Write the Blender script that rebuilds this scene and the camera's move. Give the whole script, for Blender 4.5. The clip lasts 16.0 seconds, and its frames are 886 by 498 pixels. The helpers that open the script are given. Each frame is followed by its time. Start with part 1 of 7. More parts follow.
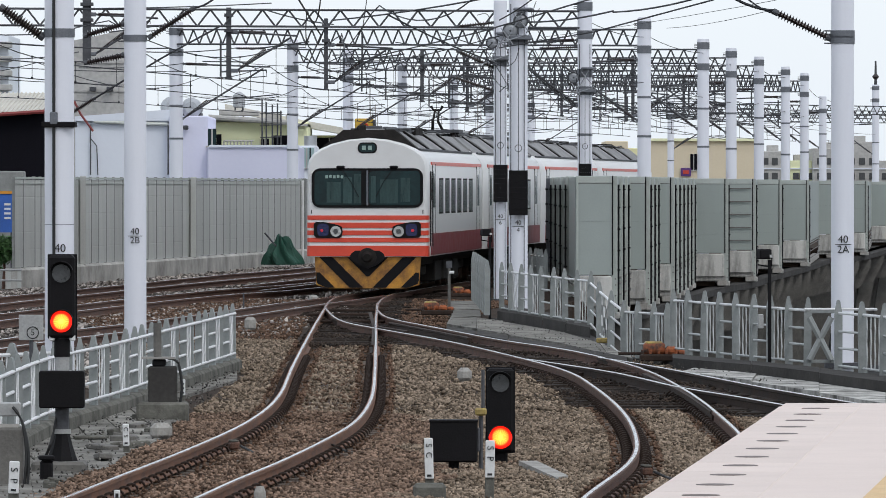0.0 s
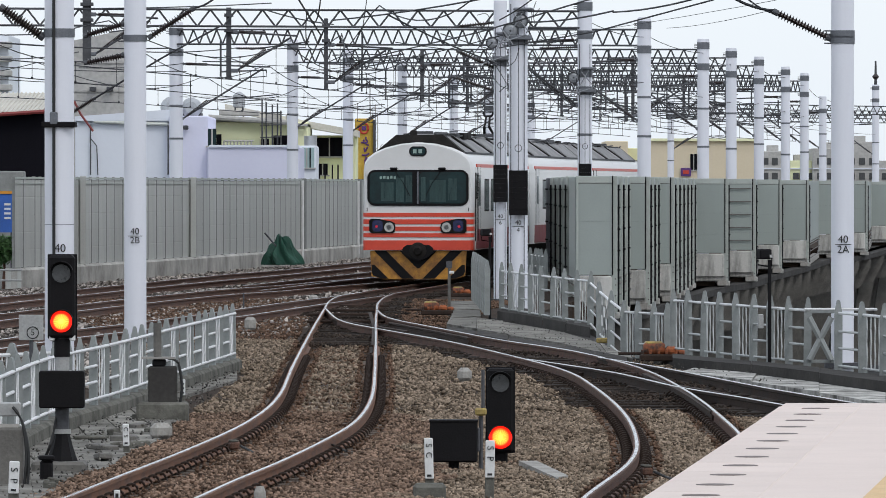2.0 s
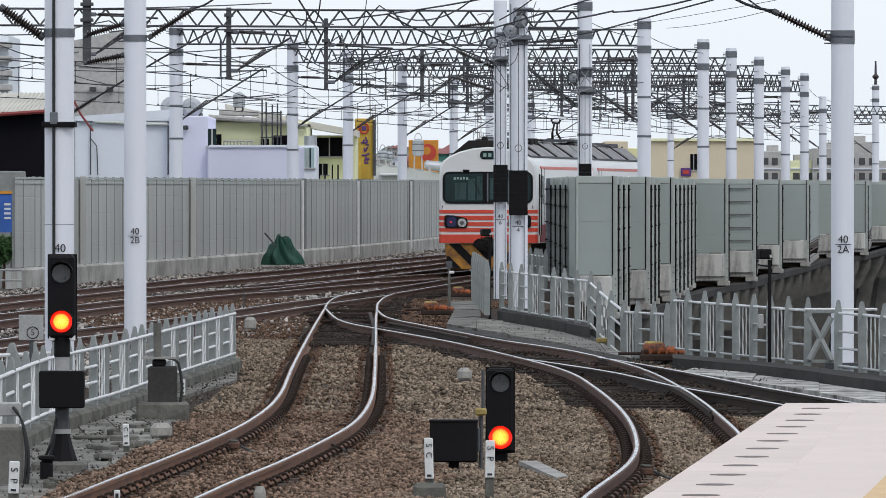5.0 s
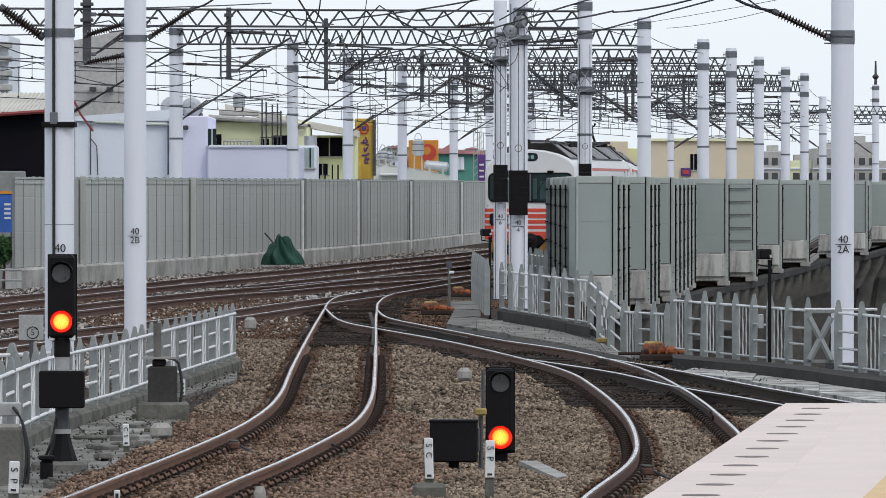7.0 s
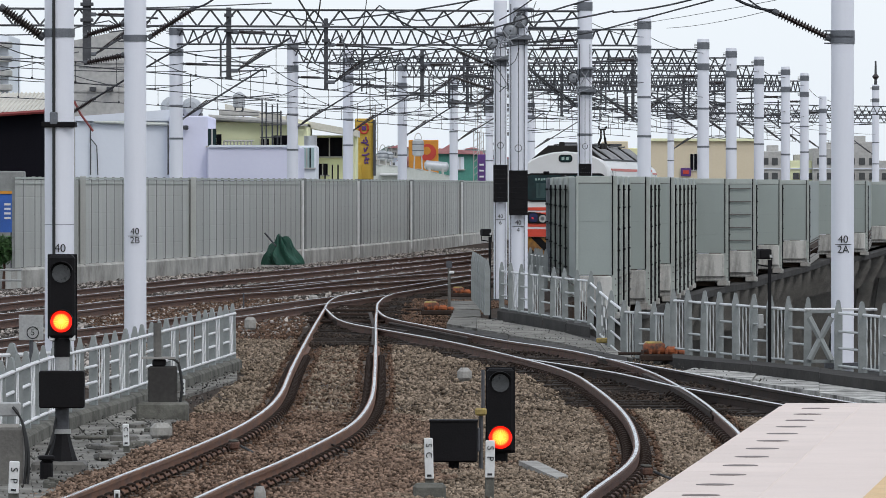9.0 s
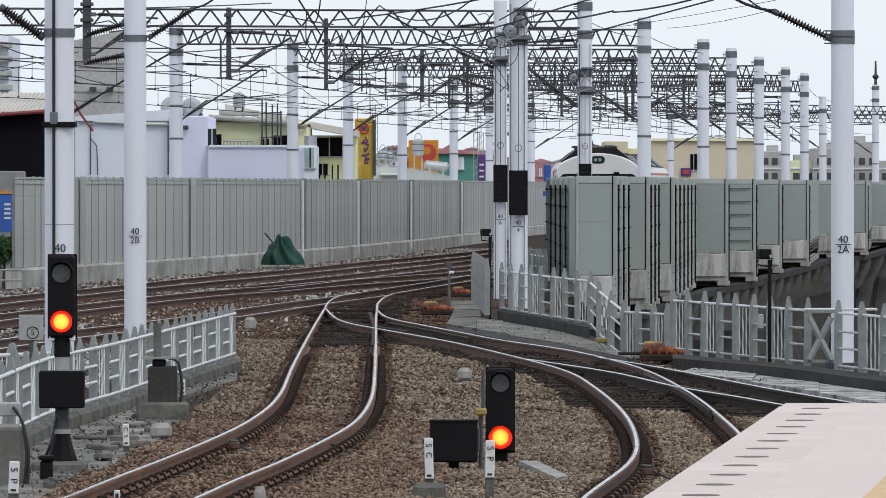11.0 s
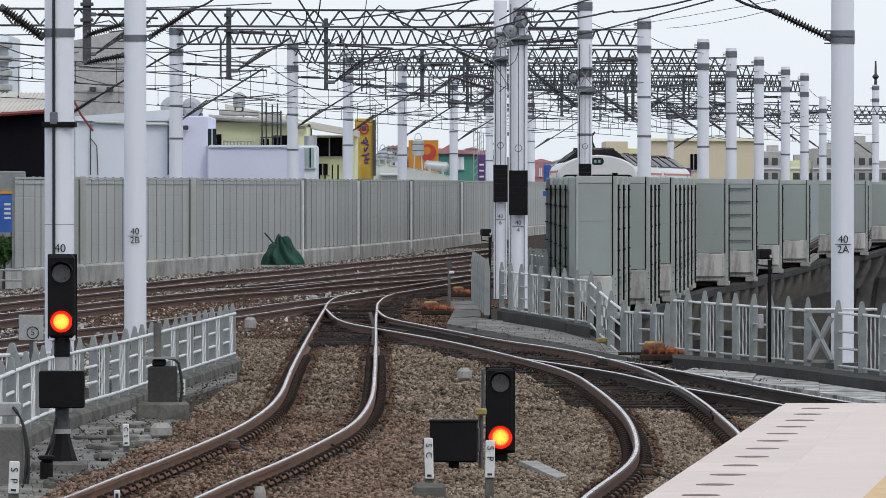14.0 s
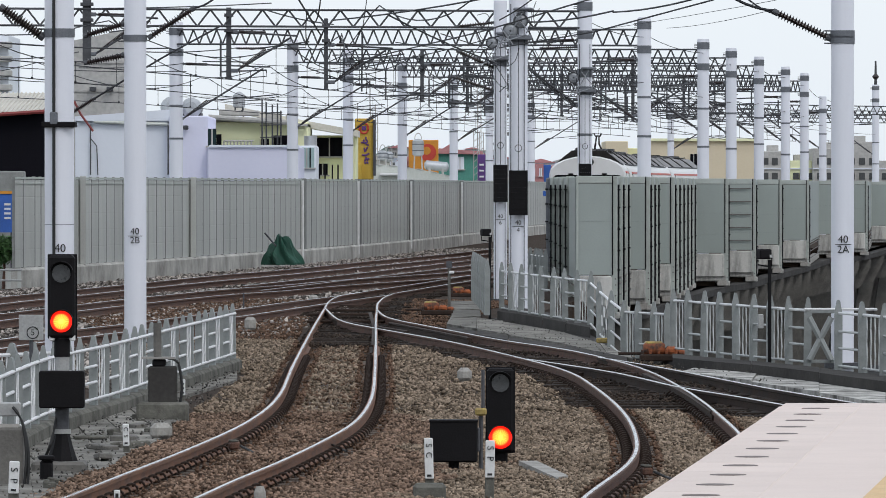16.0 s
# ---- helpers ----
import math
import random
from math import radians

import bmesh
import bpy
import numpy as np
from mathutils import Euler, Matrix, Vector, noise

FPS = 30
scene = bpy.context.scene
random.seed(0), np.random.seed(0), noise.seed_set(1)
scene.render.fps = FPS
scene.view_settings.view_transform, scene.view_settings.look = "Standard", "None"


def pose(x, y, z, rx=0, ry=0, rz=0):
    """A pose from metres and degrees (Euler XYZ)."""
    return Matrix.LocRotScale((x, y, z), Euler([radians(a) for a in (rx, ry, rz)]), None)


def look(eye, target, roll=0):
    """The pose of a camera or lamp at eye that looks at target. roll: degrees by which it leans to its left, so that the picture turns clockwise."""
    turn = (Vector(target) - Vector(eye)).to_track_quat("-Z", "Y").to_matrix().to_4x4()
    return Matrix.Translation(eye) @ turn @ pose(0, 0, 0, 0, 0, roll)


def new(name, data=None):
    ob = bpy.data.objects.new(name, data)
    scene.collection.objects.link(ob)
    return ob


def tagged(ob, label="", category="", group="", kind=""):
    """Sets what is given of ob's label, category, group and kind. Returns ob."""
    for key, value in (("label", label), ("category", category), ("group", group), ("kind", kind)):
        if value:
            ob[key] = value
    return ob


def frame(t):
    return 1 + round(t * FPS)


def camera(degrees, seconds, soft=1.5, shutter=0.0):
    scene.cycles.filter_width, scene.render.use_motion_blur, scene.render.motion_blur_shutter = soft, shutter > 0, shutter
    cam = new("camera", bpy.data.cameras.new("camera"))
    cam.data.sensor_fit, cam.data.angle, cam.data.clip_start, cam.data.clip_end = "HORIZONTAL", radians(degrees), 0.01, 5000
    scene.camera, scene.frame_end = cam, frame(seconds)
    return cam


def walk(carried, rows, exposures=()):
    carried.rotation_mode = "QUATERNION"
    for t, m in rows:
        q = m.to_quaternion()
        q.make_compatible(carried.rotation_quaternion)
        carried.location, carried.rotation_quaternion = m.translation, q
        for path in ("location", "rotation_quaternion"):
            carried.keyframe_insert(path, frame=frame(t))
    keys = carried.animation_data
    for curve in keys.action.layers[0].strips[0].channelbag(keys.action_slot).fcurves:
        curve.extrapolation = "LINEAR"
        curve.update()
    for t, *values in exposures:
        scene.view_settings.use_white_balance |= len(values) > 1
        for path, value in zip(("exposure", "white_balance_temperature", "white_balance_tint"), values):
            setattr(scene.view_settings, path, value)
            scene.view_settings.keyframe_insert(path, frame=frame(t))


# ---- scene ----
cam = camera(7.178, 16.0, soft=0.8)
EYE = pose(0, 0, 2.5, 89.491)
walk(cam, [(0, EYE), (16, EYE)], [(0, -0.03), (9, -0.035), (11.5, -0.075), (16, -0.075)])

# ---- sky and sun: bright thin overcast ----
world = bpy.data.worlds.new("sky")
scene.world = world
world.use_nodes = True
wn = world.node_tree.nodes
wl = world.node_tree.links
sky = wn.new("ShaderNodeTexSky")
sky.sky_type = "NISHITA"
sky.sun_disc = False
sky.sun_elevation = radians(48)
sky.sun_rotation = radians(151)
sky.dust_density = 1.5
sky.air_density = 1.0
sky.ozone_density = 1.0
cloud = wn.new("ShaderNodeMix")
cloud.data_type = "RGBA"
cloud.inputs[0].default_value = 0.8
cloud.inputs[7].default_value = (6.45, 6.95, 7.6, 1)
wl.new(sky.outputs[0], cloud.inputs[6])
wl.new(cloud.outputs[2], wn["Background"].inputs[0])
wn["Background"].inputs[1].default_value = 0.15
sun = new("sun", bpy.data.lights.new("sun", "SUN"))
sun.data.energy = 0.75
sun.data.angle = radians(14)
sun.data.color = (1.0, 0.975, 0.95)
sun.matrix_world = look((55, -60, 115), (0, 40, 0))


# ---- materials ----
def material(name, colour, second=None, scale=3.0, fine=40.0, rough=0.6, metal=0.0, bump=0.15, spread=0.5, island=0.0, per_object=0.0, streak=None, spec=0.5, grain=0.3):
    """A surface with variation at two scales: broad stains and fine grain."""
    m = bpy.data.materials.new(name)
    m.use_nodes = True
    nt = m.node_tree
    b = nt.nodes["Principled BSDF"]
    if second is None:
        second = tuple(c * 0.72 for c in colour)
    co = nt.nodes.new("ShaderNodeTexCoord")
    mp = nt.nodes.new("ShaderNodeMapping")
    nt.links.new(co.outputs["Object"], mp.inputs[0])
    if streak:
        mp.inputs["Scale"].default_value = streak
    n1 = nt.nodes.new("ShaderNodeTexNoise")
    n1.inputs["Scale"].default_value = scale
    n1.inputs["Detail"].default_value = 6
    n1.inputs["Roughness"].default_value = 0.65
    n2 = nt.nodes.new("ShaderNodeTexNoise")
    n2.inputs["Scale"].default_value = fine
    n2.inputs["Detail"].default_value = 4
    nt.links.new(mp.outputs[0], n1.inputs["Vector"])
    nt.links.new(co.outputs["Object"], n2.inputs["Vector"])
    r1 = nt.nodes.new("ShaderNodeValToRGB")
    r1.color_ramp.elements[0].position = 0.5 - spread * 0.4
    r1.color_ramp.elements[1].position = 0.5 + spread * 0.4
    r1.color_ramp.elements[0].color = (*second, 1)
    r1.color_ramp.elements[1].color = (*colour, 1)
    nt.links.new(n1.outputs[0], r1.inputs[0])
    mx = nt.nodes.new("ShaderNodeMix")
    mx.data_type, mx.blend_type = "RGBA", "OVERLAY"
    mx.inputs[0].default_value = grain
    nt.links.new(r1.outputs[0], mx.inputs[6])
    nt.links.new(n2.outputs[0], mx.inputs[7])
    last = mx.outputs[2]
    for amount, kind, out in ((island, "ShaderNodeNewGeometry", "Random Per Island"), (per_object, "ShaderNodeObjectInfo", "Random")):
        if amount:
            src = nt.nodes.new(kind)
            mr = nt.nodes.new("ShaderNodeMapRange")
            mr.inputs["To Min"].default_value = 1 - amount
            mr.inputs["To Max"].default_value = 1 + amount
            nt.links.new(src.outputs[out], mr.inputs["Value"])
            hs = nt.nodes.new("ShaderNodeHueSaturation")
            nt.links.new(mr.outputs[0], hs.inputs["Value"])
            nt.links.new(last, hs.inputs["Color"])
            last = hs.outputs[0]
    nt.links.new(last, b.inputs["Base Color"])
    b.inputs["Metallic"].default_value = metal
    b.inputs["Specular IOR Level"].default_value = spec
    rr = nt.nodes.new("ShaderNodeMapRange")
    rr.inputs["To Min"].default_value = max(0.03, rough - 0.12)
    rr.inputs["To Max"].default_value = min(1, rough + 0.12)
    nt.links.new(n1.outputs[0], rr.inputs["Value"])
    nt.links.new(rr.outputs[0], b.inputs["Roughness"])
    if bump:
        bp = nt.nodes.new("ShaderNodeBump")
        bp.inputs["Strength"].default_value = bump
        bp.inputs["Distance"].default_value = 0.02
        nt.links.new(n2.outputs[0], bp.inputs["Height"])
        nt.links.new(bp.outputs[0], b.inputs["Normal"])
    return m


def glowing(name, colour, strength):
    m = bpy.data.materials.new(name)
    m.use_nodes = True
    b = m.node_tree.nodes["Principled BSDF"]
    b.inputs["Base Color"].default_value = (*colour, 1)
    b.inputs["Emission Color"].default_value = (*colour, 1)
    b.inputs["Emission Strength"].default_value = strength
    return m


M = {
    "ballast": material("ballast", (0.285, 0.195, 0.142), (0.118, 0.078, 0.056), 0.45, 9, 0.95, bump=0.8, island=0.75, spec=0.1, spread=0.7),
    "ballast_dusty": material("dusty brown-grey ballast", (0.33, 0.258, 0.192), (0.152, 0.112, 0.08), 0.4, 9, 0.95, bump=0.8, island=0.68, spec=0.1, spread=0.6),
    "ballast_rusty": material("rust-stained ballast", (0.205, 0.128, 0.088), (0.085, 0.052, 0.036), 0.6, 9, 0.95, bump=0.8, island=0.6, spec=0.1, spread=0.7),
    "ballast_grey": material("dusty grey ballast", (0.43, 0.385, 0.35), (0.21, 0.185, 0.165), 0.5, 9, 0.95, bump=0.8, island=0.85, spec=0.1),
    "grimy": material("grimy mossy concrete", (0.18, 0.174, 0.152), (0.034, 0.033, 0.027), 2.6, 30, 0.95, bump=0.5, spread=0.55, per_object=0.2, spec=0.2),
    "broken_slab": material("broken pale slab", (0.31, 0.295, 0.265), (0.06, 0.056, 0.047), 1.6, 30, 0.95, bump=0.6, spread=0.5, per_object=0.2, spec=0.2),
    "streaked": material("rain-streaked concrete", (0.58, 0.565, 0.53), (0.10, 0.095, 0.085), 1.3, 30, 0.95, bump=0.3, spread=0.34, streak=(1.6, 1.6, 0.45), grain=0.2, spec=0.2, per_object=0.1),
    "ballast_oily": material("oil-blackened ballast", (0.062, 0.045, 0.034), (0.022, 0.016, 0.013), 0.9, 9, 0.9, bump=0.8, island=0.7, spec=0.2),
    "ballast_bed": material("ballast bed", (0.07, 0.05, 0.038), (0.03, 0.022, 0.017), 0.8, 16, 0.95, bump=1.0, spec=0.1),
    "rail_head": material("polished rail steel", (0.72, 0.71, 0.71), (0.44, 0.40, 0.38), 3, 60, 0.24, 1.0, 0.05),
    "rail_side": material("rusty rail steel", (0.23, 0.105, 0.054), (0.10, 0.05, 0.034), 2.2, 50, 0.75, 0.1, 0.3),
    "rust": material("dark rusty iron", (0.155, 0.076, 0.05), (0.062, 0.037, 0.03), 6, 60, 0.8, 0.2, 0.3),
    "oil": material("oily brown-black steel", (0.058, 0.036, 0.026), (0.018, 0.013, 0.011), 3, 40, 0.75, 0.0, 0.3, spec=0.2),
    "sleeper": material("weathered concrete sleeper", (0.17, 0.13, 0.10), (0.09, 0.066, 0.05), 4, 40, 0.9, per_object=0.2),
    "concrete": material("pale weathered concrete", (0.44, 0.42, 0.385), (0.17, 0.16, 0.145), 1.7, 30, 0.9, bump=0.3, spread=0.8),
    # stained concrete; on the viaduct its darkness also paints under-deck shade
    "concrete_dark": material("dark stained and shaded concrete", (0.20, 0.19, 0.172), (0.065, 0.06, 0.055), 1.6, 30, 0.9, bump=0.3, spread=0.8),
    "platform": material("pinkish platform paving", (0.76, 0.645, 0.585), (0.64, 0.535, 0.48), 1.5, 60, 0.8, bump=0.1, spread=0.9, per_object=0.05, grain=0.15),
    "slot_pale": material("grey platform slot", (0.20, 0.165, 0.15), None, 8, 60, 0.9),
    "tactile": material("tan tactile paving", (0.72, 0.50, 0.27), (0.6, 0.41, 0.21), 3, 60, 0.8),
    "slot": material("dark slot", (0.16, 0.145, 0.135), None, 3, 40, 0.9),
    "mast": material("white painted steel", (0.76, 0.77, 0.825), (0.67, 0.675, 0.725), 0.9, 30, 0.45, bump=0.04, spread=0.8, streak=(3, 3, 0.25), grain=0.06),
    "band": material("grey steel band", (0.19, 0.20, 0.22), None, 6, 50, 0.55, 0.3),
    "galvanised": material("dark galvanised steel", (0.105, 0.107, 0.116), (0.055, 0.056, 0.061), 4, 40, 0.65, 0.1, spec=0.3),
    "wire": material("dark copper wire", (0.045, 0.046, 0.052), None, 5, 40, 0.7, 0.0, spec=0.2),
    "zinc": material("bright galvanised steel", (0.40, 0.415, 0.44), (0.25, 0.26, 0.275), 7, 50, 0.5, 0.4, 0.05),
    "insulator": material("brown glazed porcelain", (0.036, 0.022, 0.021), (0.02, 0.015, 0.015), 6, 30, 0.35, bump=0.0),
    "black": material("matt black paint", (0.010, 0.009, 0.010), (0.006, 0.0055, 0.006), 4, 50, 0.65, spec=0.15),
    "barrier": material("grey green sound panel", (0.335, 0.372, 0.348), (0.288, 0.32, 0.30), 0.7, 25, 0.55, bump=0.05, per_object=0.06, spread=0.8, grain=0.06),
    "barrier_far": material("weathered grey sound panel", (0.51, 0.515, 0.485), (0.36, 0.365, 0.345), 0.9, 25, 0.65, bump=0.1, per_object=0.08, streak=(2, 2, 0.35), spread=0.9, grain=0.15),
    "barrier_post": material("pale grey barrier post", (0.46, 0.49, 0.455), (0.36, 0.385, 0.355), 2, 30, 0.55, 0.1, grain=0.1),
    "parapet": material("stained parapet concrete", (0.60, 0.585, 0.545), (0.22, 0.21, 0.19), 0.8, 20, 0.95, bump=0.3, spread=0.5, grain=0.2, spec=0.2),
    "post_dark": material("grey steel wall post", (0.26, 0.265, 0.25), (0.15, 0.152, 0.146), 3, 30, 0.6, 0.1, grain=0.1, per_object=0.45),
    "fence": material("pale green grey fence paint", (0.285, 0.302, 0.293), (0.19, 0.202, 0.196), 3, 40, 0.6, bump=0.08, per_object=0.06, grain=0.15),
    "fence_bar": material("pale grey fence bar paint", (0.50, 0.515, 0.505), (0.38, 0.39, 0.385), 3, 40, 0.6, bump=0.05, grain=0.1),
    "fence_rail": material("off-white fence rail", (0.80, 0.80, 0.80), (0.62, 0.62, 0.62), 3, 40, 0.5, grain=0.1),
    "white": material("white paint", (0.78, 0.78, 0.77), (0.66, 0.655, 0.64), 3, 50, 0.5, bump=0.05),
    "lettering": material("black lettering", (0.02, 0.02, 0.022), None, 5, 50, 0.7),
    "train_white": material("white train lacquer", (0.77, 0.765, 0.755), (0.66, 0.65, 0.635), 1.2, 40, 0.32, bump=0.02, spread=0.8, grain=0.06),
    "train_orange": material("orange red lacquer", (0.72, 0.075, 0.036), (0.60, 0.055, 0.028), 2, 40, 0.35, bump=0.02, grain=0.06),
    "train_maroon": material("dark red lacquer", (0.24, 0.026, 0.035), (0.18, 0.02, 0.028), 2, 40, 0.38, bump=0.02, grain=0.06),
    "train_roof": material("sooty grey roof", (0.34, 0.335, 0.335), (0.15, 0.148, 0.148), 1.4, 30, 0.75, spread=0.7),
    "train_under": material("dusty black underframe", (0.03, 0.027, 0.025), (0.014, 0.013, 0.012), 3, 40, 0.85, spec=0.15),
    "glass": material("dark tinted glass", (0.013, 0.04, 0.043), (0.005, 0.014, 0.016), 2.5, 10, 0.12, bump=0.0, spec=0.25, grain=0.05),
    "yellow": material("worn yellow ochre paint", (0.54, 0.25, 0.03), (0.14, 0.06, 0.018), 3.2, 40, 0.6, spread=0.4),
    "pane_teal": material("pale teal window pane", (0.42, 0.55, 0.55), (0.30, 0.42, 0.42), 2, 20, 0.2, bump=0.0, grain=0.05),
    # teal for plates that paint reflections and cab panels onto the windscreen
    "windscreen_tone": material("dim teal windscreen tone", (0.045, 0.085, 0.082), (0.022, 0.042, 0.042), 4, 20, 0.3, bump=0.0, streak=(3, 3, 0.4), spec=0.25, per_object=0.3),
    "lens": material("silvery lamp glass", (0.6, 0.6, 0.58), None, 20, 60, 0.15, 0.6),
    "lens_dark": material("unlit grey lens", (0.075, 0.078, 0.08), None, 20, 60, 0.3),
    "blue_lens": material("blue lamp glass", (0.014, 0.018, 0.085), None, 20, 60, 0.2),
    "wall_lilac": material("lavender white plaster", (0.74, 0.74, 0.88), (0.69, 0.69, 0.83), 0.3, 8, 0.85, spread=0.8, grain=0.08),
    "wall_white": material("white plaster", (0.80, 0.83, 0.89), (0.72, 0.75, 0.81), 0.3, 8, 0.85, spread=0.8, grain=0.08),
    "wall_cream": material("cream plaster", (0.86, 0.87, 0.56), (0.78, 0.78, 0.49), 0.3, 8, 0.85, grain=0.08),
    "wall_beige": material("beige plaster", (0.72, 0.62, 0.45), (0.65, 0.555, 0.40), 0.2, 8, 0.85, grain=0.08),
    "wall_grey": material("stained grey concrete", (0.52, 0.505, 0.485), (0.36, 0.35, 0.33), 0.3, 6, 0.9, spread=0.8, streak=(1, 1, 0.3)),
    "roof_sheet": material("pale ribbed sheet roof", (0.70, 0.67, 0.60), (0.56, 0.53, 0.47), 0.6, 10, 0.7),
    "roof_pale": material("pale curved sheet roof", (0.70, 0.72, 0.67), (0.58, 0.60, 0.55), 0.5, 10, 0.6),
    "red_trim": material("dull red trim", (0.28, 0.05, 0.045), None, 2, 20, 0.6),
    "dark_side": material("black sheet wall", (0.008, 0.0075, 0.011), None, 1, 20, 0.9, spec=0.1),
    "steel_tank": material("stainless steel", (0.55, 0.56, 0.58), (0.42, 0.43, 0.44), 1.5, 30, 0.35, 0.7, 0.02),
    "green_sheet": material("green sheet cladding", (0.085, 0.29, 0.23), None, 0.6, 10, 0.7),
    "tarp": material("dark green tarpaulin", (0.016, 0.085, 0.055), (0.01, 0.05, 0.034), 3, 20, 0.7, bump=0.3),
    "sign_yellow": material("yellow signboard", (0.62, 0.40, 0.05), None, 1, 20, 0.6),
    "sign_purple": material("purple sign paint", (0.12, 0.045, 0.22), None, 1, 20, 0.6),
    "sign_orange": material("orange signboard", (0.70, 0.29, 0.03), None, 1, 20, 0.6),
    "sign_red": material("red sign paint", (0.62, 0.06, 0.035), None, 1, 20, 0.6),
    "sign_blue": material("blue signboard", (0.035, 0.13, 0.48), None, 1, 20, 0.6),
    "pink": material("pale pink cladding", (0.55, 0.25, 0.25), None, 1, 20, 0.7),
    "leaf": material("green leaves", (0.06, 0.14, 0.035), (0.03, 0.08, 0.02), 2, 20, 0.6, island=0.4),
    # distance haze is painted into these two paler greens
    "leaf_far": material("far leaves with haze in the colour", (0.13, 0.19, 0.14), (0.09, 0.14, 0.10), 2, 20, 0.8, island=0.3),
    "hill": material("hill with haze in the colour", (0.20, 0.26, 0.24), (0.15, 0.20, 0.18), 0.02, 1, 0.9),
    "asphalt": material("street asphalt", (0.035, 0.035, 0.036), (0.022, 0.022, 0.023), 0.2, 10, 0.9),
    "orange_metal": material("orange painted rusty metal", (0.38, 0.105, 0.035), (0.045, 0.028, 0.022), 5, 60, 0.8, spread=0.3),
    "machine_yellow": material("faded yellow paint", (0.46, 0.34, 0.09), (0.16, 0.11, 0.05), 6, 60, 0.6),
    # near-black base: paints shade into girder, deck sides and east kerbs
    "soffit": material("dark concrete, partly painted shade", (0.075, 0.07, 0.066), (0.035, 0.033, 0.031), 0.8, 20, 0.95, spec=0.1),
    "timber": material("oily black timber", (0.038, 0.028, 0.022), (0.014, 0.011, 0.009), 4, 40, 0.85, spec=0.1, per_object=0.25),
    "led": material("pale green display segments", (0.30, 0.42, 0.38), None, 10, 60, 0.6),
    "board_grey": material("grey enamel board", (0.40, 0.40, 0.39), None, 3, 40, 0.5),
    "cable": material("black rubber cable", (0.02, 0.02, 0.02), None, 5, 40, 0.6),
    "red_light": glowing("red signal light", (1.0, 0.012, 0.004), 1.6),
    "amber_light": glowing("bright signal filament", (1.0, 0.50, 0.06), 2.2),
    "orange_light": glowing("orange signal glow", (1.0, 0.095, 0.006), 1.9),
    "tail_light": glowing("red tail lamp", (0.45, 0.015, 0.04), 0.3),
}


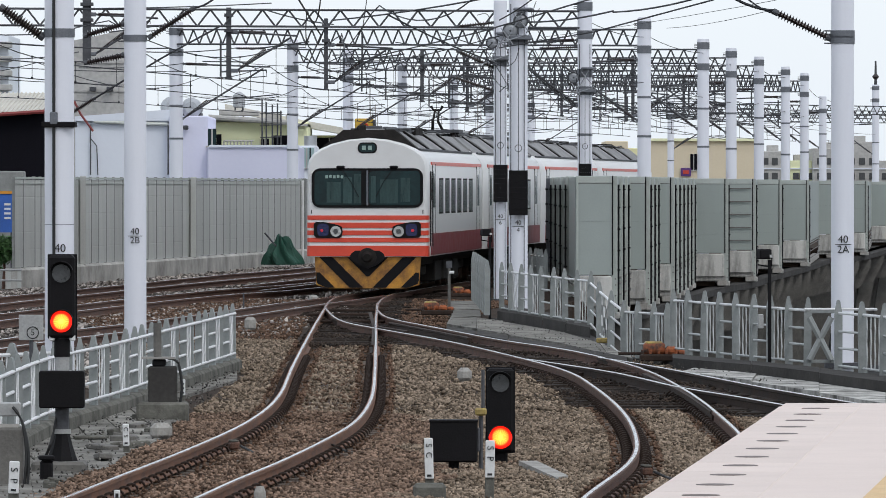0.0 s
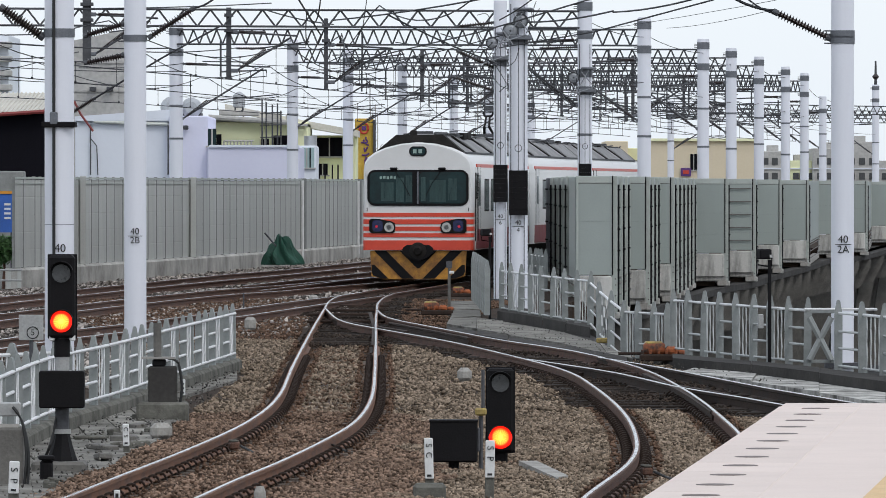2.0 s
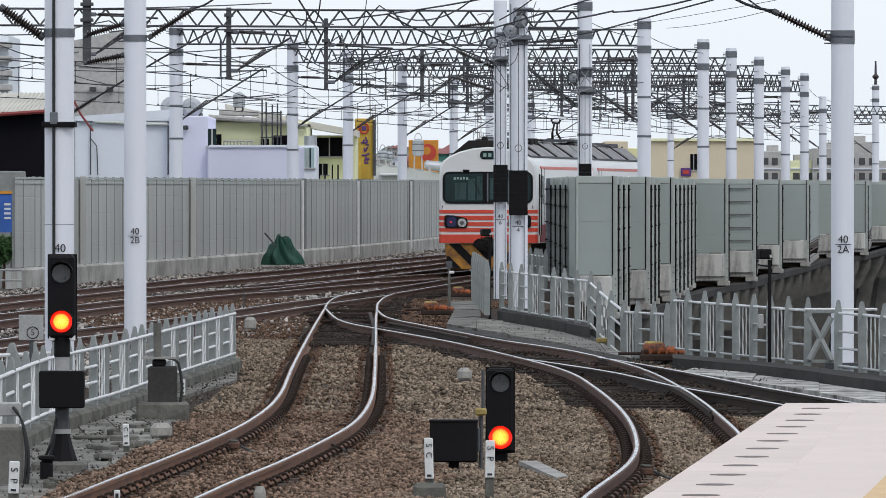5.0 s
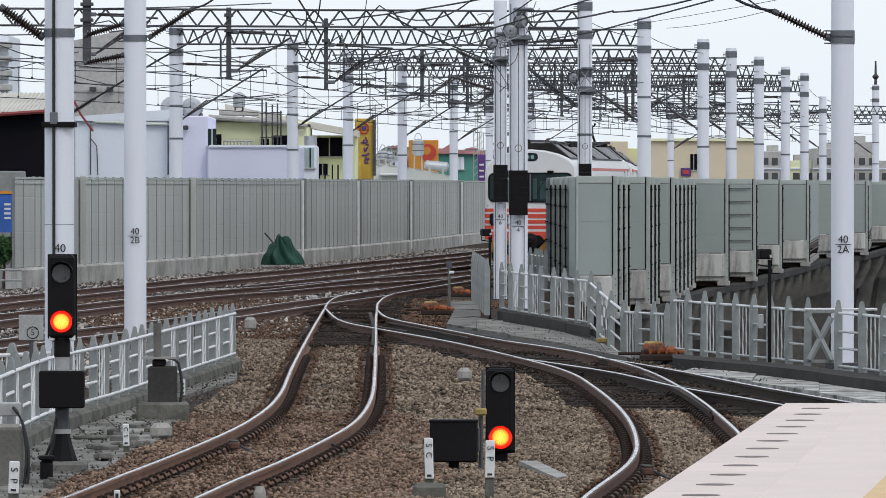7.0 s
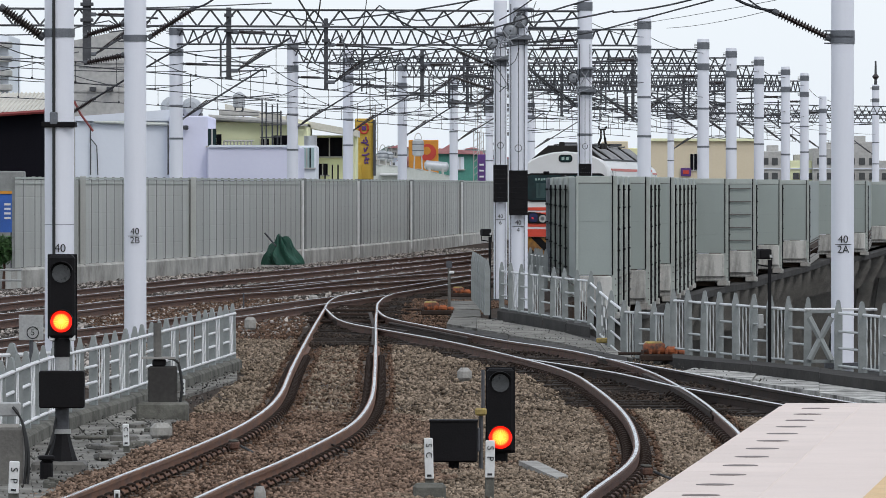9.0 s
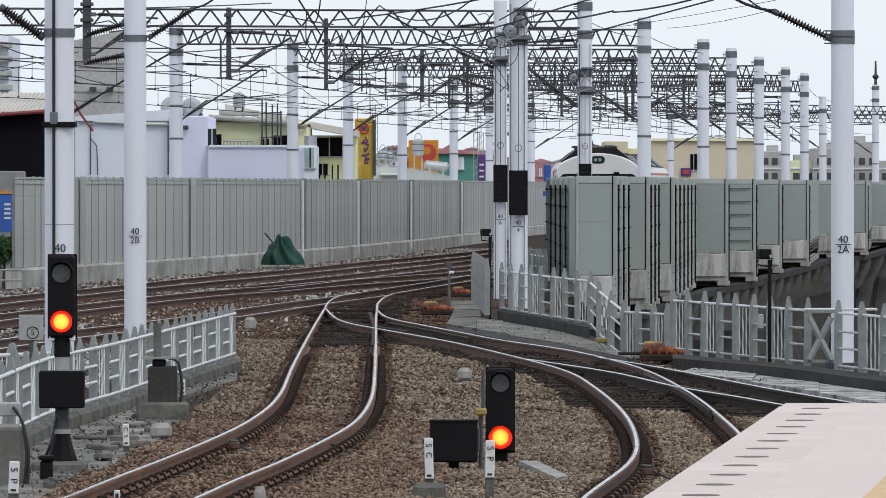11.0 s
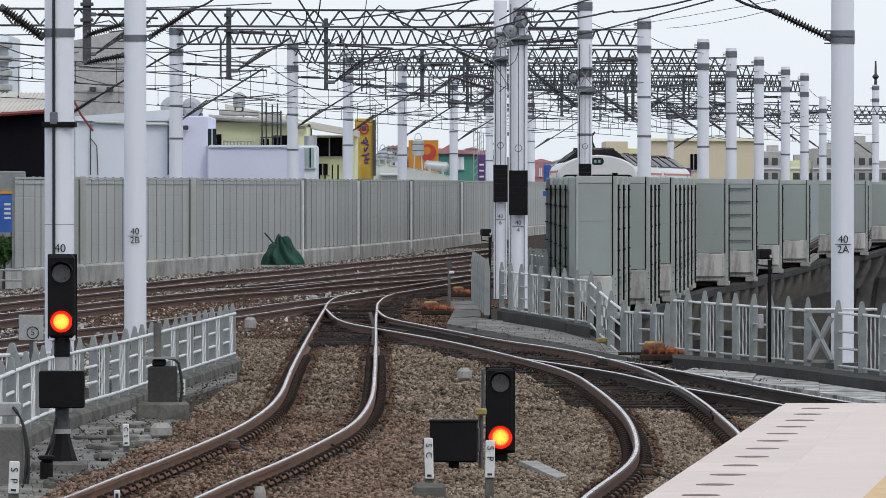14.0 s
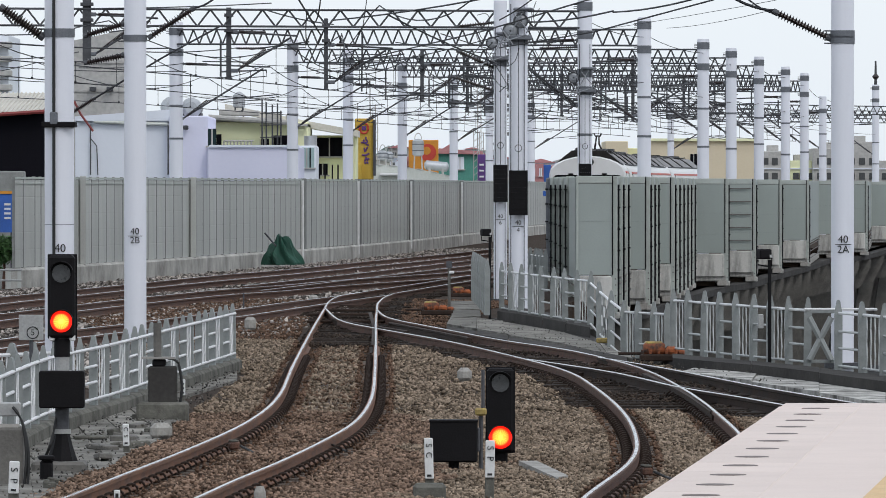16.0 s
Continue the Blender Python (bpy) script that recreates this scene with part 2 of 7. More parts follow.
# ---- building tools ----
class Geo:
    """Gathers faces for one mesh."""

    def __init__(self):
        self.v, self.f = [], []

    def add(self, verts, faces):
        k = len(self.v)
        self.v.extend(tuple(p) for p in verts)
        self.f.extend(tuple(i + k for i in face) for face in faces)
        return self

    def box(self, c, size, rz=0.0, bev=0.0):
        x, y, z = (a / 2 for a in size)
        b = min(bev, x * 0.9, y * 0.9, z * 0.9)
        ca, sa = math.cos(radians(rz)), math.sin(radians(rz))
        if b <= 0:
            pts = [(i * x, j * y, k * z) for k in (-1, 1) for j in (-1, 1) for i in (-1, 1)]
            faces = [(0, 2, 3, 1), (4, 5, 7, 6), (0, 1, 5, 4), (2, 6, 7, 3), (0, 4, 6, 2), (1, 3, 7, 5)]
        else:
            pts, idx = [], {}
            for k in (-1, 1):
                for j in (-1, 1):
                    for i in (-1, 1):
                        for a, q in enumerate(((i * (x - b), j * (y - b), k * z), (i * (x - b), j * y, k * (z - b)), (i * x, j * (y - b), k * (z - b)))):
                            idx[i, j, k, a] = len(pts)
                            pts.append(q)
            faces = []
            for sgn in (-1, 1):
                for a, order in ((0, lambda p, q: (p, q, sgn)), (1, lambda p, q: (p, sgn, q)), (2, lambda p, q: (sgn, p, q))):
                    loop = [idx[(*order(p, q), a)] for p, q in ((-1, -1), (1, -1), (1, 1), (-1, 1))]
                    faces.append(loop if (sgn > 0) == (a != 1) else loop[::-1])
            for p in (-1, 1):
                for q in (-1, 1):
                    faces.append([idx[-1, p, q, 0], idx[1, p, q, 0], idx[1, p, q, 1], idx[-1, p, q, 1]])
                    faces.append([idx[p, -1, q, 0], idx[p, 1, q, 0], idx[p, 1, q, 2], idx[p, -1, q, 2]])
                    faces.append([idx[p, q, -1, 1], idx[p, q, 1, 1], idx[p, q, 1, 2], idx[p, q, -1, 2]])
                    for r in (-1, 1):
                        faces.append([idx[p, q, r, 0], idx[p, q, r, 1], idx[p, q, r, 2]])
        return self.add([(c[0] + px * ca - py * sa, c[1] + px * sa + py * ca, c[2] + pz) for px, py, pz in pts], faces)

    def tube(self, pts, r, n=8):
        """A round bar along pts; r may be a list."""
        pts = [Vector(p) for p in pts]
        rs = r if isinstance(r, (list, tuple)) else [r] * len(pts)
        rings = []
        for i, p in enumerate(pts):
            d = (pts[min(i + 1, len(pts) - 1)] - pts[max(i - 1, 0)]).normalized()
            a = d.cross(Vector((0, 0, 1)) if abs(d.z) < 0.9 else Vector((0, 1, 0))).normalized()
            b = d.cross(a)
            rings.append([p + (a * math.cos(t) + b * math.sin(t)) * rs[i] for t in (2 * math.pi * j / n for j in range(n))])
        faces = [(i * n + j, i * n + (j + 1) % n, (i + 1) * n + (j + 1) % n, (i + 1) * n + j) for i in range(len(pts) - 1) for j in range(n)]
        faces += [tuple(range(n))[::-1], tuple(range((len(pts) - 1) * n, len(pts) * n))]
        return self.add([q for ring in rings for q in ring], faces)

    def sweep(self, profile, pts):
        """An outline (sideways, up) carried along pts in plan."""
        pts = [Vector(p) for p in pts]
        n = len(profile)
        out = []
        for i, p in enumerate(pts):
            d = pts[min(i + 1, len(pts) - 1)] - pts[max(i - 1, 0)]
            d.z = 0
            d.normalize()
            side = Vector((d.y, -d.x, 0))
            out += [p + side * u + Vector((0, 0, w)) for u, w in profile]
        faces = [(i * n + j, i * n + (j + 1) % n, (i + 1) * n + (j + 1) % n, (i + 1) * n + j) for i in range(len(pts) - 1) for j in range(n)]
        faces += [tuple(range(n))[::-1], tuple(range((len(pts) - 1) * n, len(pts) * n))]
        return self.add(out, faces)

    def slab(self, poly, z0, z1):
        """A flat plate with the outline poly in plan."""
        n = len(poly)
        return self.add([(x, y, z) for z in (z0, z1) for x, y in poly], [tuple(range(n))[::-1], tuple(range(n, 2 * n))] + [(i, (i + 1) % n, n + (i + 1) % n, n + i) for i in range(n)])

    def plate(self, poly, y0, y1):
        """An upright plate with the outline poly in (x, z)."""
        n = len(poly)
        return self.add([(x, y, z) for y in (y0, y1) for x, z in poly], [tuple(range(n)), tuple(range(n, 2 * n))[::-1]] + [(i, n + i, n + (i + 1) % n, (i + 1) % n) for i in range(n)])

    def mesh(self, name, mat, smooth=False):
        me = bpy.data.meshes.new(name)
        me.from_pydata(self.v, [], self.f)
        bm = bmesh.new()
        bm.from_mesh(me)
        bmesh.ops.recalc_face_normals(bm, faces=bm.faces)
        bm.to_mesh(me)
        bm.free()
        me.materials.append(M[mat])
        if smooth:
            me.shade_smooth()
            me.set_sharp_from_angle(angle=radians(35))
        return me


def part(name, geo, mat, parent, label="", smooth=False, kind=""):
    me = geo if isinstance(geo, bpy.types.Mesh) else geo.mesh(name, mat, smooth)
    ob = new(name, me)
    ob.parent = parent
    return tagged(ob, label, kind=kind)


def thing(name, label, category, m=None, group="", kind=""):
    ob = new(name)
    ob.empty_display_size = 0.2
    if m is not None:
        ob.matrix_basis = m
    return tagged(ob, label, category, group, kind)


def solid(name, geo, mat, label, category, group="", kind="", m=None, smooth=False):
    ob = new(name, geo.mesh(name, mat, smooth))
    if m is not None:
        ob.matrix_basis = m
    return tagged(ob, label, category, group, kind)


def spline(pts, step=1.0):
    """A smooth line through pts (Catmull-Rom), resampled about every step metres."""
    pts = [Vector(p) for p in pts]
    ext = [2 * pts[0] - pts[1], *pts, 2 * pts[-1] - pts[-2]]
    out = []
    for i in range(1, len(ext) - 2):
        p0, p1, p2, p3 = ext[i - 1:i + 3]
        n = max(1, round((p2 - p1).length / step))
        for k in range(n):
            t = k / n
            out.append(0.5 * (2 * p1 + (p2 - p0) * t + (2 * p0 - 5 * p1 + 4 * p2 - p3) * t * t + (3 * p1 - p0 - 3 * p2 + p3) * t ** 3))
    out.append(pts[-1])
    return out


def smoothed(pts, rounds=2):
    for _ in range(rounds):
        pts = [pts[0]] + [(pts[i - 1] + pts[i] * 2 + pts[i + 1]) / 4 for i in range(1, len(pts) - 1)] + [pts[-1]]
    return pts


def line_mesh(text, size):
    """Lettering as a flat raised mesh, centred, facing the viewer (-y)."""
    cu = bpy.data.curves.new("lettering", "FONT")
    cu.body, cu.size, cu.align_x, cu.align_y, cu.extrude = text, size, "CENTER", "CENTER", 0.002
    ob = bpy.data.objects.new("lettering", cu)
    scene.collection.objects.link(ob)
    bpy.context.view_layer.update()
    me = bpy.data.meshes.new_from_object(ob.evaluated_get(bpy.context.evaluated_depsgraph_get()))
    bpy.data.objects.remove(ob)
    me.name = "lettering"
    me.materials.clear()
    me.materials.append(M["lettering"])
    return me


# ---- ground, deck, platform ----
STEPS = [(3.05, 200), (3.1, 164.5), (3.96, 164.5), (4.62, 176), (5.06, 176), (5.75, 189), (6.1, 189), (7.8, 219), (8.75, 219), (9.05, 229), (10.05, 229), (11.15, 251), (11.95, 251), (13.0, 272), (14.0, 272), (16.2, 305), (16.8, 305), (18.1, 316), (18.9, 316), (22.4, 370), (24.0, 370), (28, 400), (34, 440), (44, 500)]
g = Geo().slab([(-3000, -400), (3000, -400), (3000, 4500), (-3000, 4500)], -7.4, -7.0)
solid("ground", g, "asphalt", "grey street level far below the railway deck", "ground", kind="structure")

DECK = [(-14, -40), (9, -40), (9, 60), (6.4, 84), (5.9, 92), (5.125, 97.656), (4.188, 101.461), (3.356, 105.932), (2.81, 107.759), (2.53, 123.518), (1.183, 139.509), (2.0, 150), (3.0, 164)] + [(x - 0.3, y + 0.3) for x, y in STEPS[2:]] + [(20, 520), (8, 440), (2.6, 345), (-1.2, 285), (-4.7, 243), (-7.5, 216), (-10.6, 190), (-14, 165)]
deck = thing("deck", "railway deck carrying the ballasted tracks", "deck", kind="structure")
part("ballast_bed", Geo().slab(DECK, -0.6, -0.185), "ballast_bed", deck, "brown-grey ballast bed")

# platform with its edge stones
platform = thing("platform", "pale pinkish station platform with slotted edge stones", "platform", kind="structure")
ZP = 0.92
part("slab", Geo().slab([(-3.95, -21), (9.5, -21), (9.5, 51.5), (2.89, 51.5)], ZP - 0.5, ZP - 0.0025), "platform", platform)
edge_a, edge_b = Vector((1.0, 35.7)), Vector((2.49, 51.5))
e_dir = (edge_b - edge_a).normalized()
e_ang = math.degrees(math.atan2(-e_dir.x, e_dir.y))
E_STEP = 1.29
# each slot is a thin grey ellipse laid on its stone, not a recess
SLOT = Geo().slab([(0.1 * math.cos(a), 0.11 * math.sin(a)) for a in (i * math.pi / 8 for i in range(16))], -0.001, 0.0015).mesh("slot", "slot_pale")
e_side = Vector((e_dir.y, -e_dir.x))
for k in range(-46, 12):
    c = edge_b - e_dir * (E_STEP * (11 - k) + 1.46) + e_side * 0.29
    s = part("edge_stone", Geo().box((0, 0, 0), (0.58, E_STEP - 0.004, 0.16), 0, 0.004), "platform", platform)
    s.matrix_basis = pose(c.x, c.y, ZP - 0.08, 0, 0, e_ang)
    part("slot", SLOT, None, s).matrix_basis = pose(-0.01, 0.2, 0.081)
c = edge_b - e_dir * 0.405 + e_side * 0.29
part("edge_stone", Geo().box((0, 0, 0), (0.58, 0.804, 0.16), 0, 0.012), "platform", platform).matrix_basis = pose(c.x, c.y, ZP - 0.08, 0, 0, e_ang)
part("edge_wall", Geo().slab([(-4.25, -21), (-3.97, -21), (2.8, 51.4), (2.52, 51.4)], -0.5, ZP - 0.16), "concrete", platform, "pale concrete platform wall")
part("tactile_strip", Geo().slab([(1.52, 30), (1.97, 30), (3.72, 46.6), (3.27, 46.6)], ZP - 0.003, ZP + 0.004), "tactile", platform, "tan tactile strip")

# ---- concrete walkways and troughs ----
walkway = thing("pavement_east", "pale concrete walkway slabs between track and fence", "walkway", kind="structure")


def strip(near, far, z, th, name, mat, parent):
    """Slabs laid in a row between two edge lines in plan."""
    for k in range(len(near) - 1):
        a0, a1, b0, b1 = Vector(near[k]), Vector(near[k + 1]), Vector(far[k]), Vector(far[k + 1])
        m = max(1, round((a1 - a0).length / 4.6))
        for i in range(m):
            u, w = i / m + 0.003, (i + 1) / m - 0.003
            q = [a0.lerp(a1, u), a0.lerp(a1, w), b0.lerp(b1, w), b0.lerp(b1, u)]
            part(name, Geo().slab([tuple(p) for p in q], z - th, z + random.uniform(-0.035, 0.012)), mat, parent)


strip([(0.063, 131.303), (1.137, 122.549), (2, 115.741), (2.535, 108.885), (2.838, 105.574)], [(0.18, 140.766), (1.142, 134.698), (2.151, 124.502), (2.575, 116.604), (2.828, 107.759)], -0.06, 0.2, "slab", "broken_slab", walkway)
# soffit kerb stones below carry shade in their dark colour
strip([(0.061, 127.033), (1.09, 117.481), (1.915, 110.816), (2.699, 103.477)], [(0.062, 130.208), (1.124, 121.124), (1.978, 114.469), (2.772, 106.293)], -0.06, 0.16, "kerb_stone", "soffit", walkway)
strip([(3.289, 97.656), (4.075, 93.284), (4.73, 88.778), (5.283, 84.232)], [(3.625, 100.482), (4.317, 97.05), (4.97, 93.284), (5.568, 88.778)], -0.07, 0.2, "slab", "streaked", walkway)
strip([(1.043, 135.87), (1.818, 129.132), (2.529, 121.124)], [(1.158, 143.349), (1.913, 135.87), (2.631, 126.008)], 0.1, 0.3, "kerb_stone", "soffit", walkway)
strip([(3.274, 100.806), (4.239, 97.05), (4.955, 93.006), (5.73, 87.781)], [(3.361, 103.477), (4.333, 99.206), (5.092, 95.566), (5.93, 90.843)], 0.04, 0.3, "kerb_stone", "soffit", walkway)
strip([(0.17, 136.5), (0.17, 146.0), (0.16, 157.0)], [(0.74, 138.5), (0.77, 147.0), (0.78, 157.0)], -0.05, 0.2, "slab", "broken_slab", walkway)
west = thing("pavement_west", "broken pale concrete slabs beside the picket fence", "walkway", kind="structure")
strip([(-3.757, 54.348), (-3.448, 59.524), (-3.14, 67.204), (-2.94, 74.405), (-2.948, 81.169)], [(-4.932, 71.347), (-4.559, 76.593), (-4.171, 79.719), (-3.703, 83.556), (-3.412, 86.326)], -0.13, 0.2, "slab", "broken_slab", west)
strip([(-4.932, 71.347), (-4.559, 76.593), (-4.171, 79.719), (-3.703, 83.556), (-3.412, 86.326), (-2.826, 97.05)], [(-5.4, 78.125), (-4.96, 83.333), (-4.542, 86.806), (-4.003, 90.318), (-3.654, 92.456), (-2.955, 101.461)], -0.14, 0.2, "slab", "broken_slab", west)
WEST_FENCE = [(-4.306, 63.776), (-4.308, 68.681), (-4.28, 74.405), (-4.173, 77.399), (-3.868, 82.781), (-3.533, 91.241), (-3.049, 102.459)]
fence_foot = spline([(x, y, 0) for x, y in WEST_FENCE], 1.0)
part("fence_kerb", Geo().sweep([(-0.12, -0.5), (0.16, -0.5), (0.13, -0.03), (0.09, 0.004), (-0.12, 0.004)], fence_foot), "grimy", west, "stained concrete kerb under the fence")
rubble_rng = random.Random(8)
for k in range(18):
    u = rubble_rng.random()
    a, b = Vector((-3.466, 60.68)).lerp(Vector((-2.988, 77.16)), u), Vector((-3.935, 67.935)).lerp(Vector((-3.468, 81.169)), u)
    c = a.lerp(b, rubble_rng.random())
    w = rubble_rng.uniform(0.05, 0.2)
    solid("rubble_piece", Geo().box((0, 0, 0), (w, w * rubble_rng.uniform(0.6, 3), rubble_rng.uniform(0.03, 0.09)), rubble_rng.uniform(0, 90), 0.012), rubble_rng.choice(("concrete_dark", "grimy")), "broken piece of grey concrete on the slabs", "rubble", "rubble pieces", m=pose(c.x, c.y, -0.12, rubble_rng.uniform(-8, 8), rubble_rng.uniform(-8, 8)))


# ---- tracks ----
RAIL = [(-0.0635, -0.153), (0.0635, -0.153), (0.0635, -0.142), (0.012, -0.125), (0.008, -0.05), (0.0325, -0.038), (0.0325, -0.008), (-0.0325, -0.008), (-0.0325, -0.038), (-0.008, -0.05), (-0.012, -0.125), (-0.0635, -0.142)]
HEAD = [(-0.018, -0.0085), (0.018, -0.0085), (0.017, -0.002), (0.012, 0.0), (-0.012, 0.0), (-0.017, -0.002)]


def rail_line(pts):
    return smoothed([Vector((p.x, p.y, 0)) for p in spline([(x, y, 0) for x, y in pts], 0.8)], 6)


SLEEPER = Geo().box((0, 0, -0.275), (2.05, 0.23, 0.19), 0, 0.02).mesh("sleeper", "sleeper")
CLIP = Geo().tube([(0.055 * math.cos(a), 0.012 * math.sin(2 * a), 0.062 * math.sin(a)) for a in (i * math.pi / 6 for i in range(7))], 0.0125, 5).mesh("rail_clip", "oil")


def lay_sleepers(t, left, right, y0, y1, pitch=0.6):
    """Sleepers with four rail clips each, on the stretch y0 to y1 of the plan."""
    a, b = rail_line(left), rail_line(right)
    ax = sorted(a, key=lambda p: p.y)
    bx = sorted(b, key=lambda p: p.y)
    y = y0
    while y < y1:
        xl = float(np.interp(y, [p.y for p in ax], [p.x for p in ax]))
        xl2 = float(np.interp(y + 1, [p.y for p in ax], [p.x for p in ax]))
        xr = float(np.interp(y, [p.y for p in bx], [p.x for p in bx]))
        s = part("sleeper", SLEEPER, None, t)
        s.matrix_basis = pose((xl + xr) / 2, y, 0, 0, 0, -math.degrees(math.atan(xl2 - xl)))
        half = abs(xr - xl) / 2
        for x in (-half - 0.085, -half + 0.085, half - 0.085, half + 0.085):
            part("rail_clip", CLIP, None, s).matrix_basis = pose(x, 0, -0.143)
        y += pitch


def track(label, left, right, side="rail_side"):
    t = thing("track", label, "railway track", group="tracks")
    for pts in (left, right):
        line = rail_line(pts)
        r = part("rail", Geo().sweep(RAIL, line), side, t, "rust-brown steel rail" if side == "rail_side" else "oily dark steel rail")
        part("running_surface", Geo().sweep(HEAD, line), "rail_head", r, "polished bright rail head")
    return t


T_LEFT = [(-2.43, 145.349), (-2.475, 153.941), (-2.332, 161.917), (-1.685, 169.837), (-0.355, 184.911), (0.799, 195.925)]
T_RIGHT = [(-1.342, 143.349), (-1.39, 152.439), (-1.224, 162.76), (-0.604, 171.703), (0.746, 182.749)]
PATH = [(-2.15, 158), (-1.76, 164.5), (-1.31, 172.75), (-0.64, 180.7), (-0.015, 188.4), (0.64, 195.7), (1.6, 206), (2.68, 216), (3.30, 222.1), (3.96, 228), (4.8, 235), (5.5, 241.3), (5.69, 246), (5.6, 250.6), (5.45, 254.8), (5.37, 258), (5.33, 261.5), (5.38, 266), (5.75, 275), (6.65, 290), (7.8, 306), (9.05, 321), (11, 338), (14.5, 362), (18.5, 385), (24, 412)]


def beside(pts, off):
    out = []
    for i, p in enumerate(pts):
        a, b = Vector(pts[max(i - 1, 0)]), Vector(pts[min(i + 1, len(pts) - 1)])
        d = (b - a).normalized()
        out.append((p[0] + d.y * off, p[1] - d.x * off))
    return out


FAR = PATH[7:]
main_track = track("curved main track leaving the junction towards the viaduct", T_LEFT[:-1] + beside(FAR, -0.566), T_RIGHT[:-1] + beside(FAR, 0.566), "rust")
near_track = track("curved station track swinging across the near ballast",
      NL := [(-3.55, 50), (-3.053, 56.612), (-2.829, 60.562), (-2.531, 65.377), (-2.22, 71.347), (-2.072, 75.301), (-1.972, 80.541), (-1.972, 86.806), (-2.086, 97.656), (-2.231, 115.741), (-2.333, 130.208), (-2.43, 145.349)],
      NR := [(-2.5, 50), (-1.988, 56.612), (-1.777, 60.212), (-1.464, 64.433), (-1.057, 71.839), (-0.901, 76.593), (-0.845, 84.459), (-0.938, 97.656), (-1.102, 115.741), (-1.24, 130.208), (-1.342, 143.349)])
bend_track = track("curved track bending past the platform end",
      BL := [(-2.43, 145.349), (-1.949, 132.415), (-1.351, 126.008), (0.055, 114.469), (0.973, 104.866), (1.662, 96.154), (1.884, 88.527), (2, 79.114), (1.938, 71.023), (1.722, 64.433), (1.114, 56.612), (0.75, 50)],
      BR := [(-1.342, 143.349), (-1.009, 134.12), (0.059, 123.518), (0.974, 114.89), (1.875, 108.507), (2.484, 101.461), (2.798, 95.566), (2.965, 88.028), (3.026, 81.169), (3.02, 74.761), (2.99, 70.701), (2.80, 64.4), (2.22, 56.6), (1.85, 50)], "rust")
branch_track = track("branch track running beside the fence",
      [(1.197, 102.459), (1.714, 99.206), (2.387, 94.411), (2.956, 87.781), (3.486, 84.459), (3.87, 81.169), (4.7, 74.94)],
      [(2.285, 103.477), (3.075, 97.05), (3.986, 88.028), (4.615, 82.891), (5, 79.719)], "oil")
track("siding track merging from beside the picket fence",
      [(-7.754, 109.649), (-6.654, 121.595), (-5.562, 130.208), (-4.269, 142.694), (-3.447, 151.699), (-2.377, 161.499), (-1.685, 169.837)],
      [(-7.318, 103.477), (-6.287, 114.89), (-5.256, 123.031), (-4.03, 134.698), (-3.242, 142.694), (-2.464, 150.966), (-1.224, 162.76)], "rust")
track("middle track of the curving fan",
      [(-9.325, 131.857), (-7.62, 150.24), (-6.747, 159.439), (-5.275, 171.703), (-4.057, 178.571), (-2.771, 188.253), (0.098, 204.248), (1.301, 214.041)],
      [(-8.84, 125), (-7.237, 142.694), (-6.389, 150.966), (-5, 162.76), (-3.838, 168.919), (-2.614, 177.557), (0.093, 192.901), (1.234, 202.922)], "rust")
track("outer track alongside the sound wall",
      [(-10.524, 148.81), (-10, 159.439), (-8.846, 171.703), (-7.807, 182.749), (-6.154, 200.321), (-4.797, 211.149), (-2.519, 234.962), (0.125, 260.417), (1.937, 281.532)],
      [(-9.955, 140.766), (-9.423, 150.24), (-8.342, 161.917), (-7.376, 172.652), (-5.783, 188.253), (-4.522, 199.045), (-2.359, 220.07), (0.117, 244.141), (1.807, 262.605)], "rust")
track("crossover track linking two curving tracks",
      [(-5.028, 177.557), (-3.589, 191.718), (-2.204, 205.592), (0.11, 229.779), (1.473, 242.248)],
      [(-4.402, 169.837), (-3.129, 182.749), (-2.074, 193.498), (0.103, 215.517), (1.387, 228.102)], "rust")
BEARER = Geo().box((0, 0, -0.235), (1.0, 0.3, 0.2), 0, 0.015).mesh("bearer", "timber")


def lay_bearers(t, left, right, y0, y1, extra, pitch=0.5):
    """Oily timber bearers under the switches and crossings."""
    ax = sorted(rail_line(left), key=lambda p: p.y)
    bx = sorted(rail_line(right), key=lambda p: p.y)
    y = y0
    while y < y1:
        xl = float(np.interp(y, [p.y for p in ax], [p.x for p in ax]))
        xr = float(np.interp(y, [p.y for p in bx], [p.x for p in bx]))
        o = part("bearer", BEARER, None, t)
        o.matrix_basis = Matrix.LocRotScale(((xl + xr) / 2, y, 0.012 * math.sin(y * 7)), None, (abs(xr - xl) + extra + 0.25 * math.sin(y * 3.1), 1, 1))
        y += pitch


lay_bearers(bend_track, BL, BR, 84, 143, 0.7)
lay_bearers(near_track, NL, NR, 118, 144, 0.15)
lay_bearers(main_track, T_LEFT[:-1] + beside(FAR, -0.566), T_RIGHT[:-1] + beside(FAR, 0.566), 145, 200, 1.1)
lay_bearers(branch_track, [(1.197, 102.459), (2.387, 94.411), (3.486, 84.459), (4.7, 74.94)], [(2.285, 103.477), (3.986, 88.028), (5, 79.719)], 76, 101, 0.7)
lay_sleepers(near_track, NL, NR, 54, 108)
lay_sleepers(bend_track, BL, BR, 54, 104)
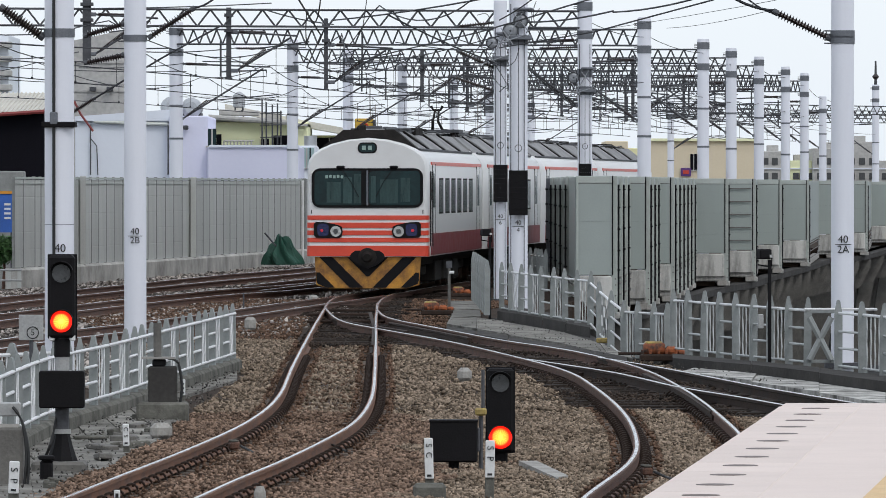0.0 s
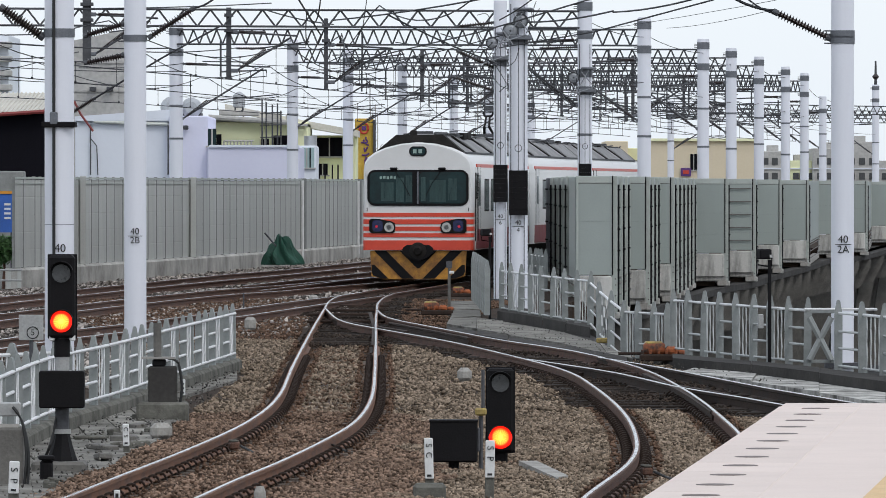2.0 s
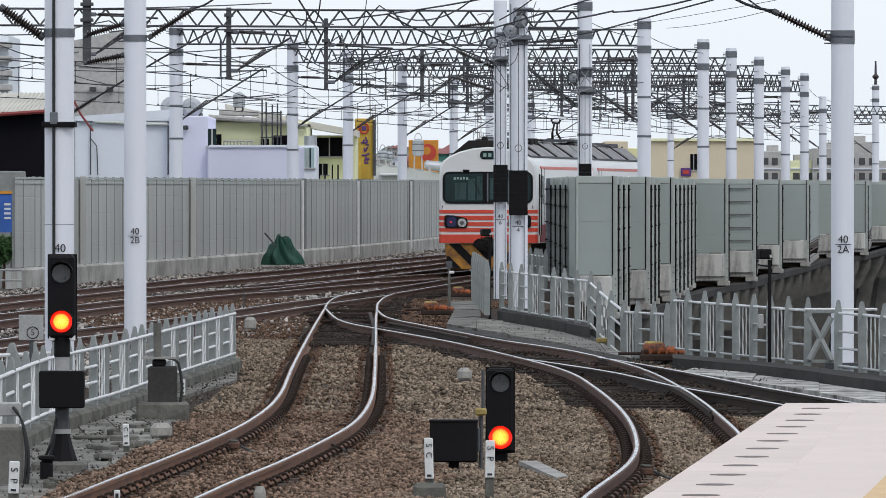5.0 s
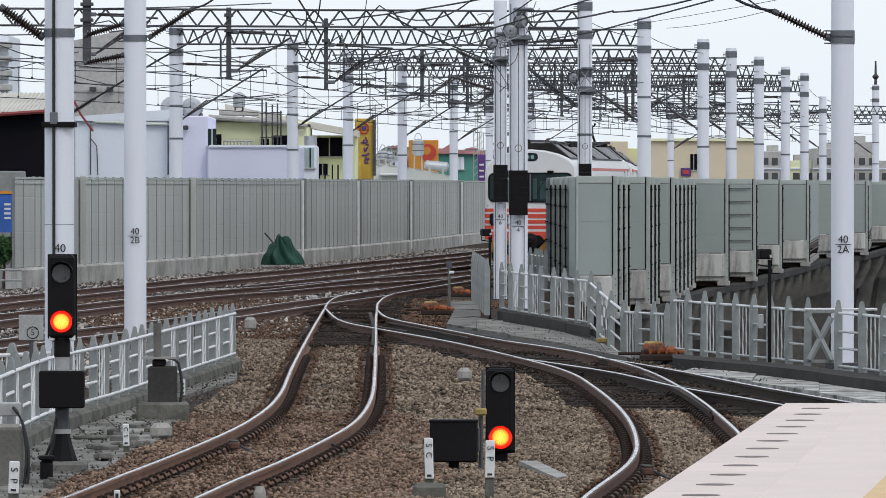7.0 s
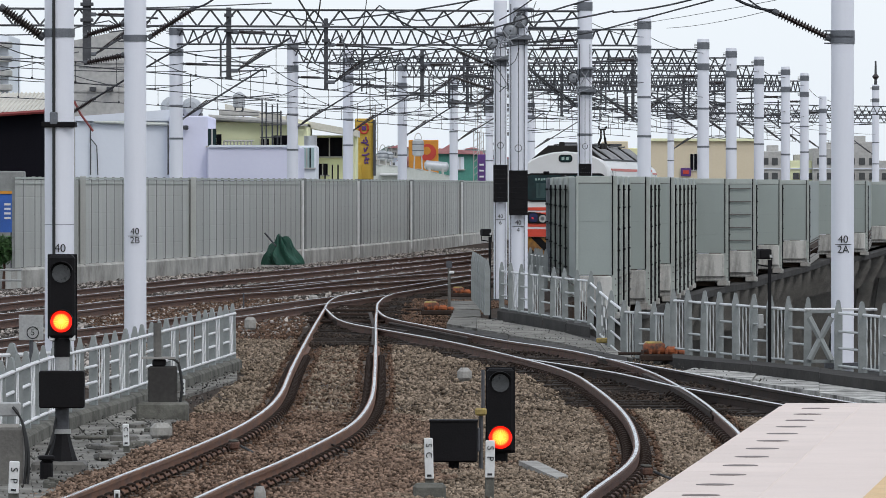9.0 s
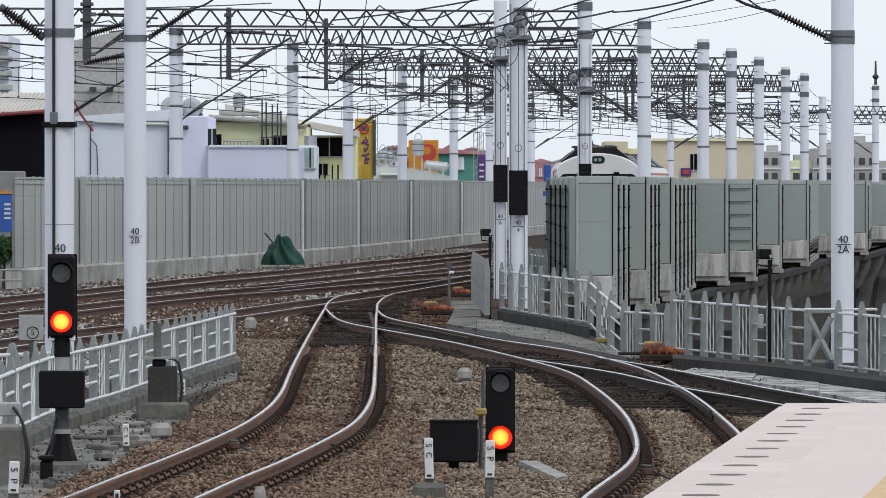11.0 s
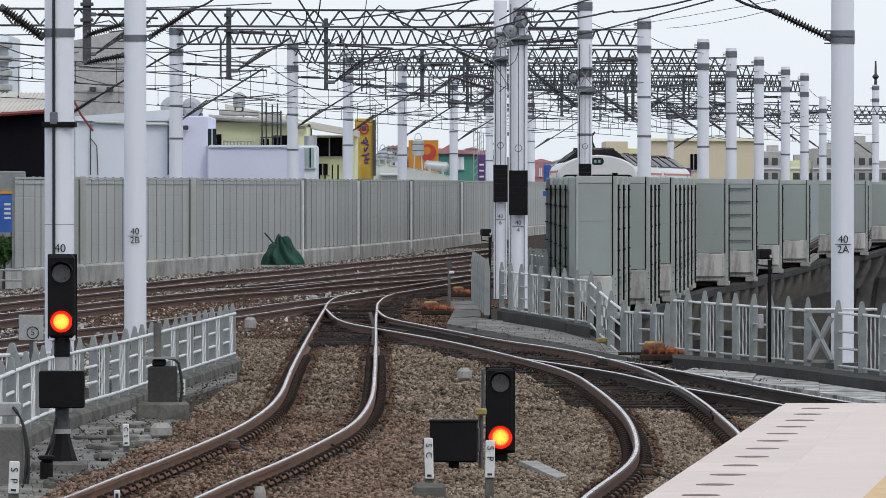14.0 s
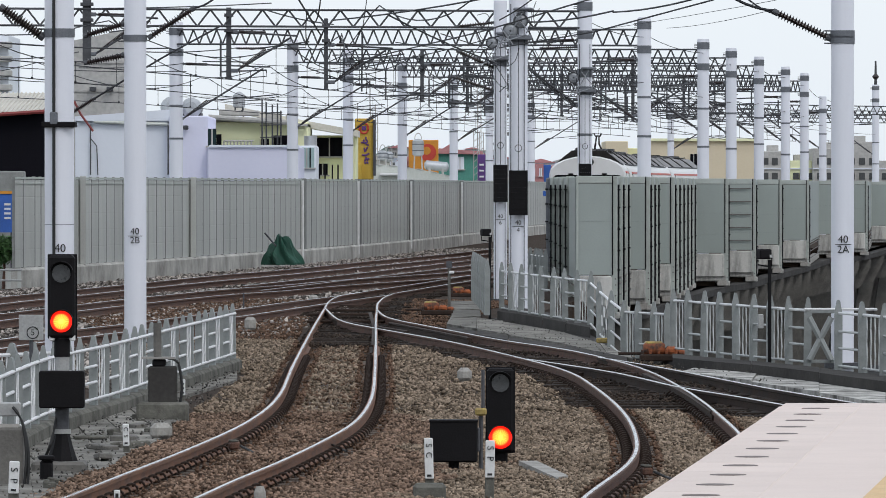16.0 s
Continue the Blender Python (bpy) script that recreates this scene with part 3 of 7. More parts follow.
# check rails and frogs, oily black, at the crossings
for pts in ([(-2.082, 134.12), (-1.373, 128.074), (-0.627, 122.549)], [(-1.453, 140.766), (-1.255, 127.551), (-1.098, 111.607)], [(2.697, 94.697), (2.924, 86.806), (3.01, 78.715)], [(2.675, 91.374), (3.079, 88.277), (3.456, 85.383)], [(-0.979, 130.208), (-0.237, 123.518), (0.431, 117.041)]):
    ln = rail_line(pts)
    c = thing("check_rail", "short oily black check rail in the junction", "check rail", group="check rails")
    part("rail", Geo().sweep(RAIL, ln), "oil", c)
# switch plates and bars between the rails of the junction
for k, (x, y) in enumerate(((-1.995, 143.349), (-1.943, 148.104), (-1.912, 153.186), (-1.87, 135.87), (2.427, 100.806), (2.625, 97.656))):
    solid("tie_bar", Geo().box((0, 0, 0), (1.5, 0.12, 0.05), 0, 0.01), "oil", "oily black switch tie bar between rails", "tie bar", "tie bars", m=pose(x, y, -0.1))


# ---- sound wall along the outer track ----
WALL = spline([(x, y, 0) for x, y in ((-11.31, 186.012), (-10.92, 188.537), (-10.109, 195.312), (-7.741, 215.517), (-4.932, 242.718), (-3.222, 261.506), (-1.455, 284.091), (0.714, 318.878), (2.363, 343.407), (5.587, 396.825), (12, 450), (22, 520))], 1.5)
sound_wall = thing("wall_west", "weathered grey sound wall of panels between ribs on a concrete parapet", "sound wall", kind="structure")
part("parapet", Geo().sweep([(-0.22, -0.4), (0.22, -0.4), (0.22, 0.28), (0.16, 0.34), (-0.22, 0.34)], WALL), "parapet", sound_wall, "pale stained concrete parapet")
groove = [(0.03, -1.16)] + [q for k in range(1, 5) for q in ((0.03, -1.175 + k * 0.464), (0.026, -1.168 + k * 0.464), (0.026, -1.155 + k * 0.464), (0.03, -1.148 + k * 0.464))] + [(0.03, 1.16), (-0.03, 1.16), (-0.03, -1.16)]
wall_panel = Geo().sweep(groove, [(0, -0.5, 0), (0, 0.5, 0)]).mesh("panel", "barrier_far")
wall_post = Geo().box((0, 0, 0), (0.076, 0.06, 2.42), 0, 0.006).mesh("post", "post_dark")
for a, b in zip(WALL, WALL[1:]):
    d = b - a
    ang = math.atan2(-d.x, d.y)
    p = part("panel", wall_panel, None, sound_wall)
    p.matrix_basis = Matrix.LocRotScale((a + b) / 2 + Vector((0, 0, 1.52)), Euler((0, 0, ang)), (1, d.length - 0.1, 1))
    p = part("post", wall_post, None, sound_wall)
    p.matrix_basis = Matrix.LocRotScale(a + Vector((0.0, 0, 1.555)), Euler((0, 0, ang)), None)
part("coping", Geo().sweep([(-0.05, 2.69), (0.05, 2.69), (0.05, 2.745), (-0.05, 2.745)], WALL), "barrier_post", sound_wall, "light top rail of the wall")
part("coping", Geo().sweep([(0.032, 2.56), (0.05, 2.56), (0.05, 2.585), (0.032, 2.585)], WALL), "barrier_post", sound_wall)
for x, y in ((-4.961, 242.248), (-3.278, 260.96), (-1.432, 284.091), (0.687, 318.066)):
    part("downpipe", Geo().tube([(x + 0.16, y - 0.6, 0.0), (x + 0.16, y - 0.6, 2.7)], 0.045, 10), "white", sound_wall, "white vertical joint pipe", True)
    part("end_post", Geo().box((x + 0.16, y + 1.0, 1.55), (0.16, 0.5, 2.44), -5, 0.02), "post_dark", sound_wall, "darker grey post beside the joint")
for x, y in ((-10.063, 195.618), (-7.707, 215.517)):
    part("end_post", Geo().box((x + 0.1, y - 0.2, 1.55), (0.18, 0.2, 2.46), 0, 0.02), "barrier_far", sound_wall, "wide grey end post")
part("kilometre_plate", Geo().box((5.677, 391.582, 2.091), (0.28, 0.03, 0.28), 0, 0.03), "sign_blue", sound_wall, "small blue plate")

# ---- stepped sound barrier on the curving viaduct ----
barrier = thing("wall_east", "stepped grey-green sound barrier panels on a concrete viaduct edge", "sound barrier", kind="structure")
B0, B1 = 0.43, 2.74
for i, ((x0, y0), (x1, y1)) in enumerate(zip(STEPS, STEPS[1:])):
    a, b = Vector((x0, y0, 0)), Vector((x1, y1, 0))
    d = b - a
    m = Matrix.Translation(a) @ Matrix.Rotation(math.atan2(d.y, d.x), 4, "Z")
    across = abs(d.y) < 1
    L = d.length
    low = B0 - 0.9 if not across else B0
    if across:
        p = part("panel", Geo().box((L / 2, 0, (B0 + B1) / 2), (L - 0.02, 0.08, B1 - B0), 0, 0.012), "barrier", barrier, "flat grey-green barrier panel")
        p.matrix_basis = m
        part("top_strip", Geo().box((L / 2, -0.045, B1 - 0.085), (L - 0.02, 0.012, 0.15), 0, 0.003), "barrier_post", p)
        part("shadow_joint", Geo().box((L / 2, -0.042, B1 - 0.168), (L - 0.03, 0.01, 0.012)), "slot", p)
        part("edge_post", Geo().box((0.025, -0.03, (B0 + B1) / 2 - 0.1), (0.05, 0.1, B1 - B0 + 0.2), 0, 0.008), "barrier_post", p)
        part("edge_gap", Geo().box((L - 0.012, -0.02, (B0 + B1) / 2), (0.03, 0.07, B1 - B0)), "black", p)
        for z in (0.95, 1.6):
            part("panel_seam", Geo().box((L / 2, -0.042, z + 0.1 * math.sin(i)), (L - 0.05, 0.006, 0.002)), "post_dark", p)
        part("ledge", Geo().box((L / 2, 0.06, B0 - 0.38), (L * 0.94, 0.3, 0.72), 0, 0.03), "streaked", barrier, "pale stained concrete block below a panel").matrix_basis = m
        part("corbel", Geo().box((L / 2, 0.2, B0 - 0.78), (L * 1.06, 0.4, 0.2), 0, 0.03), "streaked", barrier).matrix_basis = m
    else:
        n = {0: 5, 2: 3, 4: 3, 6: 6}.get(i, 1)
        for k in range(n):
            q0, q1 = L * k / n, L * (k + 1) / n
            p = part("panel", Geo().box(((q0 + q1) / 2, 0, (B0 + B1) / 2 - 0.1), (q1 - q0 - 0.05, 0.06, B1 - B0 + 0.16), 0, 0.01), "barrier", barrier)
            p.matrix_basis = m
            post = part("post", Geo().box((q0 + 0.1, 0, (low + B1) / 2), (0.16, 0.2, B1 - low), 0, 0.01), "barrier_post", barrier)
            post.matrix_basis = m
            part("pipe", Geo().tube([(q0 + 0.25, -0.12, low - 0.1), (q0 + 0.25, -0.12, B1 - 0.2)], 0.026, 6), "black", post, "dark vertical seal")
            for z in (0.55, 1.0, 1.5, 2.0, 2.42):
                part("bracket", Geo().box((q0 + 0.25, -0.12, z), (0.3, 0.085, 0.035)), "black", post)
            for z in (-0.32, -0.05, 0.2, 0.34):
                part("lower_rail", Geo().box(((q0 + q1) / 2, -0.06, z), (q1 - q0, 0.03, 0.025)), "slot", post)
            part("foot", Geo().box((q0 + 0.1, -0.04, low - 0.04), (0.13, 0.22, 0.16), 0, 0.02), "streaked", post, "pale grouted post foot")
        part("edge_beam", Geo().box((L / 2, 0.1, B0 - 0.92), (L, 0.3, 0.2), 0, 0.02), "concrete", barrier, "dark stained and shaded concrete edge beam").matrix_basis = m

part("end_post", Geo().box((3.0, 199.8, 1.4), (0.17, 0.3, 2.66), 0, 0.02), "band", barrier, "dark grey end post")
# ladder panel on the barrier
for k in range(5):
    z = 0.75 + k * 0.42
    part("ladder_rung", Geo().box((9.55, 228.9, z), (0.86, 0.04, 0.03)), "slot", barrier, "dark horizontal rung line")

# ---- viaduct under the barrier: girders and piers ----
viaduct = thing("viaduct", "viaduct girders and flared piers with shade painted into dark concrete", "viaduct", kind="structure")
EDGE = [STEPS[i] for i in (1, 4, 6, 8, 10, 12, 14, 16, 18, 20, 21, 22, 23)]
girder = [Vector((x - 0.2, y + 1.5, 0)) for x, y in EDGE]
# girder and deck edge: shade under the deck is put into the colour
part("girder", Geo().sweep([(-5.6, -2.0), (-0.9, -2.0), (-0.2, -0.62), (-6.4, -0.62)], girder), "soffit", viaduct, "box girder with shade painted dark")
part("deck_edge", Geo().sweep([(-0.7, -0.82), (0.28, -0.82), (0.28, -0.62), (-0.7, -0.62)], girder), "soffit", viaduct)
# brackets, piers and columns also take a darker concrete to paint shade
for i in range(len(EDGE) - 1):
    for u in (0.12, 0.45, 0.78):
        x, y = Vector(EDGE[i]).lerp(Vector(EDGE[i + 1]), u)
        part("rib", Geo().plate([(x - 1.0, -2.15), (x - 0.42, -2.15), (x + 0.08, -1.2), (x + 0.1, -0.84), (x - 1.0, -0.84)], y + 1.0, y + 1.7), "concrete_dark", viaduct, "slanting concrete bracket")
    if i % 2 == 0:
        x, y = EDGE[i]
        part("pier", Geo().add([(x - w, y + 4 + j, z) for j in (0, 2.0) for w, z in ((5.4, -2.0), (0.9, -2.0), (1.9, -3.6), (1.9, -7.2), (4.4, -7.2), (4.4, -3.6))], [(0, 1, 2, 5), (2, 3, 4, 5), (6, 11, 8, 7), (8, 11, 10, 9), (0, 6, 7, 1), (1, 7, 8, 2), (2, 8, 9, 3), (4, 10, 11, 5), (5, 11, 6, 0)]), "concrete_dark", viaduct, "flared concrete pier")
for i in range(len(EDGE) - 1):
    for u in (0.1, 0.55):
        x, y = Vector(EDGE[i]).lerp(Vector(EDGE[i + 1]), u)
        part("column", Geo().add([(x - w + 0.16 * (z + 7), y + 3 + j, z) for j in (0, 0.8) for w, z in ((1.9, -0.7), (1.2, -0.7), (1.2, -7.1), (1.9, -7.1))], [(0, 1, 2, 3), (7, 6, 5, 4), (0, 4, 5, 1), (1, 5, 6, 2), (3, 2, 6, 7), (0, 3, 7, 4)]), "concrete_dark", viaduct, "slanting concrete column darkened for shade")
# side wall of the near deck
near_edge = [Vector((x, y, 0)) for x, y in ((1.183, 139.509), (2.53, 123.518), (2.81, 107.759), (3.356, 105.932), (4.188, 101.461), (5.125, 97.656), (5.9, 92), (6.4, 84), (9, 60))]
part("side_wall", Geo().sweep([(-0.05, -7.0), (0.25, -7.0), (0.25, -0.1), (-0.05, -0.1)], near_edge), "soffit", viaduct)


# ---- masts ----
def mast(xy, dia, top, label, bands=(6.34, 7.02), number=None, z_number=2.4, face=0.0, near=False):
    m = thing("catenary_mast", label, "catenary mast", pose(xy[0], xy[1], 0), group="catenary masts")
    r = dia / 2
    part("pole", Geo().tube([(0, 0, -0.5), (0, 0, top - 0.03), (0, 0, top)], [r, r, r * 0.93], 28), "mast", m, "white painted tubular pole", True)
    hb = 0.055 if near else 0.11
    for z in bands:
        part("band", Geo().tube([(0, 0, z - hb), (0, 0, z + hb)], r + 0.012, 28), "band", m, "grey clamp band", True)
        for d in (-0.05, 0, 0.05):
            part("clamp_bolt", Geo().tube([(-r - 0.1, 0.02, z + d), (-r + 0.02, 0.02, z + d)], 0.012, 6), "galvanised", m)
    for z in () if near else (3.9 + 0.15 * math.sin(xy[0] * 5), 5.0):
        part("strap", Geo().tube([(0, 0, z - 0.03), (0, 0, z + 0.03)], r + 0.008, 28), "band", m, "", True)
    part("flange", Geo().tube([(0, 0, -0.2), (0, 0, -0.12)], r + 0.1, 20), "galvanised", m, "bolted base flange")
    if number:
        for k, text in enumerate(number):
            ob = part("lettering", line_mesh(text, 0.155 if xy[1] < 120 else 0.125), None, m, "black stencilled mast number")
            ob.matrix_basis = pose(face, -r - 0.012, z_number - 0.075 + (0.15 if k == 0 else 0), 90)
        part("number_line", Geo().box((face, -r - 0.006, z_number), (0.24, 0.012, 0.01)), "lettering", m)
    return m


WHITE_MAST = "white tubular steel catenary mast with grey bands"
MASTS = {}
for key, xy, dia, top, bands, number, zn in (
    ("a", (-4.956, 91.241), 0.38, 7.4, (4.48,), None, 0), ("b", (-5.186, 119.048), 0.375, 7.4, (4.995,), ("40", "2B"), 1.662),
    ("c", (5.941, 105.042), 0.34, 7.4, (4.761, 4.676), ("40", "2A"), 1.634),
    ("d", (1.529, 143.678), 0.385, 7.3, (5.42,), ("40", "4"), 1.684), ("e", (1.336, 164.474), 0.315, 6.82, (5.355,), ("40", "6"), 1.724),
    ("f", (3.691, 183.824), 0.38, 7.35, (7.176, 6.441, 5.441, 4.985), None, 0),
    ("g", (5.651, 198.413), 0.38, 7.24, (6.34, 7.02), None, 0), ("h", (8.373, 227.273), 0.38, 7.24, (6.34, 7.02), None, 0), ("i", (9.884, 242.248), 0.37, 7.24, (6.34, 7.02), None, 0),
    ("j", (11.55, 258.264), 0.36, 7.24, (6.34, 7.02), None, 0), ("k", (13.587, 280.269), 0.36, 7.24, (6.34, 7.02), None, 0), ("l", (15.118, 295.508), 0.36, 7.24, (6.34, 7.02), None, 0),
):
    MASTS[key] = mast(xy, dia, top, WHITE_MAST, bands, number, zn, 0.0, key in "abcde")
for key, xy, dia, top, bands, number, zn in (
    ("w", (-9.62, 180.2), 0.3, 6.9, (6.6,), None, 0), ("m", (18.162, 337.838), 0.36, 6.8, (6.1,), None, 0), ("n", (24.694, 403.226), 0.40, 8.3, (7.4, 8.1), None, 0),
    ("o", (-8.281, 219.298), 0.42, 7.6, (6.65, 7.3), None, 0), ("p", (-5.236, 246.063), 0.385, 7.6, (6.6, 7.36), None, 0), ("q", (-3.552, 264.271), 0.39, 7.58, (6.5, 7.2), None, 0),
    ("r", (-1.655, 287.356), 0.385, 7.58, (6.6, 7.3), None, 0), ("s", (0.492, 323.834), 0.385, 7.5, (6.34, 7.02), None, 0), ("t", (2.297, 350.14), 0.37, 7.24, (6.34, 7.02), None, 0),
    ("u", (4.906, 393.082), 0.41, 7.24, (6.34, 7.02), None, 0), ("v", (12.594, 390.625), 0.36, 7.24, (6.34, 7.02), None, 0),
):
    MASTS[key] = mast(xy, dia, top, WHITE_MAST, bands, number, zn)


def spot(key):
    return MASTS[key].matrix_basis.translation


# conduit and clamp on the near mast
part("conduit", Geo().tube([(-0.06, -0.205, -0.4), (-0.06, -0.205, 7.2)], 0.02, 8), "cable", MASTS["a"], "dark cable conduit")
part("conduit_clamp", Geo().box((0, -0.02, 3.296), (0.44, 0.44, 0.07), 0, 0.01), "black", MASTS["a"], "black clamp plate")
part("conduit_joint", Geo().box((-0.06, -0.215, 3.376), (0.1, 0.06, 0.16), 0, 0.01), "band", MASTS["a"])
part("lettering", line_mesh("40", 0.15), None, MASTS["a"], "black stencilled mast number").matrix_basis = pose(0.02, -0.202, 1.697, 90)
part("weld_line", Geo().tube([(0, 0, 2.004 - 0.004), (0, 0, 2.004 + 0.004)], 0.1915, 28), "band", MASTS["a"])
for key, xs in (("d", (-0.15, 0.12)), ("e", (-0.12, 0.11)), ("f", (-0.14, 0.13))):
    for x in xs:
        part("guide_wire", Geo().tube([(x, -0.2, -0.2), (x, -0.2, 6.2)], 0.009, 5), "black", MASTS[key])

# tension weights and pulleys
for key, z0, z1, w, wheel in (("d", 1.914, 2.822, 0.38, 5.856), ("e", 2.132, 3, 0.33, 5.816), ("f", 2.765, 3.088, 0.33, 5.324)):
    p = spot(key)
    wt = thing("tension_weight", "stack of black iron tension weights beside a white mast", "tension weight", pose(p.x, p.y - 0.3, 0), group="tension weights")
    if key == "f":
        z0 -= 0.5
    n = max(3, round((z1 - z0) / 0.11))
    for k in range(n):
        part("weight", Geo().box((0, 0, z0 + (k + 0.5) * (z1 - z0) / n), (w, 0.2, (z1 - z0) / n - 0.001), 0, 0.002), "black", wt)
    part("rod", Geo().tube([(0, 0, z1), (0, 0, wheel)], 0.007, 6), "wire", wt, "thin suspension rod")
    part("eye", Geo().tube([(0.07 * math.cos(a), 0, z1 + 0.45 + 0.07 * math.sin(a)) for a in (i * math.pi / 8 for i in range(17))], 0.007, 5), "wire", wt)
    for dx, dz, wr in {"d": ((0.05, 0.0, 0.14), (-0.16, -0.2, 0.15)), "e": ((-0.2, 0.02, 0.13),), "f": ((-0.3, 0.0, 0.14),)}[key]:
        pulley = part("pulley", Geo().tube([(dx, -0.03, wheel + dz), (dx, 0.0, wheel + dz), (dx, 0.05, wheel + dz)], [wr * 0.5, wr, wr], 24), "zinc", wt, "pale galvanised tensioning pulley wheel")
        part("pulley_rim", Geo().tube([(dx + wr * math.cos(a), -0.02, wheel + dz + wr * math.sin(a)) for a in (i * math.pi / 10 for i in range(21))], 0.016, 6), "galvanised", pulley)
        part("pulley_hub", Geo().tube([(dx, -0.06, wheel + dz), (dx, 0.02, wheel + dz)], 0.022, 10), "galvanised", pulley)
    for a, b in (((-0.5, -0.5), (0.15, -0.28)), ((-0.35, -0.15), (-0.1, -0.5)), ((-0.1, 0.15), (0.2, -0.2)), ((-0.3, -0.5), (0.1, 0.2))):
        part("frame_bar", Geo().tube([(a[0], -0.05, wheel + a[1]), (b[0], -0.05, wheel + b[1])], 0.014, 6), "zinc", wt)
    part("pulley_bracket", Geo().box((0.05, 0.12, wheel - 0.34), (0.46, 0.34, 0.1), 0, 0.02), "band", wt, "grey steel bracket")
    part("pulley_bracket", Geo().box((0.1, 0.12, wheel + 0.24), (0.4, 0.34, 0.06), 0, 0.02), "band", wt)


# ---- portals: lattice beams between masts ----
def portal(a, b, z0=6.45, z1=6.9, label="grey steel lattice beam spanning between two masts", pitch=0.68, rise=0.0):
    a, b = Vector(a[:2]), Vector(b[:2])
    d = b - a
    L = d.length
    t = thing("lattice_beam", label, "catenary beam", Matrix.Translation((a.x, a.y, 0)) @ Matrix.Rotation(math.atan2(d.y, d.x), 4, "Z"), group="lattice beams")
    for z in (z0, z1):
        for y in (-0.07, 0.07):
            part("chord", Geo().tube([(0, y, z + rise), (L, y, z)], 0.03, 6), "galvanised", t)
    n = round(L / pitch)
    g = Geo()
    for k in range(n):
        x = L * k / n
        h = L / n / 2
        r0, r1, r2 = (rise * (1 - q / L) for q in (x, x + h, x + 2 * h))
        g.tube([(x, 0, z0 + r0), (x + h, 0, z1 + r1)], 0.026, 6)
        g.tube([(x + h, 0, z1 + r1), (x + 2 * h, 0, z0 + r2)], 0.026, 6)
    part("lattice", g, "galvanised", t, "zigzag lattice bars", kind="stuff")
    return t


def insulator(p0, p1, n=9, r=0.085, label="brown ribbed porcelain rod insulator"):
    """Rod with sheds between two metal caps."""
    n, r = n + 4, r * 0.82
    p0, p1 = Vector(p0), Vector(p1)
    t = thing("insulator", label, "insulator", Matrix.Translation(p0), group="insulators")
    d = p1 - p0
    part("rod", Geo().tube([d * 0.08, d * 0.92], r * 0.42, 8), "insulator", t)
    e = d.normalized() * 0.015
    shed = Geo().tube([-e, e * 0, e], [r * 0.4, r, r * 0.45], 12).mesh("shed", "insulator")
    for k in range(n):
        part("shed", shed, None, t).matrix_basis = Matrix.Translation(d * (0.12 + 0.76 * k / (n - 1)))
    part("cap", Geo().tube([d * 0, d * 0.09], r * 0.6, 8), "galvanised", t)
    part("cap", Geo().tube([d * 0.91, d], r * 0.6, 8), "galvanised", t)
    return t


def cantilever(p, side, reach=2.5, z=4.35, up=6.05):
    """Hinged bracket from a mast or drop post towards a track."""
    t = thing("cantilever_arm", "dark steel cantilever arm with brown insulators", "cantilever", Matrix.Translation((p[0], p[1], 0)), group="cantilever arms")
    s = side
    part("brace", Geo().tube([(s * 0.2, 0, z), (s * reach, -0.1, up - 0.15)], 0.028, 7), "galvanised", t)
    part("top_tube", Geo().tube([(s * 0.2, 0, up), (s * (reach + 0.2), -0.1, up - 0.1)], 0.025, 7), "galvanised", t)
    part("registration_tube", Geo().tube([(s * reach * 0.35, 0, z + 0.55), (s * (reach + 0.5), -0.1, z + 0.75)], 0.02, 6), "galvanised", t)
    part("steady_arm", Geo().tube([(s * (reach + 0.4), -0.1, z + 0.78), (s * (reach + 0.4), -0.1, z + 0.6), (s * (reach - 0.6), -0.1, z + 0.55)], 0.014, 5), "galvanised", t)
    part("dropper", Geo().tube([(s * reach, -0.1, up - 0.1), (s * reach, -0.1, z + 0.75)], 0.01, 5), "wire", t)
    part("hinge", Geo().box((s * 0.12, 0, z), (0.24, 0.12, 0.1), 0, 0.02), "band", t)
    part("hinge", Geo().box((s * 0.12, 0, up), (0.24, 0.12, 0.1), 0, 0.02), "band", t)
    for a, b in (((s * 0.35, 0, z + 0.1), (s * 0.95, 0, z + 0.55)), ((s * 0.3, 0, up), (s * 0.95, 0, up - 0.02))):
        g = Geo()
        a, b = Vector(a), Vector(b)
        for k in range(24):
            c = a.lerp(b, k / 23)
            e = (b - a).normalized() * 0.014
            g.tube([c - e, c, c + e], [0.036, 0.05, 0.036], 8)
        part("insulator_rod", g, "insulator", t, "brown ribbed insulator", kind="stuff")


def drop_post(p, z0, z1, w=0.13):
    t = thing("drop_post", "dark grey steel drop post hanging from a lattice beam", "drop post", Matrix.Translation((p[0], p[1], 0)), group="drop posts")
    part("post", Geo().box((0, 0, (z0 + z1) / 2), (w, w, z1 - z0), 0, 0.01), "galvanised", t)
    part("plate", Geo().box((0, 0, z1 - 0.2), (w + 0.1, 0.46, 0.08)), "galvanised", t)
    part("plate", Geo().box((0, 0, z1 - 0.6), (w + 0.1, 0.46, 0.08)), "galvanised", t)
    part("foot", Geo().box((0, 0, z0), (w + 0.06, w + 0.06, 0.04)), "galvanised", t)


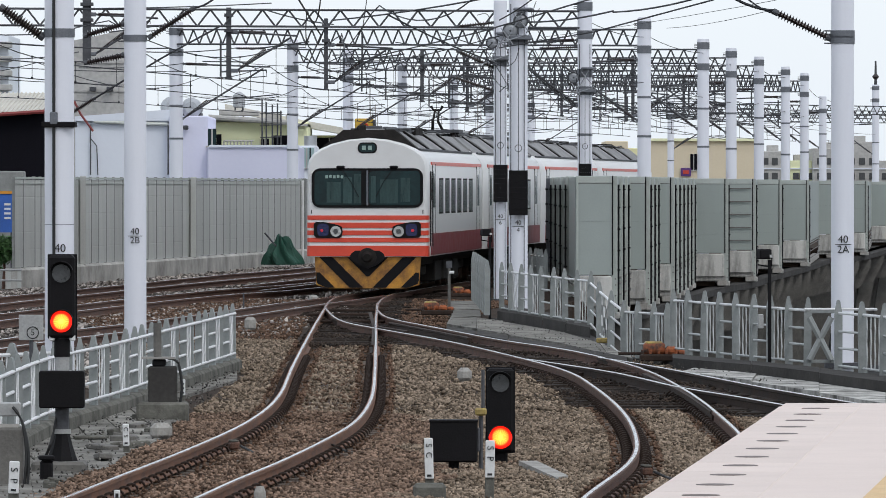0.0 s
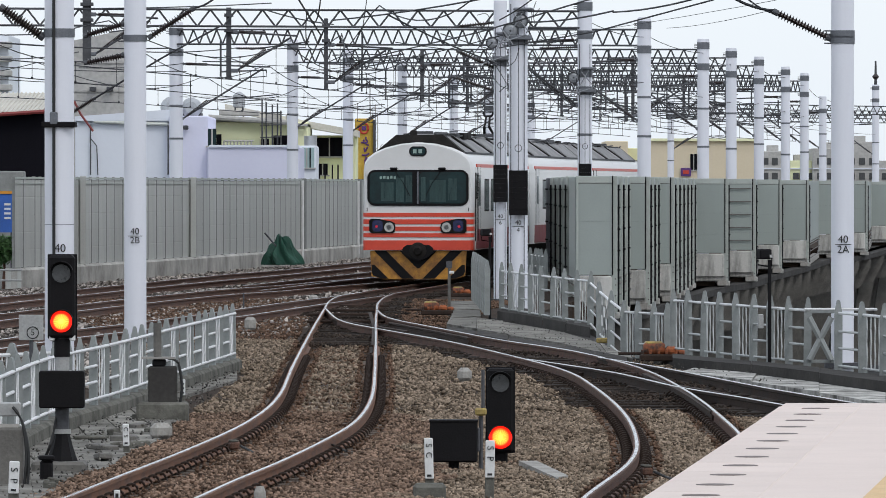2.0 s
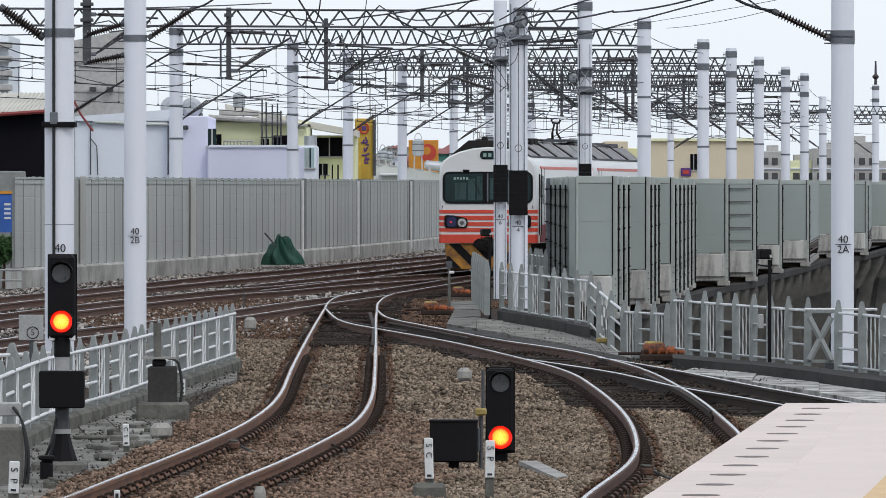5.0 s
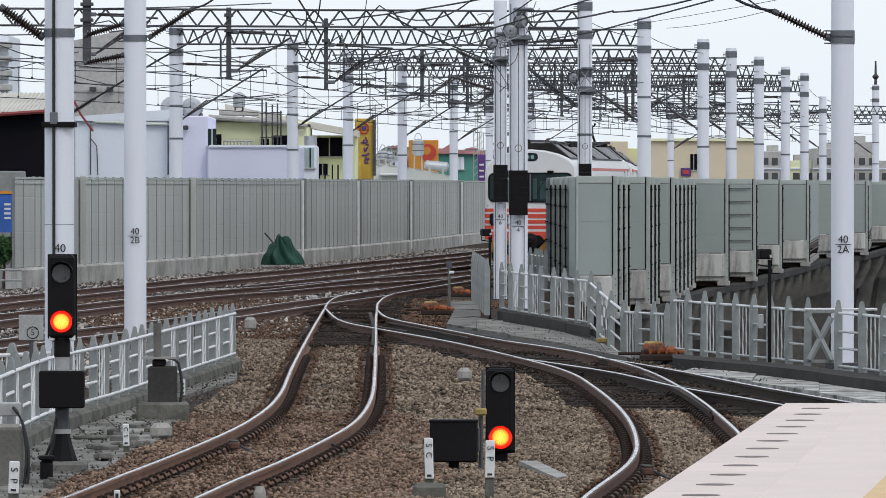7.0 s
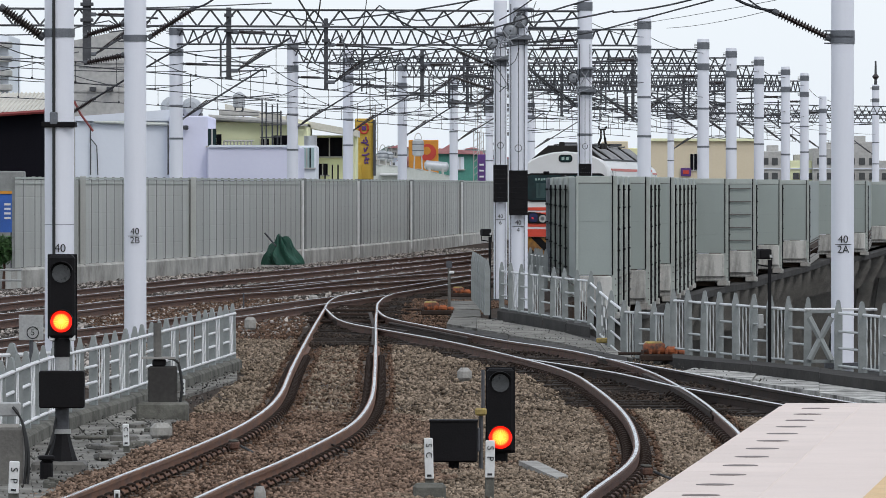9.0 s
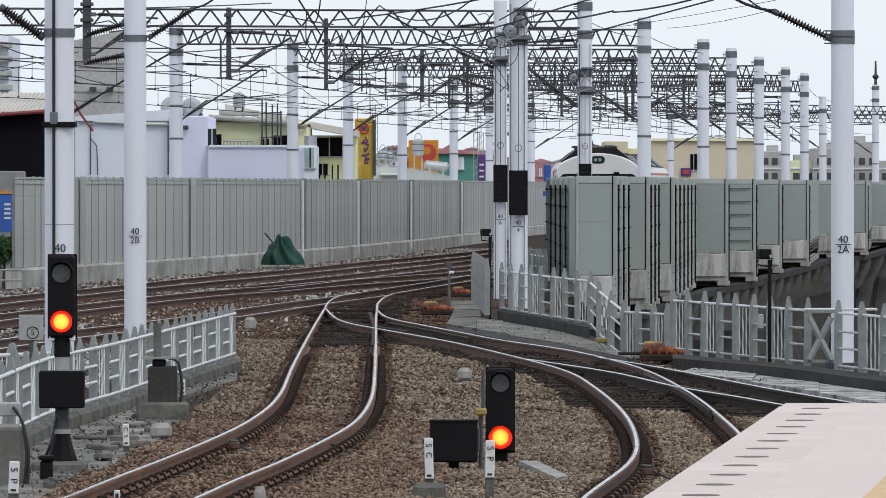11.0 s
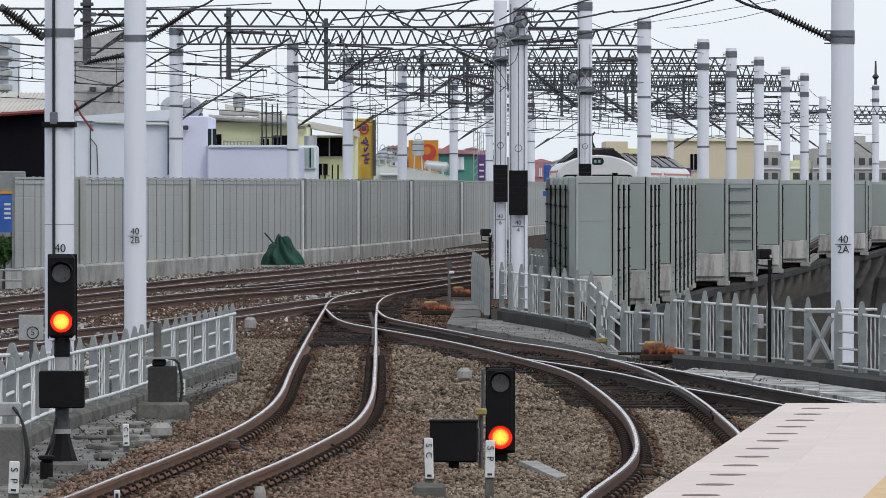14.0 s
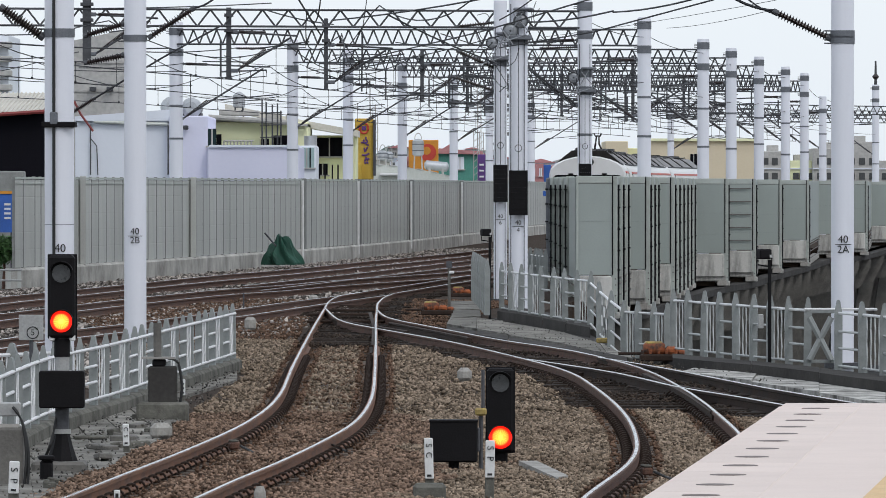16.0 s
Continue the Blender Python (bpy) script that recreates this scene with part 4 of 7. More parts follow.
portal((-13.0, 180.5), (spot("f").x, spot("f").y, 0), 6.62, 7.05)
for a, b in ("og", "ph", "qi", "rj", "sk", "tl"):
    portal(spot(a), spot(b), rise=4.4 * (spot(a).y / spot(b).y - 1))
portal((10, 372), (26.5, 392))
portal((13, 400), (31, 420))
portal((16, 430), (38, 450))
for xy, z0, z1, w in (((-9, 178.571), 5.643, 7.3, 0.21), ((-5.574, 183.824), 5.309, 7.15, 0.13), ((-3.136, 189.394), 5.091, 7.0, 0.11), ((-0.679, 229.358), 5.252, 6.95, 0.12), ((0.846, 246.063), 5.098, 6.95, 0.11),
                     ((4.516, 268.817), 5.188, 6.95, 0.1), ((6.462, 240.385), 4.712, 6.95, 0.11), ((7.512, 290.698), 5.174, 6.95, 0.1), ((9.682, 284.091), 5.455, 6.95, 0.1)):
    drop_post(xy, z0, z1, w)
    cantilever(xy, 1, 1.6, z0 + 0.2, z0 + 1.2)
for key in "opqrstuv":
    cantilever(spot(key), 1, 2.7, 4.6, 6.3)
for key in "ghijklmn":
    cantilever(spot(key), -1, 2.3)
cantilever(spot("f"), -1, 2.2, 4.6, 6.3)


def steady_set(x, y, z, reach, side):
    """Registration tube with insulator, steady arm and drop rod below a lattice beam."""
    t = thing("registration_arm", "dark steel registration arm with a ribbed insulator", "registration arm", pose(x, y, z), group="registration arms")
    part("tube", Geo().tube([(0, 0, 0), (side * reach, -0.1, 0.05)], 0.026, 6), "galvanised", t)
    part("stay", Geo().tube([(side * 0.1, 0, 0.5), (side * reach * 0.8, -0.1, 0.08)], 0.014, 5), "wire", t)
    part("steady_arm", Geo().tube([(side * reach, -0.1, 0.05), (side * reach, -0.1, -0.14), (side * reach * 0.45, -0.15, -0.2)], 0.016, 5), "galvanised", t)
    part("drop_rod", Geo().tube([(0, 0, -0.15), (0, 0, 0.95)], 0.03, 6), "galvanised", t)
    part("cross_tube", Geo().tube([(-side * reach * 0.4, 0.1, 0.32), (side * reach * 0.7, 0.1, 0.3)], 0.018, 5), "galvanised", t)
    g = Geo()
    for k in range(9):
        g.tube([(side * (0.16 + 0.05 * k), 0, 0.0), (side * (0.18 + 0.05 * k), 0, 0.004)], [0.03, 0.055], 8)
    part("insulator_rod", g, "insulator", t, "brown ribbed insulator", kind="stuff")


arm_rng = random.Random(21)
for a, b, n in (("o", "g", 4), ("p", "h", 4), ("q", "i", 5), ("r", "j", 6), ("s", "k", 7), ("t", "l", 7)):
    pa, pb = spot(a), spot(b)
    for k in range(n):
        u = (k + arm_rng.uniform(0.35, 0.75)) / n
        q = pa.lerp(pb, u)
        steady_set(q.x, q.y, arm_rng.uniform(5.05, 5.85) + 4.4 * (pa.y / pb.y - 1) * (1 - u), arm_rng.uniform(0.9, 1.7), arm_rng.choice((-1, 1)))

# near strain insulators
insulator((-5.723, 91.241, 4.821), (-5.153, 91.241, 4.412), 11, 0.1)
insulator((-6.057, 119.048, 5.033), (-5.352, 119.048, 5.243), 10, 0.09)
insulator((-6.057, 119.048, 4.576), (-5.352, 119.048, 4.71), 10, 0.08)
insulator((-4.971, 119.048, 4.995), (-4.181, 119.048, 5.51), 11, 0.09)
insulator((4.908, 105.042, 5.105), (5.782, 105.042, 4.685), 12, 0.095)
insulator((-9.48, 180.2, 4.365), (-8.85, 180.0, 4.755), 11, 0.075)
insulator((0.316, 164.474, 5.658), (1.237, 164.474, 5.237), 10, 0.09)
insulator((0.211, 164.474, 5.053), (1.237, 164.474, 4.711), 10, 0.075)
insulator((0.289, 164.474, 6.211), (1.237, 164.474, 6.316), 9, 0.07)
insulator((2.515, 183.824, 6.088), (3.5, 183.824, 6.118), 10, 0.06)
insulator((-5.382, 183.824, 6.088), (-4.618, 183.824, 6.088), 10, 0.055)


# ---- wires ----
def wire(pts, r=0.012, label="thin dark overhead wire"):
    pts = [Vector(p) for p in pts]
    t = new("overhead_wire", Geo().tube(pts, r * 0.85, 5).mesh("overhead_wire", "wire"))
    return tagged(t, label, "overhead wire", "overhead wires")


def sag(a, b, drop=0.15, n=8, r=0.012, label="thin dark overhead wire"):
    a, b = Vector(a), Vector(b)
    return wire([a.lerp(b, k / n) - Vector((0, 0, 4 * drop * (k / n) * (1 - k / n))) for k in range(n + 1)], r, label)


def track_wires(line, zc=4.85, zm=5.85, span=24.0):
    """Contact wire, messenger and droppers over a track."""
    pts = [Vector((x, y, 0)) for x, y in line]
    cw = [p + Vector((0, 0, zc)) for p in pts]
    cat = thing("overhead_line", "dark contact wire hung from a messenger wire", "overhead line", group="overhead lines")
    part("contact_wire", Geo().tube(cw, 0.012, 5), "wire", cat)
    clamps = Geo()
    fine = spline([tuple(p) for p in pts], 2.0)
    run, ms = 0.0, []
    for i, p in enumerate(fine):
        if i:
            run += (p - fine[i - 1]).length
        u = (run % span) / span
        ms.append(p + Vector((0, 0, zm - 0.55 * 4 * u * (1 - u))))
    part("messenger_wire", Geo().tube(ms, 0.012, 5), "wire", cat)
    for i in range(2, len(fine), 3):
        if fine[i].y < 150:
            continue
        part("dropper", Geo().tube([ms[i], fine[i] + Vector((0, 0, zc))], 0.007, 4), "wire", cat)
        for q in (ms[i], fine[i] + Vector((0, 0, zc + 0.02))):
            clamps.box(q, (0.045, 0.09, 0.045), 0, 0.01)
    part("wire_clamp", clamps, "wire", cat, "small dark clamps on the wires", kind="stuff")


track_wires([(-3.4, 60), (-1.8, 85), (-1.9, 110), (-2.7, 140), (-2.2, 158), (-1.3, 173), (0.6, 196), (2.7, 216), (4.8, 235), (5.6, 250), (5.0, 262), (6.2, 280), (10.5, 317), (18.5, 370)])
track_wires([(1.5, 60), (2.1, 76), (2.1, 90), (0.6, 112), (-1.6, 137), (-2.3, 158)], 4.95, 5.9)
track_wires([(-10.5, 120), (-7.4, 140), (-4.6, 160), (-2.4, 180), (0.5, 205), (3.0, 232), (6, 262), (10, 300)], 4.9, 5.9)
track_wires([(-13, 125), (-10, 150), (-6.5, 182), (-3, 215), (0.5, 255), (4.4, 300), (9, 340)], 4.9, 5.9)
track_wires([(4.2, 70), (3.6, 92), (2.4, 112), (1.0, 125)], 4.95, 5.9)
track_wires([(-16, 170), (-9, 205), (-5, 240), (-1, 285), (4, 345)], 4.9, 5.9)
rnd = random.Random(4)
# feeders and cross-span wires between the masts
for a, b in ("op", "pq", "qr", "rs", "st", "tu", "gh", "hi", "ij", "jk", "kl", "lm", "mn", "fg"):
    for z in (5.45, 6.75):
        p, q = spot(a).copy(), spot(b).copy()
        p.z, q.z = z + rnd.uniform(-0.1, 0.1), z + rnd.uniform(-0.1, 0.1)
        sag(p, q, 0.12, 5)
for a, b in ("og", "ph", "qi", "rj", "sk", "tl"):
    for z, e in ((5.3, 0.012),):
        p, q = spot(a).copy(), spot(b).copy()
        p.z, q.z = z + rnd.uniform(-0.15, 0.15), z + rnd.uniform(-0.15, 0.15)
        sag(p, q, rnd.uniform(0.0, 0.12), 8, e, "dark steel cross-span wire")
sag((-8.46, 131.58, 5.81), (-4.22, 173.61, 7.00), 0.05, 6, 0.016)
sag((-8.71, 138.89, 5.32), (-6.91, 178.57, 5.99), 0.05, 6, 0.02)
sag((-9.22, 147.06, 5.15), (-8.59, 166.67, 5.67), 0.05, 6, 0.014)
sag((-9.93, 156.25, 5.15), (-6.88, 189.39, 5.58), 0.05, 6, 0.012)
sag((-10.59, 166.67, 5.03), (-7.40, 208.33, 5.47), 0.05, 6, 0.012)
sag((-2.69, 173.61, 6.58), (1.29, 138.89, 6.28), 0.05, 6, 0.022)
sag((-1.11, 147.06, 6.05), (1.22, 162.34, 5.33), 0.05, 6, 0.022)
sag((-4.49, 178.57, 6.96), (-2.85, 183.82, 6.71), 0.05, 6, 0.02)
sag((1.70, 142.05, 5.80), (3.01, 125.00, 5.60), 0.05, 6, 0.02)
sag((3.01, 125.00, 5.58), (3.95, 105.93, 5.36), 0.05, 6, 0.018)
sag((2.51, 178.57, 6.27), (5.47, 105.93, 5.38), 0.05, 6, 0.006)
sag((5.28, 166.67, 6.23), (5.14, 111.61, 5.27), 0.05, 6, 0.006)
sag((4.25, 105.04, 5.34), (4.94, 105.04, 5.11), 0.05, 6, 0.025)
sag((4.49, 105.04, 5.32), (5.01, 105.04, 5.05), 0.05, 6, 0.016)
sag((-4.18, 119.05, 5.51), (-3.75, 119.05, 5.76), 0.05, 6, 0.02)
sag((1.76, 147.06, 4.97), (3.47, 183.82, 4.56), 0.05, 6, 0.02)
sag((2.17, 173.61, 5.00), (5.60, 208.33, 4.58), 0.05, 6, 0.018)
sag((3.18, 183.82, 5.32), (5.58, 201.61, 4.60), 0.05, 6, 0.02)
sag((1.70, 145.35, 5.29), (3.32, 183.82, 5.44), 0.05, 6, 0.012)
sag((-1.68, 156.25, 6.69), (-2.06, 178.57, 6.36), 0.05, 6, 0.012)
sag((-0.05, 164.47, 6.05), (2.93, 208.33, 6.17), 0.05, 6, 0.016)
sag((-2.18, 189.39, 5.68), (1.45, 156.25, 5.88), 0.05, 6, 0.014)
sag((-3.50, 195.31, 5.62), (-0.43, 223.21, 6.70), 0.05, 6, 0.014)
sag((-4.61, 189.39, 5.53), (-2.14, 215.52, 6.26), 0.05, 6, 0.012)
sag((-1.89, 227.27, 5.59), (2.42, 260.42, 6.67), 0.05, 6, 0.012)
sag((-1.27, 189.39, 6.36), (2.15, 231.48, 6.83), 0.05, 6, 0.016)
sag((-0.46, 240.38, 6.15), (4.71, 260.42, 7.19), 0.05, 6, 0.014)
sag((1.22, 271.74, 6.09), (7.21, 260.42, 6.25), 0.05, 6, 0.014)
sag((2.64, 284.09, 5.45), (9.12, 250.00, 6.10), 0.05, 6, 0.012)
sag((1.87, 271.74, 6.63), (6.00, 223.21, 5.00), 0.05, 6, 0.014)
sag((6.18, 208.33, 6.00), (17.53, 328.95, 6.18), 0.05, 6, 0.014)
sag((6.54, 223.21, 5.45), (20.47, 367.65, 6.18), 0.05, 6, 0.014)
sag((7.52, 250.00, 5.10), (22.38, 390.62, 5.47), 0.05, 6, 0.014)
sag((4.27, 208.33, 5.17), (9.12, 250.00, 4.60), 0.05, 6, 0.018)
sag((4.75, 223.21, 4.82), (11.73, 284.09, 4.32), 0.05, 6, 0.014)
sag((-6.73, 208.33, 5.00), (-3.15, 240.38, 5.10), 0.05, 6, 0.01)
sag((-6.19, 201.61, 5.40), (-4.15, 231.48, 5.37), 0.05, 6, 0.01)
sag((-4.48, 250.00, 5.20), (-0.09, 284.09, 5.34), 0.05, 6, 0.012)
sag((-3.42, 260.42, 5.62), (1.73, 284.09, 6.36), 0.05, 6, 0.012)
sag((-8.05, 156.25, 5.12), (-6.88, 189.39, 5.80), 0.05, 6, 0.014)
sag((-7.03, 164.47, 5.63), (-5.52, 189.39, 6.21), 0.05, 6, 0.016)
wire([(-8.85, 180.0, 4.755), (-8.14, 180.0, 5.19), (-6.97, 180.2, 5.89), (-5.75, 181.93, 6.62)], 0.03, "dark steel brace tube behind a mast")
# small service cables round the pulleys
for k in range(14):
    p = spot(("d", "e", "d", "f")[k % 4])
    x, z = rnd.uniform(-0.9, 0.6), rnd.uniform(5.2, 6.3)
    loop = [(p.x + x + 0.25 * math.sin(i * 0.7 + k), p.y - 0.5 + 0.1 * i, z - 0.12 * i + 0.2 * math.sin(i * 0.9 + k * 2)) for i in range(9)]
    wire(spline(loop, 0.1), 0.009, "thin dark looping jumper cable")
part("spire", Geo().tube([(0, 0, 8.2), (0, 0, 9.661)], [0.09, 0.05], 8), "galvanised", MASTS["n"], "slim dark finial")
part("spire_insulator", Geo().tube([(0, 0, 8.6), (0, 0, 8.75), (0, 0, 8.9)], [0.09, 0.2, 0.09], 10), "insulator", MASTS["n"])


# ---- train ----
CARS = []
LENGTH = 19.6
HALF = [(1.40, 0.86), (1.415, 1.2), (1.415, 2.92), (1.385, 3.1), (1.30, 3.24), (1.12, 3.37), (0.85, 3.49), (0.45, 3.59), (0.0, 3.63)]
OUTLINE = HALF + [(-x, z) for x, z in HALF[-2::-1]]


def loft(sections):
    """Skin over outlines (y, width factor, height drop)."""
    g = Geo()
    n = len(OUTLINE)
    v = [(x * w, y, 0.86 + (z - 0.86) * h) for y, w, h in sections for x, z in OUTLINE]
    f = [(i * n + j, i * n + (j + 1) % n, (i + 1) * n + (j + 1) % n, (i + 1) * n + j) for i in range(len(sections) - 1) for j in range(n)]
    f += [tuple(range(n))[::-1], tuple(range((len(sections) - 1) * n, len(sections) * n))]
    return g.add(v, f)


def rounded(x0, x1, z0, z1, r, n=5):
    pts = []
    for cx, cz, a0 in ((x1 - r, z1 - r, 0), (x0 + r, z1 - r, 90), (x0 + r, z0 + r, 180), (x1 - r, z0 + r, 270)):
        pts += [(cx + r * math.cos(radians(a0 + 90 * i / n)), cz + r * math.sin(radians(a0 + 90 * i / n))) for i in range(n + 1)]
    return pts


def disc(x, y0, y1, z, r, n=20):
    return Geo().tube([(x, y0, z), (x, y1, z)], r, n)


def sides(c):
    """Windows, doors and colour bands along both flanks."""
    for s in (-1, 1):
        part("skirt_band", Geo().box((s * 1.418, LENGTH / 2 + 0.4, 1.14), (0.02, LENGTH - 1.4, 0.5)), "train_maroon", c, "dark red lower band")
        part("cantrail_stripe", Geo().box((s * 1.404, LENGTH / 2 + 0.4, 3.03), (0.03, LENGTH - 1.5, 0.085)), "train_orange", c, "orange line under the roof")
        for k in range(6):
            y = 4.4 + k * 2.15
            w = part("window", Geo().box((s * 1.409, y, 2.27), (0.02, 1.45, 0.78), 0, 0.008), "glass", c, "dark side window")
            part("window_frame", Geo().box((s * 1.404, y, 2.27), (0.026, 1.52, 0.86), 0, 0.008), "train_under", w)
        for y in (1.9, 17.9):
            d = part("door", Geo().box((s * 1.414, y, 2.02), (0.02, 0.82, 1.95), 0, 0.006), "train_white", c, "white entrance door")
            for e in (-0.45, 0.45):
                part("door_gap", Geo().box((s * 1.416, y + e, 2.02), (0.02, 0.06, 2.0)), "train_under", d)
            part("door_window", Geo().box((s * 1.424, y, 2.4), (0.02, 0.45, 0.8)), "glass", d)


def roof_and_underframe(c, cab):
    y0 = 0.55 if cab else 0.1
    roof = Geo()
    sec = [(1.12, 3.38), (0.62, 3.79), (-0.62, 3.79), (-1.12, 3.38)]
    v = [(x, y, z) for y in (y0, LENGTH - 0.1) for x, z in sec]
    if cab:
        v[1], v[2] = (0.55, y0 + 0.5, 3.79), (-0.55, y0 + 0.5, 3.79)
    roof.add(v, [(0, 1, 2, 3), (7, 6, 5, 4), (0, 4, 5, 1), (1, 5, 6, 2), (2, 6, 7, 3)])
    r = part("roof", roof, "train_roof", c, "sooty dark grey ribbed roof")
    for k in range(3):
        y = y0 + 2.4 + k * 5.6
        for s in (-1, 1):
            # black tube paints the shadow edge beside each pale rib
            part("roof_rib", Geo().tube([(s * 1.15, y + 1.0, 3.37), (s * 0.9, y + 0.5, 3.57), (s * 0.62, y, 3.8)], 0.03, 6), "train_under", r)
            part("roof_panel", Geo().tube([(s * 1.13, y + 1.25, 3.4), (s * 0.88, y + 0.75, 3.62), (s * 0.6, y + 0.25, 3.8)], 0.035, 6), "train_roof", r)
    for k, (y, l) in enumerate(((5.2, 2.6), (9.6, 3.2), (14.6, 2.4))):
        part("roof_box", Geo().box((0, y, 3.8), (1.1, l, 0.14), 0, 0.05), "train_roof", r, "grey rooftop equipment box")
    clutter = random.Random(len(CARS) + 5)
    for k in range(26):
        y, x = clutter.uniform(y0 + 1, LENGTH - 0.6), clutter.uniform(-0.5, 0.5)
        h = clutter.uniform(0.08, 0.2)
        part("roof_fitting", Geo().box((x, y, 3.78 + h / 2 - 0.1 * abs(x)), (clutter.uniform(0.1, 0.5), clutter.uniform(0.2, 1.4), h), clutter.uniform(-6, 6), 0.02), clutter.choice(("train_under", "train_under", "galvanised")), r)
    for x in (-0.5, 0.3, 0.62):
        part("roof_cable", Geo().tube([(x + 0.06 * math.sin(i), y0 + 1 + i * 1.6, 3.84 + 0.03 * math.sin(i * 2.1)) for i in range(11)], 0.022, 5), "cable", r)
    if cab:
        part("roof_fairing", Geo().add([(x * k, y, z) for y, k in ((y0 - 0.12, 1.0), (y0 + 0.5, 1.0)) for x, z in ((1.16, 3.36), (0.6, 3.82), (-0.6, 3.82), (-1.16, 3.36))], [(0, 1, 2, 3), (7, 6, 5, 4), (0, 4, 5, 1), (1, 5, 6, 2), (2, 6, 7, 3)]), "train_under", r, "black roof fairing over the cab")
    part("gutter", Geo().box((1.17, LENGTH / 2, 3.36), (0.06, LENGTH - 1.2, 0.05)), "galvanised", r)
    part("underframe", Geo().box((0, LENGTH / 2, 0.78), (2.3, LENGTH - 0.8, 0.26), 0, 0.03), "train_under", c, "dusty dark underframe")
    for y in (3.0, 16.4):
        b = part("bogie", Geo().box((0, y, 0.52), (2.1, 2.9, 0.26), 0, 0.04), "train_under", c, "dark wheel bogie")
        for dy in (-1.05, 1.05):
            part("axle", Geo().tube([(-0.75, y + dy, 0.43), (0.75, y + dy, 0.43)], 0.07, 10), "oil", b)
            for x in (-0.566, 0.566):
                part("wheel", Geo().tube([(x - 0.06, y + dy, 0.43), (x + 0.06, y + dy, 0.43)], 0.43, 22), "rust", b)
    for k, (y, l) in enumerate(((6.5, 2.2), (9.6, 2.6), (12.6, 2.0))):
        part("equipment_case", Geo().box((0.75, y, 0.47), (0.9, l, 0.5), 0, 0.03), "train_under", c)
        part("equipment_case", Geo().box((-0.75, y, 0.47), (0.9, l, 0.5), 0, 0.03), "train_under", c)


def cab_front(c):
    for z0, z1 in ((1.72, 1.82), (1.53, 1.655), (1.36, 1.47), (1.195, 1.30), (0.87, 1.115)):
        ring = [(-1.414, 0.34, 0), (-1.412, 0.2, 0), (-1.394, 0.06, 0), (-1.352, -0.004, 0), (1.352, -0.004, 0), (1.394, 0.06, 0), (1.412, 0.2, 0), (1.414, 0.34, 0)]
        part("front_stripe", Geo().sweep([(-0.01, z0), (0.014, z0), (0.014, z1), (-0.01, z1)], ring), "train_orange", c, "orange front stripe")
    rim = part("windscreen_rim", Geo().plate(rounded(-1.3, 1.3, 2.0, 2.92, 0.2), -0.03, 0.02), "black", c, "black rubber windscreen surround")
    for s in (-1, 1):
        xs = sorted((s * 0.035, s * 1.235))
        p = part("windscreen", Geo().plate(rounded(xs[0], xs[1], 2.06, 2.86, 0.12), -0.04, -0.026), "glass", c, "dark tinted windscreen pane")
        part("wiper", Geo().tube([(s * 0.62, -0.07, 2.93), (s * 0.38, -0.065, 2.6), (s * 0.2, -0.06, 2.25)], 0.008, 6), "black", c)
        part("wiper_motor", Geo().box((s * 0.62, -0.06, 2.95), (0.2, 0.08, 0.06), 0, 0.02), "black", c)
        h = part("lamp_housing", Geo().plate([(s * x, z) for x, z in ((0.6, 1.33), (0.66, 1.295), (1.2, 1.3), (1.25, 1.36), (1.25, 1.62), (1.2, 1.67), (1.0, 1.665), (0.68, 1.6), (0.6, 1.56), (0.575, 1.45))], -0.05, 0.0), "black", c, "dark headlight housing")
        part("headlight", disc(s * 0.735, -0.075, -0.04, 1.45, 0.125), "lens", h, "round silvery headlight")
        part("headlight_bowl", disc(s * 0.735, -0.08, -0.06, 1.45, 0.06), "lens_dark", h)
        part("tail_lamp_glass", Geo().plate(rounded(*sorted((s * 0.9, s * 1.17)), 1.34, 1.63, 0.09), -0.062, -0.04), "blue_lens", h, "dark blue lamp glass")
        part("tail_lamp", disc(s * 1.06, -0.07, -0.055, 1.47, 0.035), "tail_light", h, "small red tail lamp")
        part("handrail", Geo().tube([(s * 1.3, -0.05, 1.95), (s * 1.3, -0.05, 1.86)], 0.012, 6), "galvanised", c)
        door = part("cab_door", Geo().box((s * 1.414, 0.95, 2.05), (0.02, 0.6, 1.9), 0, 0.006), "train_white", c)
        part("door_window", Geo().box((s * 1.42, 0.95, 2.5), (0.02, 0.4, 0.66)), "glass", door)
        for e in (0.62, 1.28):
            part("grab_rail", Geo().tube([(s * 1.435, e, 1.1), (s * 1.435, e, 2.85)], 0.016, 6), "train_under", door, "dark vertical grab rail")
    dp = part("destination_window", Geo().plate(rounded(-0.225, 0.225, 3.27, 3.52, 0.11), -0.015, 0.03), "black", c, "rounded dark destination window")
    part("destination_glass", Geo().plate(rounded(-0.19, 0.19, 3.3, 3.49, 0.09), -0.022, -0.012), "glass", dp)
    for x in (-0.08, 0.06):
        part("display_bar", Geo().box((x, -0.025, 3.395), (0.09, 0.006, 0.1)), "led", dp)
    part("centre_pillar", Geo().box((0, -0.045, 2.46), (0.045, 0.03, 0.82), 0, 0.01), "band", c, "grey windscreen pillar")
    for k in range(5):
        part("display_bar", Geo().box((-0.95 + k * 0.09, -0.044, 2.72 + 0.01 * (k % 2)), (0.06, 0.006, 0.07)), "led", c)
